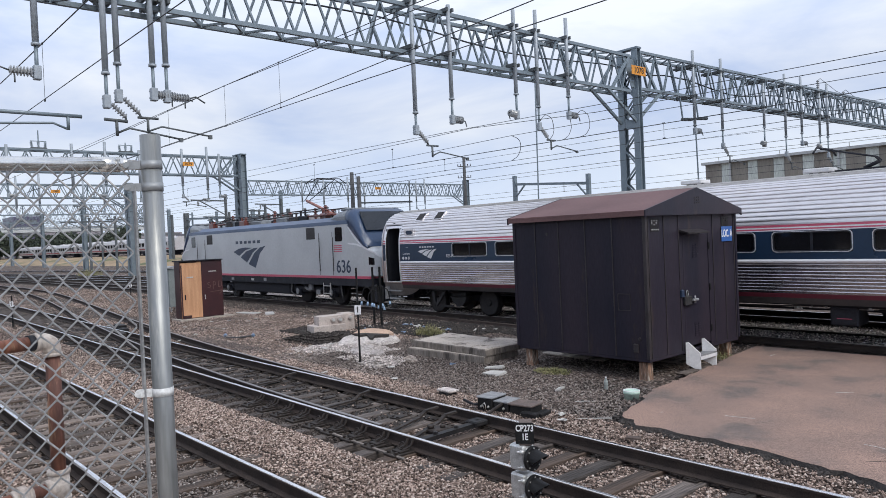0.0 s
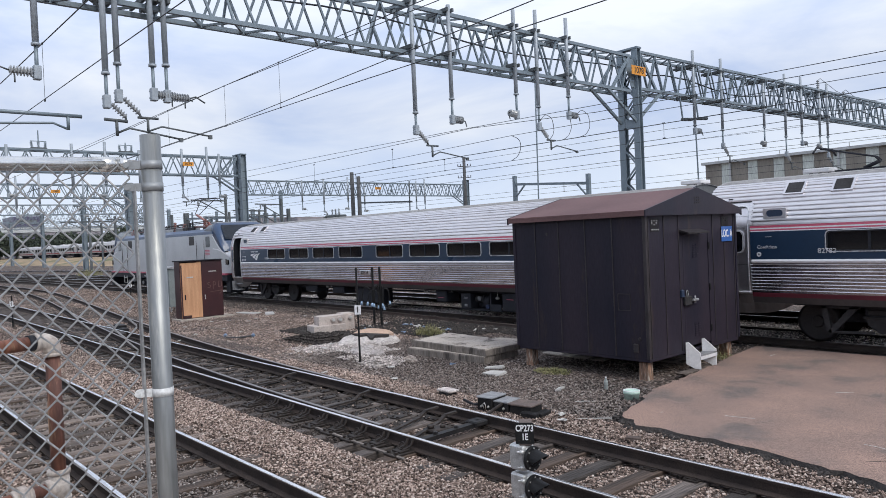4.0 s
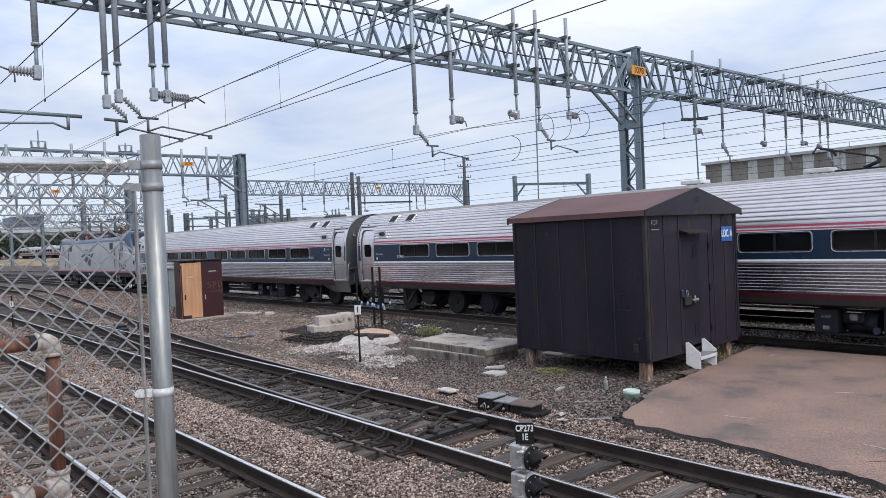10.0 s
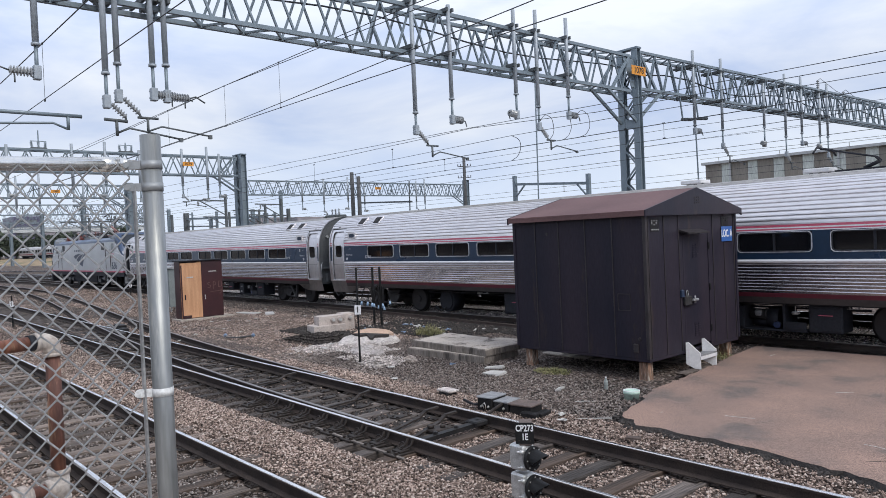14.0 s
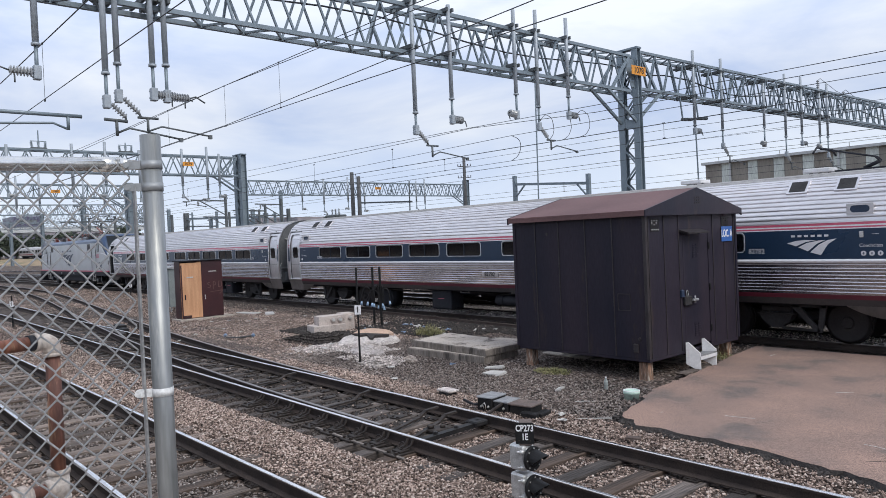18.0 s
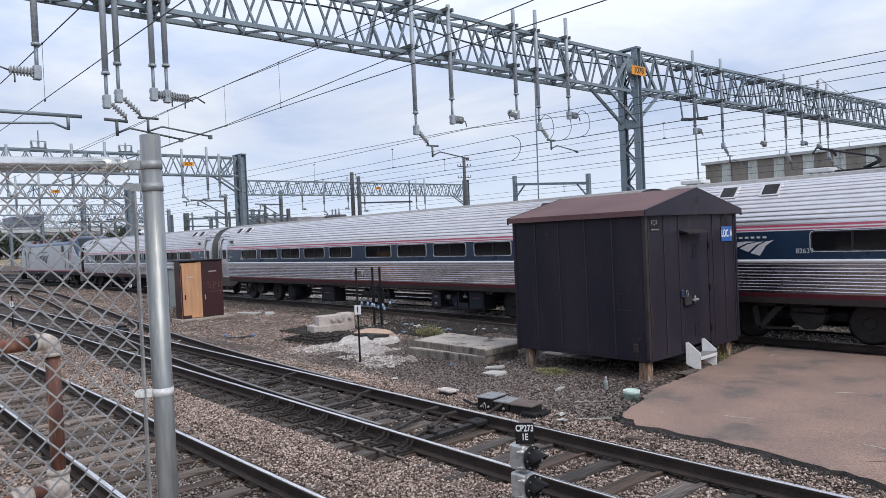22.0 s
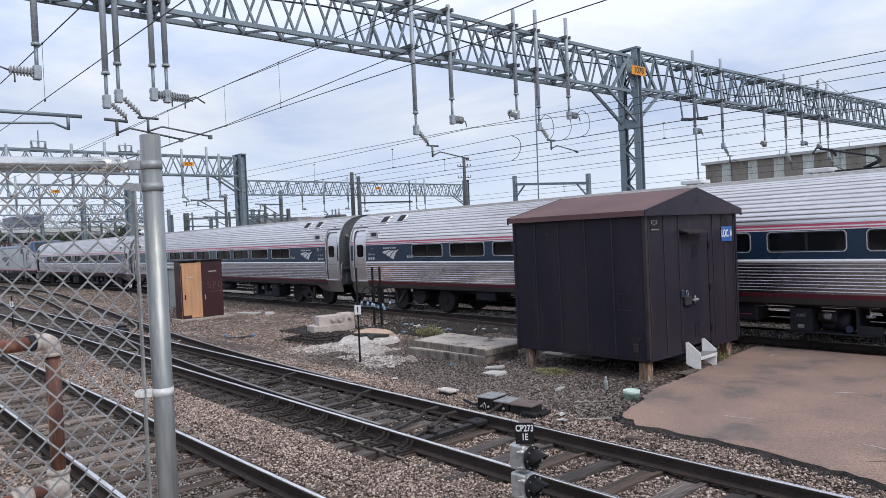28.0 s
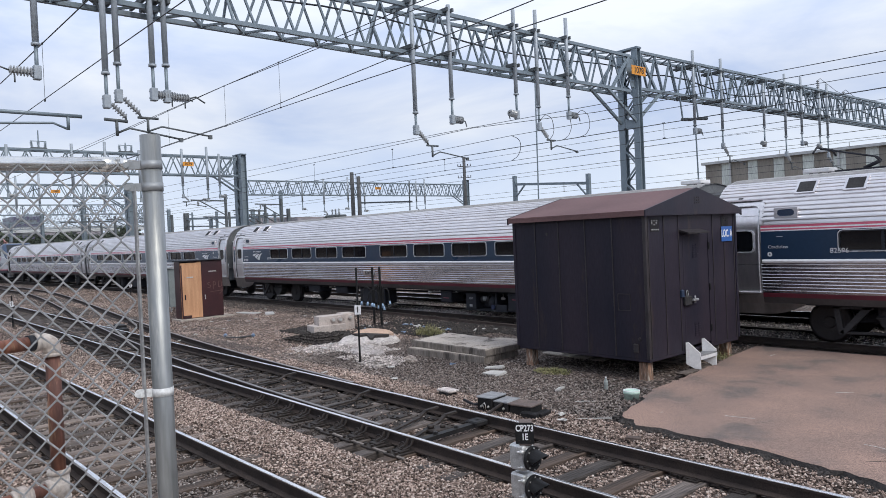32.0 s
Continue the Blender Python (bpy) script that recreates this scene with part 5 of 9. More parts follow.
    part("junction_head", bm, LID_BROWN, s, "grey-brown junction box behind the plate")


dwarf_signal()


def cabinet():
    x0, x1, y0, y1, zt = -28.80, -28.20, 10.88, 12.62, 2.18
    c = thing("equipment_cabinet", "maroon steel cabinet with one bare plywood door", "cabinet")
    bm = B()
    box(bm, x0, x1 - 0.05, y0, y0 + 0.05, -0.1, zt)
    part("side_panel", bm, CABINET, c)
    bm = B()
    box(bm, x0, x1 - 0.05, y1 - 0.05, y1, -0.1, zt)
    part("side_panel", bm, CABINET, c)
    bm = B()
    box(bm, x0, x0 + 0.05, y0 + 0.05, y1 - 0.05, -0.1, zt)
    part("back_panel", bm, CABINET, c)
    bm = B()
    box(bm, x0 - 0.05, x1 + 0.06, y0 - 0.06, y1 + 0.03, zt, zt + 0.045, 0.01)
    part("top", bm, UNDER, c)
    bm = B()
    box(bm, x0 - 0.1, x1 + 0.25, y0 - 0.15, y1 + 0.35, -0.25, -0.1, 0.01)
    part("plinth", bm, CONCRETE, c)
    bm = B()
    box(bm, x1 - 0.05, x1, y0 + 0.02, y0 + 0.68, -0.08, zt - 0.06, 0.006)
    d = part("door", bm, PLYWOOD, c, "bare tan plywood door")
    for ya, yb, za, zb in ((0.02, 0.07, -0.08, 2.04), (0.07, 0.40, -0.08, 0.03)):
        bm = B()
        box(bm, x1, x1 + 0.006, y0 + ya, y0 + yb, za, zb)
        part("painted_border", bm, CABINET, d, "flaking maroon paint border")
    bm = B()
    box(bm, x1, x1 + 0.012, y0 + 0.25, y0 + 0.52, 1.52, 1.57)
    part("vent_slot", bm, PAPER, d)
    bm = B()
    box(bm, x1, x1 + 0.03, y0 + 0.14, y0 + 0.19, 0.66, 0.86, 0.01)
    part("handle", bm, BLACK, d)
    bm = B()
    box(bm, x1 - 0.05, x1 - 0.004, y0 + 0.68, y0 + 0.86, -0.08, zt - 0.03, 0.004)
    part("centre_post", bm, PLYWOOD, c)
    bm = B()
    box(bm, x1 - 0.05, x1 + 0.004, y0 + 0.86, y1, -0.08, zt - 0.02, 0.006)
    d = part("door", bm, CABINET, c, "maroon painted door with a chalk scribble")
    bm = B()
    box(bm, x1 + 0.004, x1 + 0.015, y0 + 1.16, y0 + 1.48, 1.72, 1.76)
    part("vent_slot", bm, PAPER, d)
    bm = B()
    box(bm, x1 + 0.004, x1 + 0.03, y0 + 0.96, y0 + 1.0, 0.62, 0.80, 0.008)
    part("handle", bm, ALLOY, d)
    bm = B()
    w = [(1.20, 1.02), (1.10, 0.98), (1.12, 0.92), (1.22, 0.88), (1.20, 0.80), (1.10, 0.80)]
    for (ya, za), (yb, zb) in zip(w, w[1:]):
        bar(bm, (x1 + 0.008, y0 + ya, za + 0.28), (x1 + 0.008, y0 + yb, zb + 0.28), 0.022, 0.022)
    w = [(1.34, 0.74), (1.34, 1.04), (1.44, 1.0), (1.44, 0.90), (1.34, 0.88)]
    for (ya, za), (yb, zb) in zip(w, w[1:]):
        bar(bm, (x1 + 0.008, y0 + ya, za + 0.28), (x1 + 0.008, y0 + yb, zb + 0.28), 0.022, 0.022)
    w = [(1.56, 0.80), (1.56, 1.04), (1.68, 1.02), (1.68, 0.82), (1.56, 0.80)]
    for (ya, za), (yb, zb) in zip(w, w[1:]):
        bar(bm, (x1 + 0.008, y0 + ya, za + 0.28), (x1 + 0.008, y0 + yb, zb + 0.28), 0.022, 0.022)
    bar(bm, (x1 + 0.008, y0 + 1.2, 0.90), (x1 + 0.008, y0 + 1.74, 0.94), 0.02, 0.02)
    bar(bm, (x1 + 0.008, y0 + 1.74, 0.94), (x1 + 0.008, y0 + 1.6, 0.80), 0.02, 0.02)
    part("scribble", bm, TAPE, d)
    g = thing("trackside_case", "grey-green trackside instrument case", "cabinet", (-33.2, 12.45, -0.2))
    bm = B()
    box(bm, -0.35, 0.35, -0.3, 0.3, 0.25, 2.0, 0.02)
    part("case", bm, GREYBOX, g)
    bm = B()
    prism(bm, [(-0.36, 2.0), (0.36, 2.0), (0.36, 2.05), (0, 2.12), (-0.36, 2.05)], "x", -0.4, 0.4)
    part("cap", bm, LID, g)
    bm = B()
    for x in (-0.28, 0.28):
        for y in (-0.22, 0.22):
            tube(bm, (x, y, 0), (x, y, 0.26), 0.04, 6)
    part("leg", bm, LID, g)


cabinet()


def marker(x, y, top, plate_z, text, seed, twin=True):
    s = thing("marker_post", "black iron marker post with a small white number plate", "post", (x, y, -0.2), 50, "track marker posts")
    bm = B()
    box(bm, -0.022, 0.022, -0.022, 0.022, 0, top + 0.2, 0.004)
    part("post", bm, BLACK, s)
    if twin:
        bm = B()
        bar(bm, (-0.08, 0.10, 0.0), (-0.01, 0.05, top + 0.18), 0.035, 0.035)
        part("stay", bm, BLACK, s)
    bm = B()
    box(bm, -0.075, 0.075, -0.034, -0.026, plate_z + 0.1, plate_z + 0.32, 0.002)
    pl = part("plate", bm, LETTER, s, "white plate with a black numeral")
    if text == "1":
        bm = B()
        bar(bm, (-0.004, -0.037, plate_z + 0.272), (-0.040, -0.037, plate_z + 0.236), 0.026, 0.004)
        part("numeral_flag", bm, BLACK_LETTER, pl)
    lettering("plate_text", text, 0.2, BLACK_LETTER, pl, Matrix.Translation((0, -0.037, plate_z + 0.21)) @ FACE_NEAR, 0.002)


marker(-14.07, 9.6, 2.08, 1.08, "1", 1, False)
marker(-44.6, 14.2, 0.95, 0.62, "2", 2, False)
marker(-33.5, 6.0, 1.1, 0.75, "1", 3, False)


def hose_stand(x, y, top, count, seed):
    rng = random.Random(seed)
    s = thing("hose_stand", "black iron post hung with rubber hoses with pale blue ends", "hose stand", (x, y, -0.2), 0, "hose stands")
    bm = B()
    box(bm, -0.03, 0.03, -0.03, 0.03, 0, top + 0.2, 0.005)
    part("post", bm, BLACK, s)
    for k in range(count):
        f = (k + 0.5) / count * 2 - 1 + rng.uniform(-.12, .12)
        out, low, crest = 0.40 * f, rng.uniform(0.46, 0.66), 1.25 + 0.22 * (1 - abs(f)) + rng.uniform(-.05, .05)
        toward = rng.uniform(-0.15, 0.05)
        pts = [(0.03 * f, 0.04 * f, 0.62)]
        for i in range(9):
            g = i / 8
            e = out * (0.15 + 0.85 * (1 - math.cos(g * math.pi)) / 2)
            z = 1.0 + (crest - 1.0) * math.sin(g * math.pi) if g < 0.5 else low + 0.2 + (crest - low - 0.2) * math.sin(g * math.pi) ** 0.7
            pts.append((0.57 * e + 0.3 * toward * g, 0.8 * e + toward * g, z))
        bm = B()
        pipe(bm, smooth_line(pts, 2), 0.019, 6)
        h = part("hose", bm, BLACK, s)
        e = Vector(pts[-1])
        bm = B()
        tube(bm, e + Vector((0, 0, 0.03)), e + Vector((0.02 * f, 0.02 * f, -0.09)), 0.026, 8, 0.048)
        part("hose_end", bm, HOSE_BLUE, h, "pale blue hose coupling")


hose_stand(-19.85, 14.2, 1.8, 3, 1)
hose_stand(-19.30, 14.1, 1.82, 7, 2)


def litter():
    rng = random.Random(31)
    for x, y, l, w, turn, m, nm, lab in (
            (-28.3, 13.75, 1.0, 0.4, 20, PAPER, "broken_board", "broken white board lying on ballast"), (-27.2, 14.15, 1.1, 0.35, -25, PAPER, "broken_board", "broken white board lying on ballast"),
            (-10.47, 10.47, 0.42, 0.3, 10, PAPER, "round_cover", "pale flat cover on the ballast"), (-10.9, 10.9, 0.4, 0.2, 30, PAPER, "scrap_board", "pale scrap of board"),
            (-10.4, 13.3, 1.6, 0.9, 5, CONCRETE, "paving_slab", "grey slab under the shed"), (-8.6, 13.9, 1.4, 0.8, 3, CONCRETE, "paving_slab", "grey slab under the shed"),
            (-7.1, 15.2, 0.5, 0.35, 3, PAPER, "scrap_board", "pale scrap of board"), (-7.36, 13.10, 1.7, 0.20, 95, TIE, "timber_offcut", "grey timber offcut by the step"),
            (-8.45, 10.1, 0.12, 0.22, 20, PAPER, "paper_cup", "crushed pale carton on the ballast"),
            (-6.75, 8.85, 0.5, 0.022, 35, PAPER, "lath", "thin pale lath on ballast"), (-7.6, 9.6, 0.3, 0.02, 30, PAPER, "lath", "thin pale lath on ballast"), (-13.5, 13.9, 0.9, 0.5, 8, CONCRETE, "paving_slab", "pale slab behind the lid"),
            (-16.8, 9.4, 0.35, 0.05, 100, PAPER, "lath", "thin pale lath on ballast")):
        bm = B()
        hgt = 0.012 if nm == "lath" else 0.04
        box(bm, -l / 2, l / 2, -w / 2, w / 2, 0, hgt, hgt * 0.2)
        for v in bm.verts:
            v.co += Vector((rng.uniform(-.03, .03) * l, rng.uniform(-.03, .03) * w, 0.05 * rng.random() if v.co.x > 0 else 0))
        ob = solid(nm, bm, m, lab, "litter", "litter on the ballast")
        ob.matrix_world = pose(x, y, -0.15 if nm == "timber_offcut" else -0.17, rng.uniform(-4, 4), rng.uniform(-4, 4), turn)
    t = thing("plastic_bottle", "empty clear plastic bottle standing on the ballast", "bottle", (-7.84, 10.66, -0.175), 0)
    bm = B()
    lathe(bm, (0, 0, 0), (0.02, -0.03, 0.24), ((0.0, 0.034), (0.08, 0.038), (0.35, 0.034), (0.42, 0.038), (0.66, 0.037), (0.84, 0.018), (0.93, 0.014)), 12)
    part("body", bm, BOTTLE, t)
    bm = B()
    tube(bm, (0.0187, -0.028, 0.224), (0.0203, -0.0305, 0.245), 0.017, 10)
    part("cap", bm, WHITE, t)
    t = thing("brick", "worn brown brick lying by the asphalt edge", "brick", (-5.70, 8.32, -0.185), 25)
    bm = B()
    box(bm, -0.10, 0.10, -0.05, 0.05, 0, 0.06, 0.008)
    for v in bm.verts:
        v.co += Vector(noise.noise_vector(v.co * 25)) * 0.008
    part("block", bm, RAIL_RUST, t)
    for k in range(46):
        x, y = rng.uniform(-30, -6), rng.uniform(8.2, 15.5)
        if x > -11.5 and y > 10.5 or -15 < x < -11 and y > 11.5:
            continue
        bm = B()
        box(bm, -0.05, 0.05, -0.035, 0.035, 0, 0.02, 0.006)
        for v in bm.verts:
            v.co += Vector((rng.uniform(-.03, .03), rng.uniform(-.03, .03), rng.uniform(0, .03)))
        ob = solid("paper_scrap", bm, PAPER if k % 9 else RUBBISH_BLUE, "small scrap of litter on the ballast", "litter", "litter on the ballast")
        ob.matrix_world = pose(x, y, -0.14, 0, 0, rng.uniform(0, 180))
    # blue capped hose piece and rubbish by the hose stands
    h = thing("loose_hose", "short black hose with blue caps on the ballast", "hose", (-21.2, 9.9, -0.14))
    bm = B()
    pipe(bm, [(-0.45, -0.2, 0.05), (-0.2, -0.27, 0.0), (0.2, 0.0, 0.0), (0.45, 0.3, 0.06)], 0.03)
    part("hose", bm, RUBBER, h)
    for p in ((-0.45, -0.2, 0.05), (0.45, 0.3, 0.06)):
        bm = B()
        bmesh.ops.create_icosphere(bm, subdivisions=2, radius=0.06, matrix=Matrix.Translation(p))
        part("cap", bm, RUBBISH_BLUE, h)
    for k in range(14):
        bm = B()
        lump(bm, (0, 0, 0.03), (rng.uniform(.06, .16), rng.uniform(.04, .09), 0.06), k, 2, 0.8)
        ob = solid("plastic_rubbish", bm, (RUBBISH_BLUE, PAPER, RUBBER)[k % 3], "crumpled plastic rubbish by the track", "litter", "litter on the ballast")
        ob.matrix_world = pose(rng.uniform(-19.6, -15.6), rng.uniform(13.2, 15.0), -0.19, 0, 0, rng.uniform(0, 180))


litter()


# ---------------------------------------------------------------- fence and pipe beside the camera
def fence():
    f = thing("chain_link_fence", "galvanised chain-link fence with a tall round end post", "fence")
    bm = B()
    tube(bm, (-2.333, 0.826, 1.02), (-2.333, 0.826, 3.09), 0.0315, 24)
    part("end_post", bm, GALV, f, "thick galvanised end post")
    a, b = Vector((-2.385, 0.74, 3.0)), Vector((-2.62, -0.35, 3.0))
    bm = B()
    tube(bm, a, b, 0.0215, 16)
    part("top_rail", bm, GALV_BRIGHT, f)
    bm = B()
    tube(bm, a + Vector((0, 0.005, 0)), a + Vector((-0.02, -0.07, 0)), 0.0245, 16)
    tube(bm, a + Vector((0.01, 0.05, 0)), a, 0.012, 10, 0.0245)
    bar(bm, a + Vector((0.006, 0.02, 0)), (-2.345, 0.80, 2.995), 0.014, 0.03)
    part("rail_end_cup", bm, GALV_BRIGHT, f)
    for z in (2.995, 2.925, 2.27):
        bm = B()
        tube(bm, (-2.333, 0.826, z - 0.013), (-2.333, 0.826, z + 0.013), 0.0332, 28)
        bar(bm, (-2.34, 0.795, z), (-2.36, 0.755, z), 0.012, 0.024)
        tube(bm, (-2.372, 0.762, z), (-2.348, 0.752, z), 0.010, 8)
        part("brace_band", bm, STRAP if z < 2.5 else GALV_BAND, f, "pale strap" if z < 2.5 else "pressed steel brace band")
    bm = B()
    bar(bm, (-2.352, 0.775, 1.05), (-2.352, 0.775, 2.93), 0.006, 0.020)
    part("tension_bar", bm, GALV_DULL, f)
    d = Vector((-0.2105, -0.9776, 0))
    rng = random.Random(3)
    wide, tall = 0.0334, 0.0393
    start = Vector((-2.356, 0.765, 0)) + d * 0.001
    side = d.cross(Vector((0, 0, 1))).normalized()
    for s in range(31):
        bm = B()
        pts = []
        for k in range(50):
            o = s + (k + s + 1) % 2
            inner = 1 if (k + s) % 2 else -1
            off = 0.003 if k % 2 else -0.003
            at = start + d * (o * wide + rng.uniform(-.0012, .0012)) + side * off + Vector((0, 0, 2.9947 - tall * k + rng.uniform(-.001, .001)))
            pts += [at + Vector((0, 0, 0.0032)) + d * 0.0006 * inner, at - Vector((0, 0, 0.0032)) + d * 0.0006 * inner]
        pipe(bm, pts, 0.0030, 5)
        part("wire_strand", bm, GALV_DULL, f)


fence()


def standpipe():
    s = thing("standpipe", "rusty iron pipe with pale elbow, tee and union", "pipe")
    top, low = Vector((-3.556, 0.783, 2.30)), Vector((-3.556, 0.783, 1.78))
    side = Vector((0.28, -0.96, 0)).normalized()
    bm = B()
    tube(bm, low - Vector((0, 0, 0.02)), top, 0.031, 16)
    part("riser", bm, RUST, s)
    bm = B()
    tube(bm, top + Vector((0, 0, 0.042)) + side * 0.07, top + Vector((0, 0, 0.042)) + side * 0.9, 0.030, 16)
    part("branch", bm, RUST, s)
    bm = B()
    c = top + Vector((0, 0, 0.0)) + side * 0.042
    pts = [top - Vector((0, 0, 0.012))] + [c - side * 0.042 * math.cos(a) + Vector((0, 0, 0.042)) * math.sin(a) for a in [math.pi / 2 * k / 8 for k in range(9)]]
    pts.append(pts[-1] + side * 0.02)
    pipe(bm, pts, 0.037, 16)
    tube(bm, pts[0] - Vector((0, 0, 0.016)), pts[0], 0.041, 16)
    tube(bm, pts[-1], pts[-1] + side * 0.018, 0.041, 16)
    part("elbow", bm, FITTING, s, "pale painted elbow")
    bm = B()
    tube(bm, pts[-1] + side * 0.018, pts[-1] + side * 0.045, 0.035, 12)
    part("lock_ring", bm, UNDER, s, "dark lock ring")
    bm = B()
    tube(bm, low - Vector((0, 0, 0.03)), low - Vector((0, 0, 0.145)), 0.043, 16)
    tube(bm, low - Vector((0, 0, 0.014)), low - Vector((0, 0, 0.034)), 0.048, 16)
    tube(bm, low - Vector((0, 0, 0.135)), low - Vector((0, 0, 0.15)), 0.048, 16)
    mid = low - Vector((0, 0, 0.09))
    tube(bm, mid, mid + side * 0.065, 0.040, 16)
    part("tee", bm, FITTING, s, "pale painted tee")
    bm = B()
    tube(bm, mid + side * 0.06, mid + side * 0.5, 0.028, 14)
    part("lower_branch", bm, RUST, s)
    bm = B()
    tube(bm, low - Vector((0, 0, 0.14)), low - Vector((0, 0, 0.9)), 0.031, 14)
    part("lower_riser", bm, RUST, s)
    bm = B()
    for a, b, r in ((0.125, 0.15, 0.040), (0.15, 0.185, 0.052), (0.185, 0.21, 0.040)):
        tube(bm, mid + side * a, mid + side * b, r, 8)
    part("union", bm, FITTING, s, "pale hexagonal union")


standpipe()



# ---------------------------------------------------------------- catenary portals
def portal(x, spans, columns, depth, label, fine=True, plate=None, col_w=0.4, dark=False, chord=0.12):
    """Portal across the tracks. spans: (y0, y1, z_bottom, z_top); columns: (y, z_top)."""
    p = thing("catenary_portal", label, "catenary portal", group="catenary portals")
    M = STRUCT_DARK if dark else STRUCT
    xb = x - depth
    for y0, y1, zb, zt, *rise in spans:
        up = lambda y: rise[0] * (y - y0) / (y1 - y0) if rise else 0.0
        for xx, z in ((x, zb), (x, zt), (xb, zb), (xb, zt)):
            bm = B()
            bar(bm, (xx, y0, z), (xx, y1, z + up(y1)), chord, chord)
            part("chord", bm, M, p)
        n = max(2, round((y1 - y0) / 1.25))
        step = (y1 - y0) / n
        members = []
        for k in range(n):
            ya, ym, yb = y0 + k * step, y0 + (k + 0.5) * step, y0 + (k + 1) * step
            for xx in (x, xb):
                members.append(((xx, ya, zt), (xx, ym, zb)))
                members.append(((xx, ym, zb), (xx, yb, zt)))
            for zz in (zt, zb):
                members.append(((x, ya, zz), (xb, ym, zz)))
                members.append(((xb, ym, zz), (x, yb, zz)))
            if k % 4 == 0:
                members.append(((x, ya, zt), (xb, ya, zb)))
                members.append(((x, ya, zb), (xb, ya, zt)))
        members = [((a[0], a[1], a[2] + up(a[1])), (b[0], b[1], b[2] + up(b[1]))) for a, b in members]
        if fine:
            for a, b in members:
                bm = B()
                bar(bm, a, b, 0.06, 0.06)
                part("brace", bm, M, p)
        else:
            bm = B()
            for a, b in members:
                bar(bm, a, b, 0.07, 0.07)
            part("lattice", bm, M, p)["kind"] = "stuff"
    for y, top in columns:
        for xx in (x, xb):
            bm = B()
            w = col_w / 2
            box(bm, xx - w, xx + w, y - w, y - w + 0.04, -0.3, top)
            box(bm, xx - w, xx + w, y + w - 0.04, y + w, -0.3, top)
            box(bm, xx - 0.03, xx + 0.03, y - w + 0.04, y + w - 0.04, -0.3, top)
            part("column_leg", bm, M, p)
        bm = B()
        z, k = 0.3, 0
        while z < top - 1.2:
            for yy in (y - col_w / 2 + 0.03, y + col_w / 2 - 0.03):
                bar(bm, (x - 0.05 if k % 2 else xb + 0.05, yy, z), (xb + 0.05 if k % 2 else x - 0.05, yy, z + 0.75), 0.05, 0.07)
            z += 0.75
            k += 1
        part("column_lacing", bm, M, p)["kind"] = "stuff"
        bm = B()
        box(bm, xb - col_w / 2 - 0.03, x + col_w / 2 + 0.03, y - col_w / 2 - 0.03, y + col_w / 2 + 0.03, top, top + 0.08)
        part("column_cap", bm, M, p)
        if fine:
            zb, zt = spans[0][2], spans[0][3]
            bm = B()
            box(bm, xb - 0.18, x + 0.18, y - col_w / 2 - 0.02, y - col_w / 2 - 0.005, zb - 1.62, zb - 1.2)
            part("gusset_plate", bm, M, p)
            bm = B()
            prism(bm, [(y - 1.0, zt - 0.1), (y - 0.16, zt - 0.1), (y - 0.16, zb + 0.2), (y - 0.4, zb + 0.2)], "x", x - 0.02, x - 0.004)
            part("gusset_plate", bm, M, p)
        for y0, y1, zb, zt, *rise in spans:
            for xx in (x, xb):
                for yy, s in ((y0, 1), (y1, -1)):
                    if abs(yy - y) < 1.0:
                        bm = B()
                        bar(bm, (xx, yy + s * 1.7, zb), (xx, y + s * 0.15, zb - 1.3), 0.10, 0.12)
                        part("knee_brace", bm, M, p)
                        bm = B()
                        bar(bm, (xx, yy + s * 1.3, zb + 0.05), (xx, yy, zt), 0.10, 0.12)
                        part("knee_brace", bm, M, p)
    if plate:
        y, z, text, s = plate
        bm = B()
        box(bm, x + 0.24, x + 0.26, y - 0.54 * s, y + 0.54 * s, z - 0.20 * s, z + 0.20 * s, 0.004)
        pl = part("number_plate", bm, ORANGE, p, "orange plate with dark numerals")
        lettering("plate_text", text, 0.38 * s, BLACK_LETTER, pl, Matrix.Translation((x + 0.265, y, z)) @ FACE_RIGHT, 0.003)
    return p


P1 = -18.3
portal(P1, [(-6.0, 27.5, 8.79, 10.34), (28.3, 75.0, 8.97, 10.62, 0.75)], [(28.05, 10.72)], 0.78,
       "grey steel lattice catenary portal with an orange number plate", True, (27.85, 9.68, "1078", 1.0), 0.30)
portal(-55.0, [(-5.0, 26.35, 8.42, 9.9)], [(26.8, 10.15)], 0.9, "grey steel lattice catenary portal further down the line", False, (22.2, 9.22, "1079", 0.8), 0.5)
portal(-79.0, [(-8.0, 25.2, 8.3, 9.6)], [(25.6, 9.8)], 0.9, "distant grey steel lattice catenary portal", False, (18.4, 8.9, "1080", 0.8), 0.5)
portal(-75.0, [(37.2, 70.3, 8.4, 10.0)], [(71.0, 10.6)], 0.55, "distant grey steel lattice catenary portal over the yard", False, (55.0, 9.3, "1079", 0.8), 0.42)
portal(-128.0, [(-20.0, 44.0, 9.0, 10.6)], [(34.0, 11.0), (44.3, 11.0)], 1.0, "far grey steel lattice catenary portal", False, None, 0.5)
portal(-175.0, [(-20.0, 62.0, 9.5, 11.4)], [(38.0, 11.5), (62.3, 11.5)], 1.0, "far grey steel lattice catenary portal", False, None, 0.5)
portal(-230.0, [(-20.0, 80.0, 10.0, 12.0)], [(42.0, 12.0), (80.3, 12.0)], 1.2, "far grey steel lattice catenary portal", False, None, 0.6)


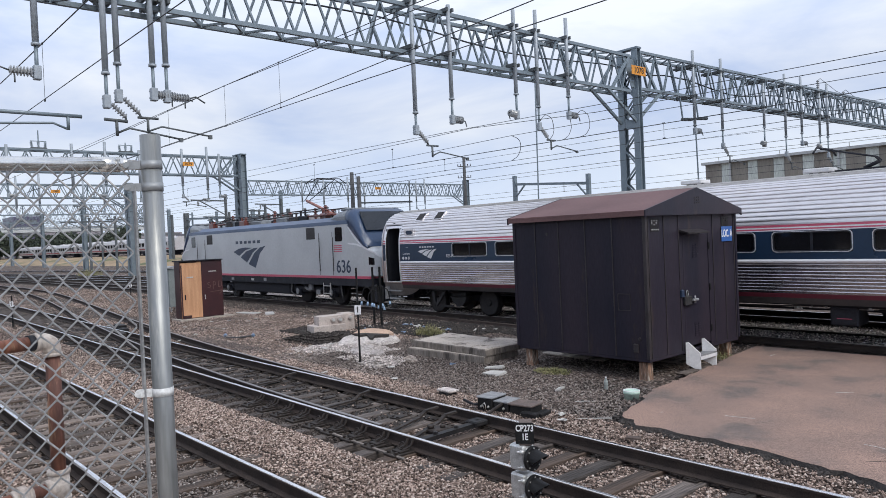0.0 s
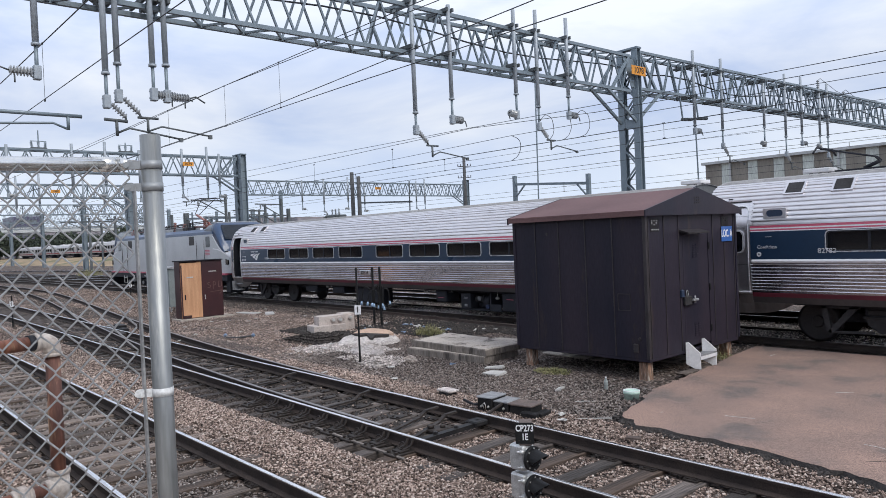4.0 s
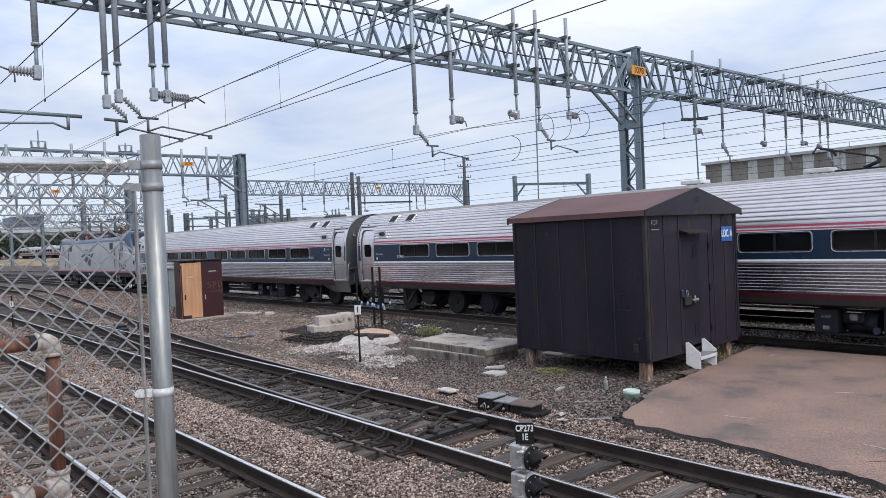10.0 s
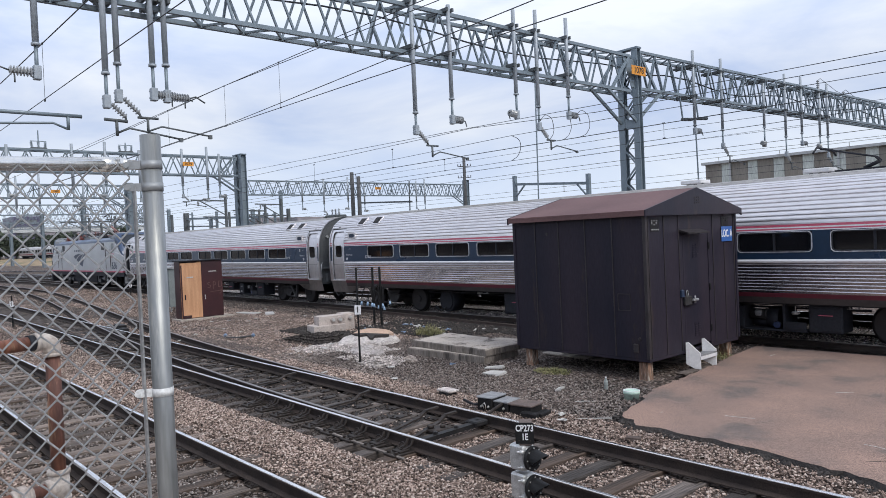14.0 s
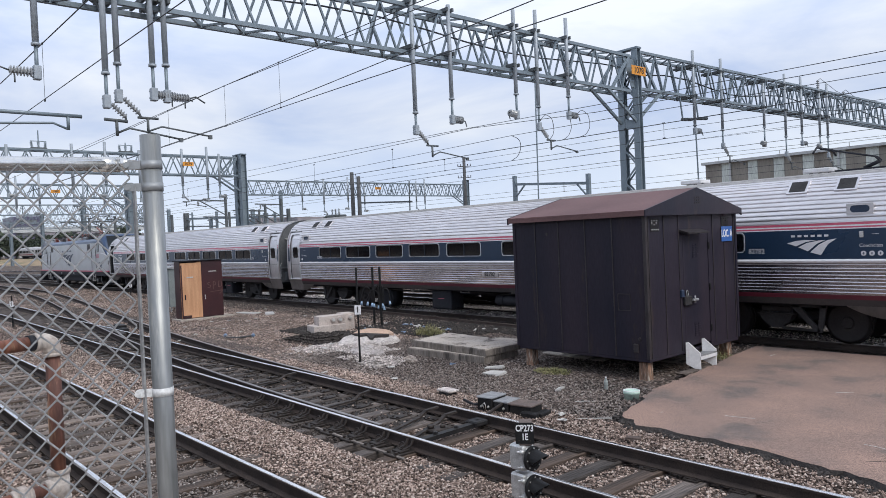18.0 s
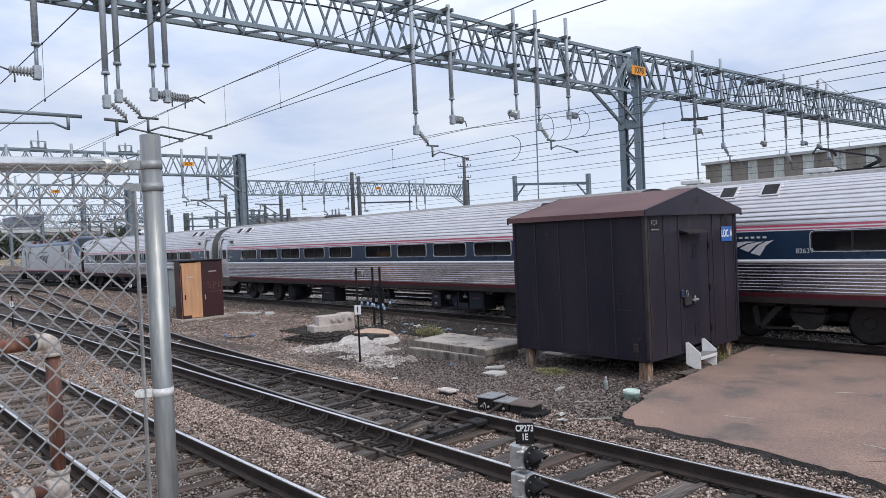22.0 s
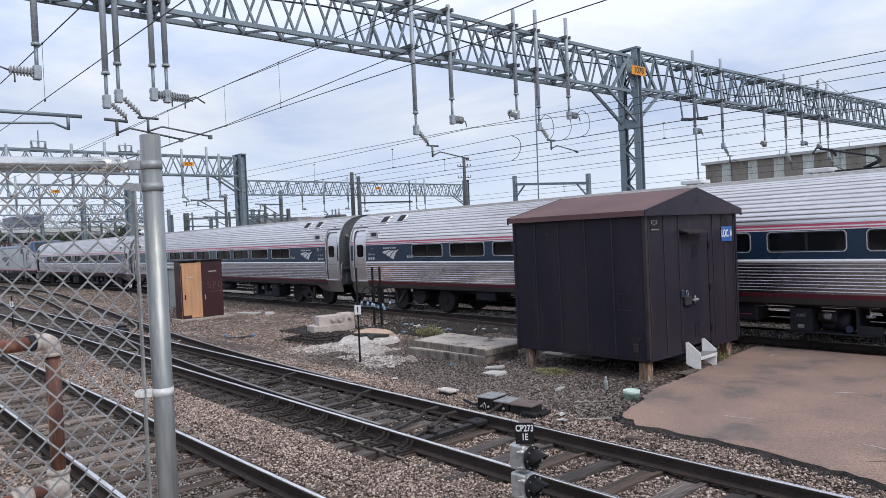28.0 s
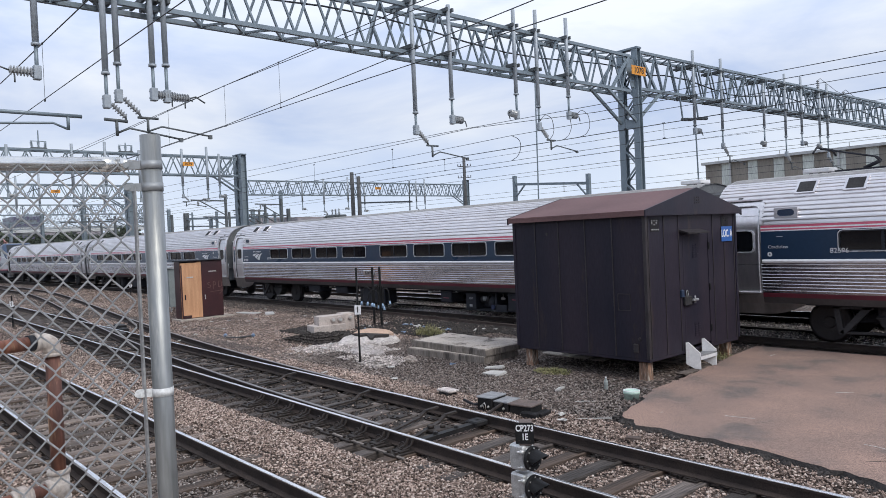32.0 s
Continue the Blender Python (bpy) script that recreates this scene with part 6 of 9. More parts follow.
def insulator(bm, a, b, r, sheds=7, core=0.5):
    prof = [(0.0, r * core)]
    for k in range(sheds):
        prof += [((k + 0.2) / sheds, r * core), ((k + 0.3) / sheds, r), ((k + 0.6) / sheds, r * 0.9), ((k + 0.75) / sheds, r * core)]
    prof.append((1.0, r * core))
    lathe(bm, a, b, prof)


def drop(x, y, ztop, zmid, zbot, style, label="grey steel drop pipe with porcelain insulator hanging from the portal", r=0.072):
    d = thing("drop_pipe", label, "drop pipe", (x, y, 0), 0, "drop pipes on the portals")
    bm = B()
    tube(bm, (0, 0, zmid), (0, 0, ztop), r, 10)
    tube(bm, (0, 0, zmid - 0.03), (0, 0, zmid + 0.03), r * 1.35, 10)
    part("upper_pipe", bm, DROP_PIPE, d, "pale blue-grey upper pipe")
    bm = B()
    tube(bm, (0, 0, zbot), (0, 0, zmid), r * 0.6, 8)
    part("lower_pipe", bm, STRUCT, d)
    bm = B()
    box(bm, -0.085, 0.085, -0.08, 0.08, zbot - 0.02, zbot + 0.30, 0.015)
    for z in (zbot + 0.05, zbot + 0.22):
        tube(bm, (-0.05, -0.095, z), (-0.05, 0.095, z), 0.022, 6)
    part("clamp", bm, DROP_PIPE, d, "cast pipe clamp")
    if x > -30:
        rise = 0.75 * max(0.0, y - 28.3) / 46.7
        for z in (8.95 + rise, 10.42 + rise):
            if z < ztop + 0.3 + rise:
                bm = B()
                bar(bm, (0.12, -0.12, z), (-1.0, -0.12, z), 0.07, 0.12)
                bar(bm, (0.12, 0.12, z), (-1.0, 0.12, z), 0.07, 0.12)
                part("bracket", bm, STRUCT_DARK, d)
    if style in ("left", "right"):
        s = {"left": -1, "right": 1}[style]
        bm = B()
        insulator(bm, (0, s * 0.10, zbot + 0.14), (0, s * 0.56, zbot + 0.14), 0.115)
        part("insulator", bm, PORCELAIN, d, "ribbed grey porcelain insulator")
        bm = B()
        pipe(bm, [(0, s * 0.56, zbot + 0.14), (0, s * 0.74, zbot + 0.2), (0, s * 0.98, zbot + 0.06)], 0.022)
        pipe(bm, [(0, s * 0.45, zbot + 0.03), (0, s * 0.45, zbot - 0.12)], 0.02)
        part("wire_clamp", bm, STRUCT_DARK, d)
    if style == "short":
        bm = B()
        insulator(bm, (0, 0.07, zbot + 0.15), (0.05, 0.42, zbot + 0.14), 0.135, 7, 0.78)
        part("insulator", bm, PORCELAIN, d, "grey porcelain insulator")
        bm = B()
        pipe(bm, [(0.05, 0.40, zbot + 0.14), (0.08, 0.52, zbot + 0.1), (0.1, 0.56, zbot - 0.08)], 0.022)
        part("wire_clamp", bm, STRUCT_DARK, d)
    if style == "shortl":
        bm = B()
        insulator(bm, (0, -0.07, zbot + 0.15), (0.05, -0.44, zbot + 0.17), 0.135, 7, 0.78)
        part("insulator", bm, PORCELAIN, d, "grey porcelain insulator")
        bm = B()
        pipe(bm, [(0.05, -0.42, zbot + 0.17), (0.08, -0.56, zbot + 0.2), (0.1, -0.48, zbot - 0.08)], 0.022)
        part("wire_clamp", bm, STRUCT_DARK, d)
    if style == "out":
        bm = B()
        insulator(bm, (0, 0.10, zbot + 0.10), (0, 0.46, zbot - 0.24), 0.085, 6)
        part("insulator", bm, PORCELAIN, d, "slanting ribbed grey insulator")
        bm = B()
        pipe(bm, [(0, 0.46, zbot - 0.24), (0, 0.50, zbot - 0.34)], 0.03)
        pipe(bm, [(0, 0.42, zbot - 0.34), (0, 0.92, zbot - 0.34)], 0.034)
        pipe(bm, [(0, 0.66, zbot - 0.34), (0, 0.66, zbot - 0.72)], 0.034)
        pipe(bm, [(0, 0.68, zbot - 0.66), (0, 1.0, zbot - 0.53), (0, 2.25, zbot - 0.70)], 0.024)
        box(bm, -0.04, 0.04, 2.2, 2.29, zbot - 0.77, zbot - 0.67)
        part("steady_arm", bm, STRUCT_DARK, d, "bent steel steady arm")
    if style.startswith("steady"):
        bm = B()
        insulator(bm, (0, 0.10, zbot + 0.10), (0, 0.42, zbot - 0.20), 0.085, 6)
        part("insulator", bm, PORCELAIN, d, "slanting ribbed grey insulator")
        bm = B()
        pipe(bm, [(0, 0.42, zbot - 0.20), (0, 0.41, zbot - 0.30)], 0.03)
        pipe(bm, [(0, -0.08, zbot - 0.28), (0, 0.45, zbot - 0.30)], 0.042)
        pipe(bm, [(0, 0.2, zbot - 0.28), (0, 0.2, zbot - 0.66)], 0.04)
        pipe(bm, [(0, 0.22, zbot - 0.58), (0, 0.5, zbot - 0.46), (0, 1.75, zbot - 0.66)], 0.026)
        box(bm, -0.04, 0.04, 1.70, 1.79, zbot - 0.73, zbot - 0.63)
        part("steady_arm", bm, STRUCT_DARK, d, "bent steel steady arm")


DX = P1 + 0.17
drop(DX, 3.99, 10.6, 7.46, 6.68, "left")
drop(DX, 5.45, 10.6, 6.98, 6.16, "steady")
drop(DX, 5.73, 11.6, 7.24, 6.32, "out")
drop(DX, 6.57, 10.8, 7.30, 6.44, "right")
drop(DX, 6.90, 11.6, 7.34, 6.42, "right")
drop(DX, 14.99, 10.6, 6.80, 6.10, "out")
drop(DX, 16.62, 10.6, 7.40, 6.56, "short")
drop(DX, 19.87, 11.0, 7.88, 6.98, "shortl")
drop(DX, 21.1, 11.2, 7.52, 6.62, "out")
drop(DX, 22.94, 11.2, 8.08, 7.2, "short")
for y, zt, zm, zb, st in ((32.66, 11.25, 7.6, 7.2, "short"), (35.4, 11.2, 7.55, 6.6, "out"), (40.15, 10.5, 8.0, 6.95, "shortl"), (42.9, 11.3, 7.65, 6.5, "out"), (45.15, 11.4, 8.0, 7.25, "short"), (47.85, 10.9, 8.0, 7.2, "shortl"), (49.1, 11.4, 8.0, 6.7, "out")):
    drop(DX, y, zt, zm, zb, st)
for xx, ys in ((-55.0, (10.0, 14.0, 16.2, 18.6, 21.8, 23.8, 24.8)), (-79.0, (12.0, 15.0, 17.0, 21.0, 23.0)), (-75.0, (44.0, 47.0, 50.5, 53.0, 61.5, 63.0))):
    for k, y in enumerate(ys):
        drop(xx, y, 10.15 + 0.25 * (k % 3), 7.6 - 0.3 * (k % 2), 6.6 - 0.3 * (k % 2), ("short", "steady", "shortl")[k % 3], r=0.10)


# ---------------------------------------------------------------- overhead wires
def wires():
    runs = [(4.17, 7.55, "messenger_wire"), (5.70, 7.59, "messenger_wire"), (12.18, 8.885, "messenger_wire"), (12.18, 7.35, "contact_wire"),
            (17.72, 6.53, "messenger_wire"), (17.72, 6.32, "messenger_wire"), (17.72, 5.585, "contact_wire"), (17.66, 5.57, "contact_wire"), (19.6, 6.40, "messenger_wire"), (21.4, 5.66, "contact_wire"),
            (25.0, 5.51, "contact_wire"), (30.0, 7.23, "messenger_wire"), (33.0, 5.32, "contact_wire"), (34.0, 7.07, "messenger_wire"), (34.0, 6.27, "messenger_wire"), (34.0, 5.1, "contact_wire"), (40.3, 7.9, "messenger_wire")]
    lifts = {4: (0.40, 0.18, 0.0), 5: (0.10, 0.07, 0.19), 8: (-0.10, -0.25, -0.06)}
    drops = {0: (-1.3, (-18.35,)), 3: (1.53, (-32, -26.2, -21.9)), 6: (0.74, (-52, -44, -36, -29, -23, -12)), 9: (0.5, (-50, -40, -31, -24, -13))}
    for k, (y, z, kind) in enumerate(runs):
        r = 0.013 if y < 13 else 0.009
        w = thing("overhead_wire", "thin dark overhead wire along the track", "wire", group="overhead wires")
        bm = B()
        low = 0.27 if kind == "messenger_wire" and y > 13 else 0.05
        far, mid, near = lifts.get(k, (0.0, 0.0, 0.0))
        pipe(bm, [(-230, y, z + far), (-128, y, z + far), (-55, y, z + far), (-45, y, z + 0.5 * (far + mid)), (-36, y, z + mid), (-27, y, z + 0.62 * mid + 0.38 * near), (-18.3, y, z + near)] + [(x, y, z - 4 * low * (x + 18.3) / 55 * (1 - (x + 18.3) / 55)) for x in (-13, -8, -3, 3, 9, 16, 25, 36)], r, 5)
        part(kind, bm, WIRE, w)
        if k in drops:
            up, xs = drops[k]
            for x in xs:
                bm = B()
                tube(bm, (x, y, z), (x, y, z + up), 0.006, 4)
                for zz in (z, z + up):
                    box(bm, x - 0.045, x + 0.045, y - 0.012, y + 0.012, zz - 0.022, zz + 0.022)
                part("dropper", bm, WIRE, w)
    for pts in ([(-60, 12.3, 8.7), (-26.0, 12.18, 8.885), (-14.9, 13.4, 9.3), (8, 15.9, 10.15)], [(-60, 12.18, 7.38), (-26.2, 12.18, 7.38), (-9.96, 11.6, 7.6), (8, 10.95, 7.85)]):
        bm = B()
        pipe(bm, pts, 0.013, 5)
        solid("cross_wire", bm, WIRE, "thin dark wire running across the tracks", "wire", "overhead wires")
    # looped jumper cables beside the drop pipes
    for pts in ([(21.1, 6.95), (21.41, 7.22), (21.70, 7.18), (21.85, 7.05), (21.92, 6.67), (21.78, 6.42), (21.55, 6.25)],
                [(22.94, 7.25), (22.99, 7.05), (23.01, 6.86), (22.92, 6.66), (22.75, 6.48), (22.52, 6.36), (22.2, 6.28)],
                [(23.3, 7.35), (23.69, 7.59), (23.98, 7.52), (24.16, 7.38), (24.22, 7.0), (24.10, 6.80), (23.91, 6.63), (23.5, 6.50)],
                [(19.55, 6.30), (19.78, 6.25), (19.94, 6.12), (19.96, 5.9), (19.90, 5.74), (19.75, 5.56), (19.45, 5.40)]):
        bm = B()
        pipe(bm, smooth_line([(-18.1, y, z) for y, z in pts]), 0.012, 5)
        solid("jumper_cable", bm, WIRE, "thin looped jumper cable between overhead wires", "cable", "jumper cables")
    # feeder cable laid along the portal
    bm = B()
    pipe(bm, [(-18.7, -4 + 2.0 * k, 9.75 + 0.18 * math.sin(k * 0.9)) for k in range(17)], 0.03, 6)
    solid("feeder_cable", bm, WIRE, "black feeder cable sagging through the portal lattice", "cable")
    bm = B()
    pipe(bm, [(-18.75, 29 + 2.1 * k, 9.75 + 0.016 * (2.1 * k) + 0.22 * math.sin(k * 1.1)) for k in range(20)], 0.035, 6)
    solid("feeder_cable", bm, WIRE, "black feeder cable sagging through the portal lattice", "cable")
    for y, z in ((31.85, 7.85), (33.3, 8.0)):
        t = thing("strain_insulator", "dark strain insulator on a hanger below the portal", "insulator", (-18.3, y, z), 0, "strain insulators")
        bm = B()
        insulator(bm, (0, -0.1, 0), (0, 0.9, 0.08), 0.085, 7, 0.3)
        part("string", bm, STRUCT_DARK, t)
        bm = B()
        bar(bm, (0, 0, 0), (0, -0.25, 1.25), 0.06, 0.06)
        part("hanger", bm, STRUCT, t)
    for y, z in ((49.0, 11.5), (53.3, 11.2)):
        t = thing("surge_arrester", "small grey surge arrester on the portal top", "arrester", (-18.6, y, z - 0.55), 0, "surge arresters")
        bm = B()
        insulator(bm, (0, 0, 0), (0, 0, 0.75), 0.11, 6)
        part("stack", bm, PORCELAIN, t)
        bm = B()
        pipe(bm, [(0, 0, 0.72), (0, 0.4, 0.9), (0, 1.4, 0.7), (0, 3.0, 0.35), (0, 5.0, 0.2)], 0.016, 5)
        part("lead", bm, WIRE, t)
    # contact rods hung low on the near side
    bm = B()
    pipe(bm, [(-18.3, 2.6, 5.93), (-18.3, 4.92, 5.93)], 0.045, 8)
    pipe(bm, [(-18.3, 4.62, 5.95), (-18.3, 4.62, 5.6)], 0.04, 6)
    pipe(bm, [(-18.3, 2.6, 5.62), (-18.3, 4.3, 5.74), (-18.3, 4.6, 5.62)], 0.03, 6)
    solid("steady_arm_rod", bm, STRUCT, "pinkish grey steady arm rod over the near track", "steady arm")


wires()


# ---------------------------------------------------------------- yard poles and frames
def frames():
    for x, y, top, r in ((-57.5, 40.0, 8.9, 0.22), (-58.6, 40.0, 9.4, 0.22)):
        bm = B()
        tube(bm, (x, y, -0.3), (x, y, top), r, 8, r * 0.85)
        solid("timber_pole", bm, POLE_WOOD, "dark tarred timber pole in the yard", "pole", "yard poles")
    t = thing("timber_pole", "dark timber pole with crossarms and insulators", "pole", (-42.5, 40.0, 0), 0, "yard poles")
    bm = B()
    tube(bm, (0, 0, -0.3), (0, 0, 9.1), 0.15, 8, 0.12)
    part("pole", bm, POLE_WOOD, t)
    for z in (8.33, 7.42):
        bm = B()
        bar(bm, (-0.38, -0.34, z), (0.38, 0.34, z), 0.05, 0.05)
        for k in (-1.0, -0.55, 0.55, 1.0):
            tube(bm, (0.38 * k, 0.34 * k, z), (0.38 * k, 0.34 * k, z + 0.19), 0.032, 6)
        part("crossarm", bm, POLE_WOOD, t)
    bm = B()
    tube(bm, (-34.8, 40.0, -0.3), (-34.6, 40.0, 13.6), 0.05, 6)
    solid("mast", bm, STRUCT, "slim pale steel mast in the yard", "mast")
    bm = B()
    tube(bm, (-22.0, 40.0, -0.3), (-22.2, 40.0, 10.0), 0.045, 6)
    solid("mast", bm, STRUCT, "slim pale steel mast in the yard", "mast")
    a = thing("yard_crossarm", "thin steel crossarm between yard poles", "crossarm")
    bm = B()
    bar(bm, (-64.6, 45.0, 6.78), (-55.6, 45.0, 6.34), 0.16, 0.16)
    part("arm", bm, STRUCT_DARK, a)
    bm = B()
    bar(bm, (-55.9, 45.0, 8.4), (-56.1, 45.0, -0.3), 0.09, 0.09)
    part("post", bm, STRUCT_DARK, a)
    bm = B()
    bar(bm, (-64.6, 45.0, 8.0), (-64.6, 45.0, -0.3), 0.12, 0.12)
    part("post", bm, STRUCT_DARK, a)
    # switch gear on top of the portal down the line
    for y in (12.03, 17.78):
        w = thing("isolator_switch", "grey isolator switch with three insulators on the portal", "switch gear", (-55.4, y, 9.96), 0, "isolator switches")
        bm = B()
        box(bm, -0.2, 0.2, -0.5, 0.5, 0.0, 0.12, 0.02)
        part("base", bm, STRUCT_DARK, w)
        for dy in (-0.4, 0.0, 0.4):
            bm = B()
            insulator(bm, (0, dy, 0.12), (0, dy * 1.1, 0.52), 0.10, 5)
            part("insulator", bm, STRUCT, w)
        bm = B()
        tube(bm, (0, 0, 0.5), (0, 0, 1.3 if y < 15 else 0.75), 0.045, 6)
        bar(bm, (0, -0.5, 0.56), (0, 0.5, 0.56), 0.05, 0.05)
        part("blade", bm, STRUCT, w)
    g = thing("yard_gantry", "small dark steel gantry over yard tracks", "gantry")
    for x in (-55.5, -45.3):
        bm = B()
        box(bm, x - 0.19, x + 0.19, 59.81, 60.19, -0.3, 9.2 if x < -50 else 8.5)
        part("post", bm, STRUCT, g)
    bm = B()
    bar(bm, (-55.5, 60, 8.25), (-45.3, 60, 7.55), 0.30, 0.26)
    part("beam", bm, STRUCT, g)
    for x in (-52.0, -48.5):
        bm = B()
        z = 8.25 - 0.0686 * (x + 55.5)
        tube(bm, (x, 60, z), (x, 60, z - 0.9), 0.03, 5)
        part("hanger", bm, STRUCT_DARK, g)
    for x, s in ((-55.5, 1), (-45.3, -1)):
        bm = B()
        bar(bm, (x, 60, 6.7 if s > 0 else 6.0), (x + s * 1.5, 60, 8.1 if s > 0 else 7.6), 0.14, 0.14)
        part("knee_brace", bm, STRUCT, g)
    for x, y, h, w in ((-72, 33, 8.2, .22), (-70, 36.5, 7.0, .2), (-82, 45, 8.4, .25), (-66, 37, 6.3, .3), (-90, 46, 7.5, .22), (-95, 44, 7.5, .25), (-110, 36, 8.0, .3), (-118, 32, 8.0, .3), (-99, 30, 7.3, .25), (-140, 40, 8.0, .3), (-150, 52, 9, .3), (-133, 47, 9, .3)):
        m = thing("catenary_mast", "grey steel catenary mast with a bracket arm in the yard", "mast", (x, y, 0), 0, "yard masts")
        bm = B()
        box(bm, -w / 2, w / 2, -w / 2, w / 2, -0.3, h)
        part("post", bm, STRUCT_DARK, m)
        bm = B()
        bar(bm, (0, 0, h - 0.7), (1.2, -4.2, h - 0.7), 0.12, 0.14)
        bar(bm, (0, 0, h - 2.2), (0.9, -3.2, h - 0.75), 0.09, 0.09)
        part("bracket_arm", bm, STRUCT_DARK, m)
        bm = B()
        insulator(bm, (1.0, -3.4, h - 0.8), (1.0, -3.4, h - 1.3), 0.12, 5)
        part("insulator", bm, PORCELAIN, m)

    # low frame and posts of the far yard
    f = thing("low_gantry", "low steel gantry of posts and a beam in the far yard", "gantry")
    for x, top, w in ((-130.4, 9.1, 0.8), (-117.2, 8.7, 0.35), (-103.9, 8.3, 0.5), (-99.7, 7.5, 0.6)):
        bm = B()
        box(bm, x - w / 2, x + w / 2, 52 - w / 2, 52 + w / 2, -0.3, top)
        part("post", bm, STRUCT_DARK if w > 0.7 else STRUCT, f)
    bm = B()
    bar(bm, (-130.4, 52, 8.05), (-99.7, 52, 6.95), 0.3, 0.34)
    part("beam", bm, STRUCT, f)
    bm = B()
    bar(bm, (-130.4, 52, 6.7), (-117.2, 52, 6.2), 0.16, 0.2)
    part("beam", bm, STRUCT_DARK, f)
    for x, d in ((-130.4, 2.0), (-103.9, -2.2), (-103.9, 2.2)):
        bm = B()
        z = 8.05 - 0.0358 * (x + d + 130.4)
        bar(bm, (x, 52, z - 1.8), (x + d, 52, z), 0.15, 0.15)
        part("knee_brace", bm, STRUCT, f)
    for x, top, w, m in ((-138.9, 10.3, 0.55, STRUCT), (-137.4, 9.2, 0.4, STRUCT_DARK), (-127.6, 9.1, 0.25, STRUCT), (-119.6, 7.6, 0.5, STRUCT), (-96.8, 7.45, 0.3, STRUCT), (-94.8, 10.5, 0.42, STRUCT)):
        bm = B()
        box(bm, x - w / 2, x + w / 2, 52 - w / 2, 52 + w / 2, -0.3, top)
        bar(bm, (x, 52, top - 0.5), (x + 1.4, 50.8, top - 0.35), 0.1, 0.12)
        solid("yard_post", bm, m, "plain grey steel post in the far yard", "post", "far yard posts")
    bm = B()
    box(bm, -116.5, -109.4, 56, 62, -0.3, 7.2)
    tagged(part("substation_building", bm, FARWALL), "low pale blue-grey substation building", "building", "yard buildings")
    bm = B()
    box(bm, -98.0, -92.0, 53, 58, -0.3, 6.5)
    tagged(part("substation_building", bm, FARWALL), "low pale blue-grey substation building", "building", "yard buildings")
    t = thing("transformer", "grey transformer with bushings in the far yard", "transformer", (-80.3, 52.0, -0.3))
    bm = B()
    box(bm, -1.3, 1.3, -0.9, 0.9, 0, 6.5, 0.1)
    for k in range(6):
        box(bm, -1.2 + 0.44 * k, -1.05 + 0.44 * k, -1.15, -0.9, 3.0, 6.3)
    part("tank", bm, STRUCT_DARK, t)
    for k in range(3):
        bm = B()
        insulator(bm, (-0.8 + 0.8 * k, 0, 6.5), (-0.8 + 0.8 * k, 0, 7.3), 0.14, 4)
        part("bushing", bm, PORCELAIN, t)


frames()


# ---------------------------------------------------------------- warehouse, parked train, distance
def warehouse():
    w = thing("warehouse", "long warehouse with alternating taupe and pale wall panels", "building")
    y, x0, z1 = 80.0, -43.4, 9.9
    rng = random.Random(6)
    bm = B()
    box(bm, x0, 60, y + 0.3, y + 40, -0.3, z1 - 0.1)
    part("wall", bm, TAN_PANEL, w)
    x, k = x0, 0
    while x < 10:
        wd = (1.9, 1.15)[k % 2] * rng.uniform(0.94, 1.08)
        bm = B()
        box(bm, x + 0.02, x + wd - 0.02, y + 0.2, y + 0.3, -0.3, z1 - 0.1)
        for i in range(1, 4):
            a = x + wd * i / 4
            box(bm, a - 0.03, a + 0.03, y + 0.17, y + 0.2, -0.3, z1 - 0.1)
        part("wall_panel", bm, PALE_PANEL if k % 2 else TAN_PANEL, w)
        x += wd
        k += 1
    for xx in (-40.3, -28.6, -17):
        bm = B()
        box(bm, xx - 0.1, xx + 0.1, y - 0.02, y + 0.17, -0.3, z1 - 0.3)
        part("downpipe", bm, FLASHING, w)
    bm = B()
    box(bm, x0 - 0.3, 60, y - 0.25, y + 40, z1 - 0.1, z1 + 0.18)
    part("roof_edge", bm, FLASHING, w)
    bm = B()
    prism(bm, [(y - 0.2, z1 + 0.19), (y + 20, z1 + 1.6), (y + 40, z1 + 0.19)], "x", x0 - 0.3, 60)
    part("roof", bm, FLASHING, w)
    bm = B()
    bar(bm, (x0 - 0.3, y - 0.4, z1 + 0.6), (60, y - 0.4, z1 + 0.6), 0.05, 0.05)
    for k in range(14):
        bar(bm, (x0 + 2 + 7 * k, y - 0.3, z1 + 0.1), (x0 + 2 + 7 * k, y - 0.4, z1 + 0.62), 0.05, 0.05)
    part("eaves_rail", bm, FLASHING, w)


warehouse()


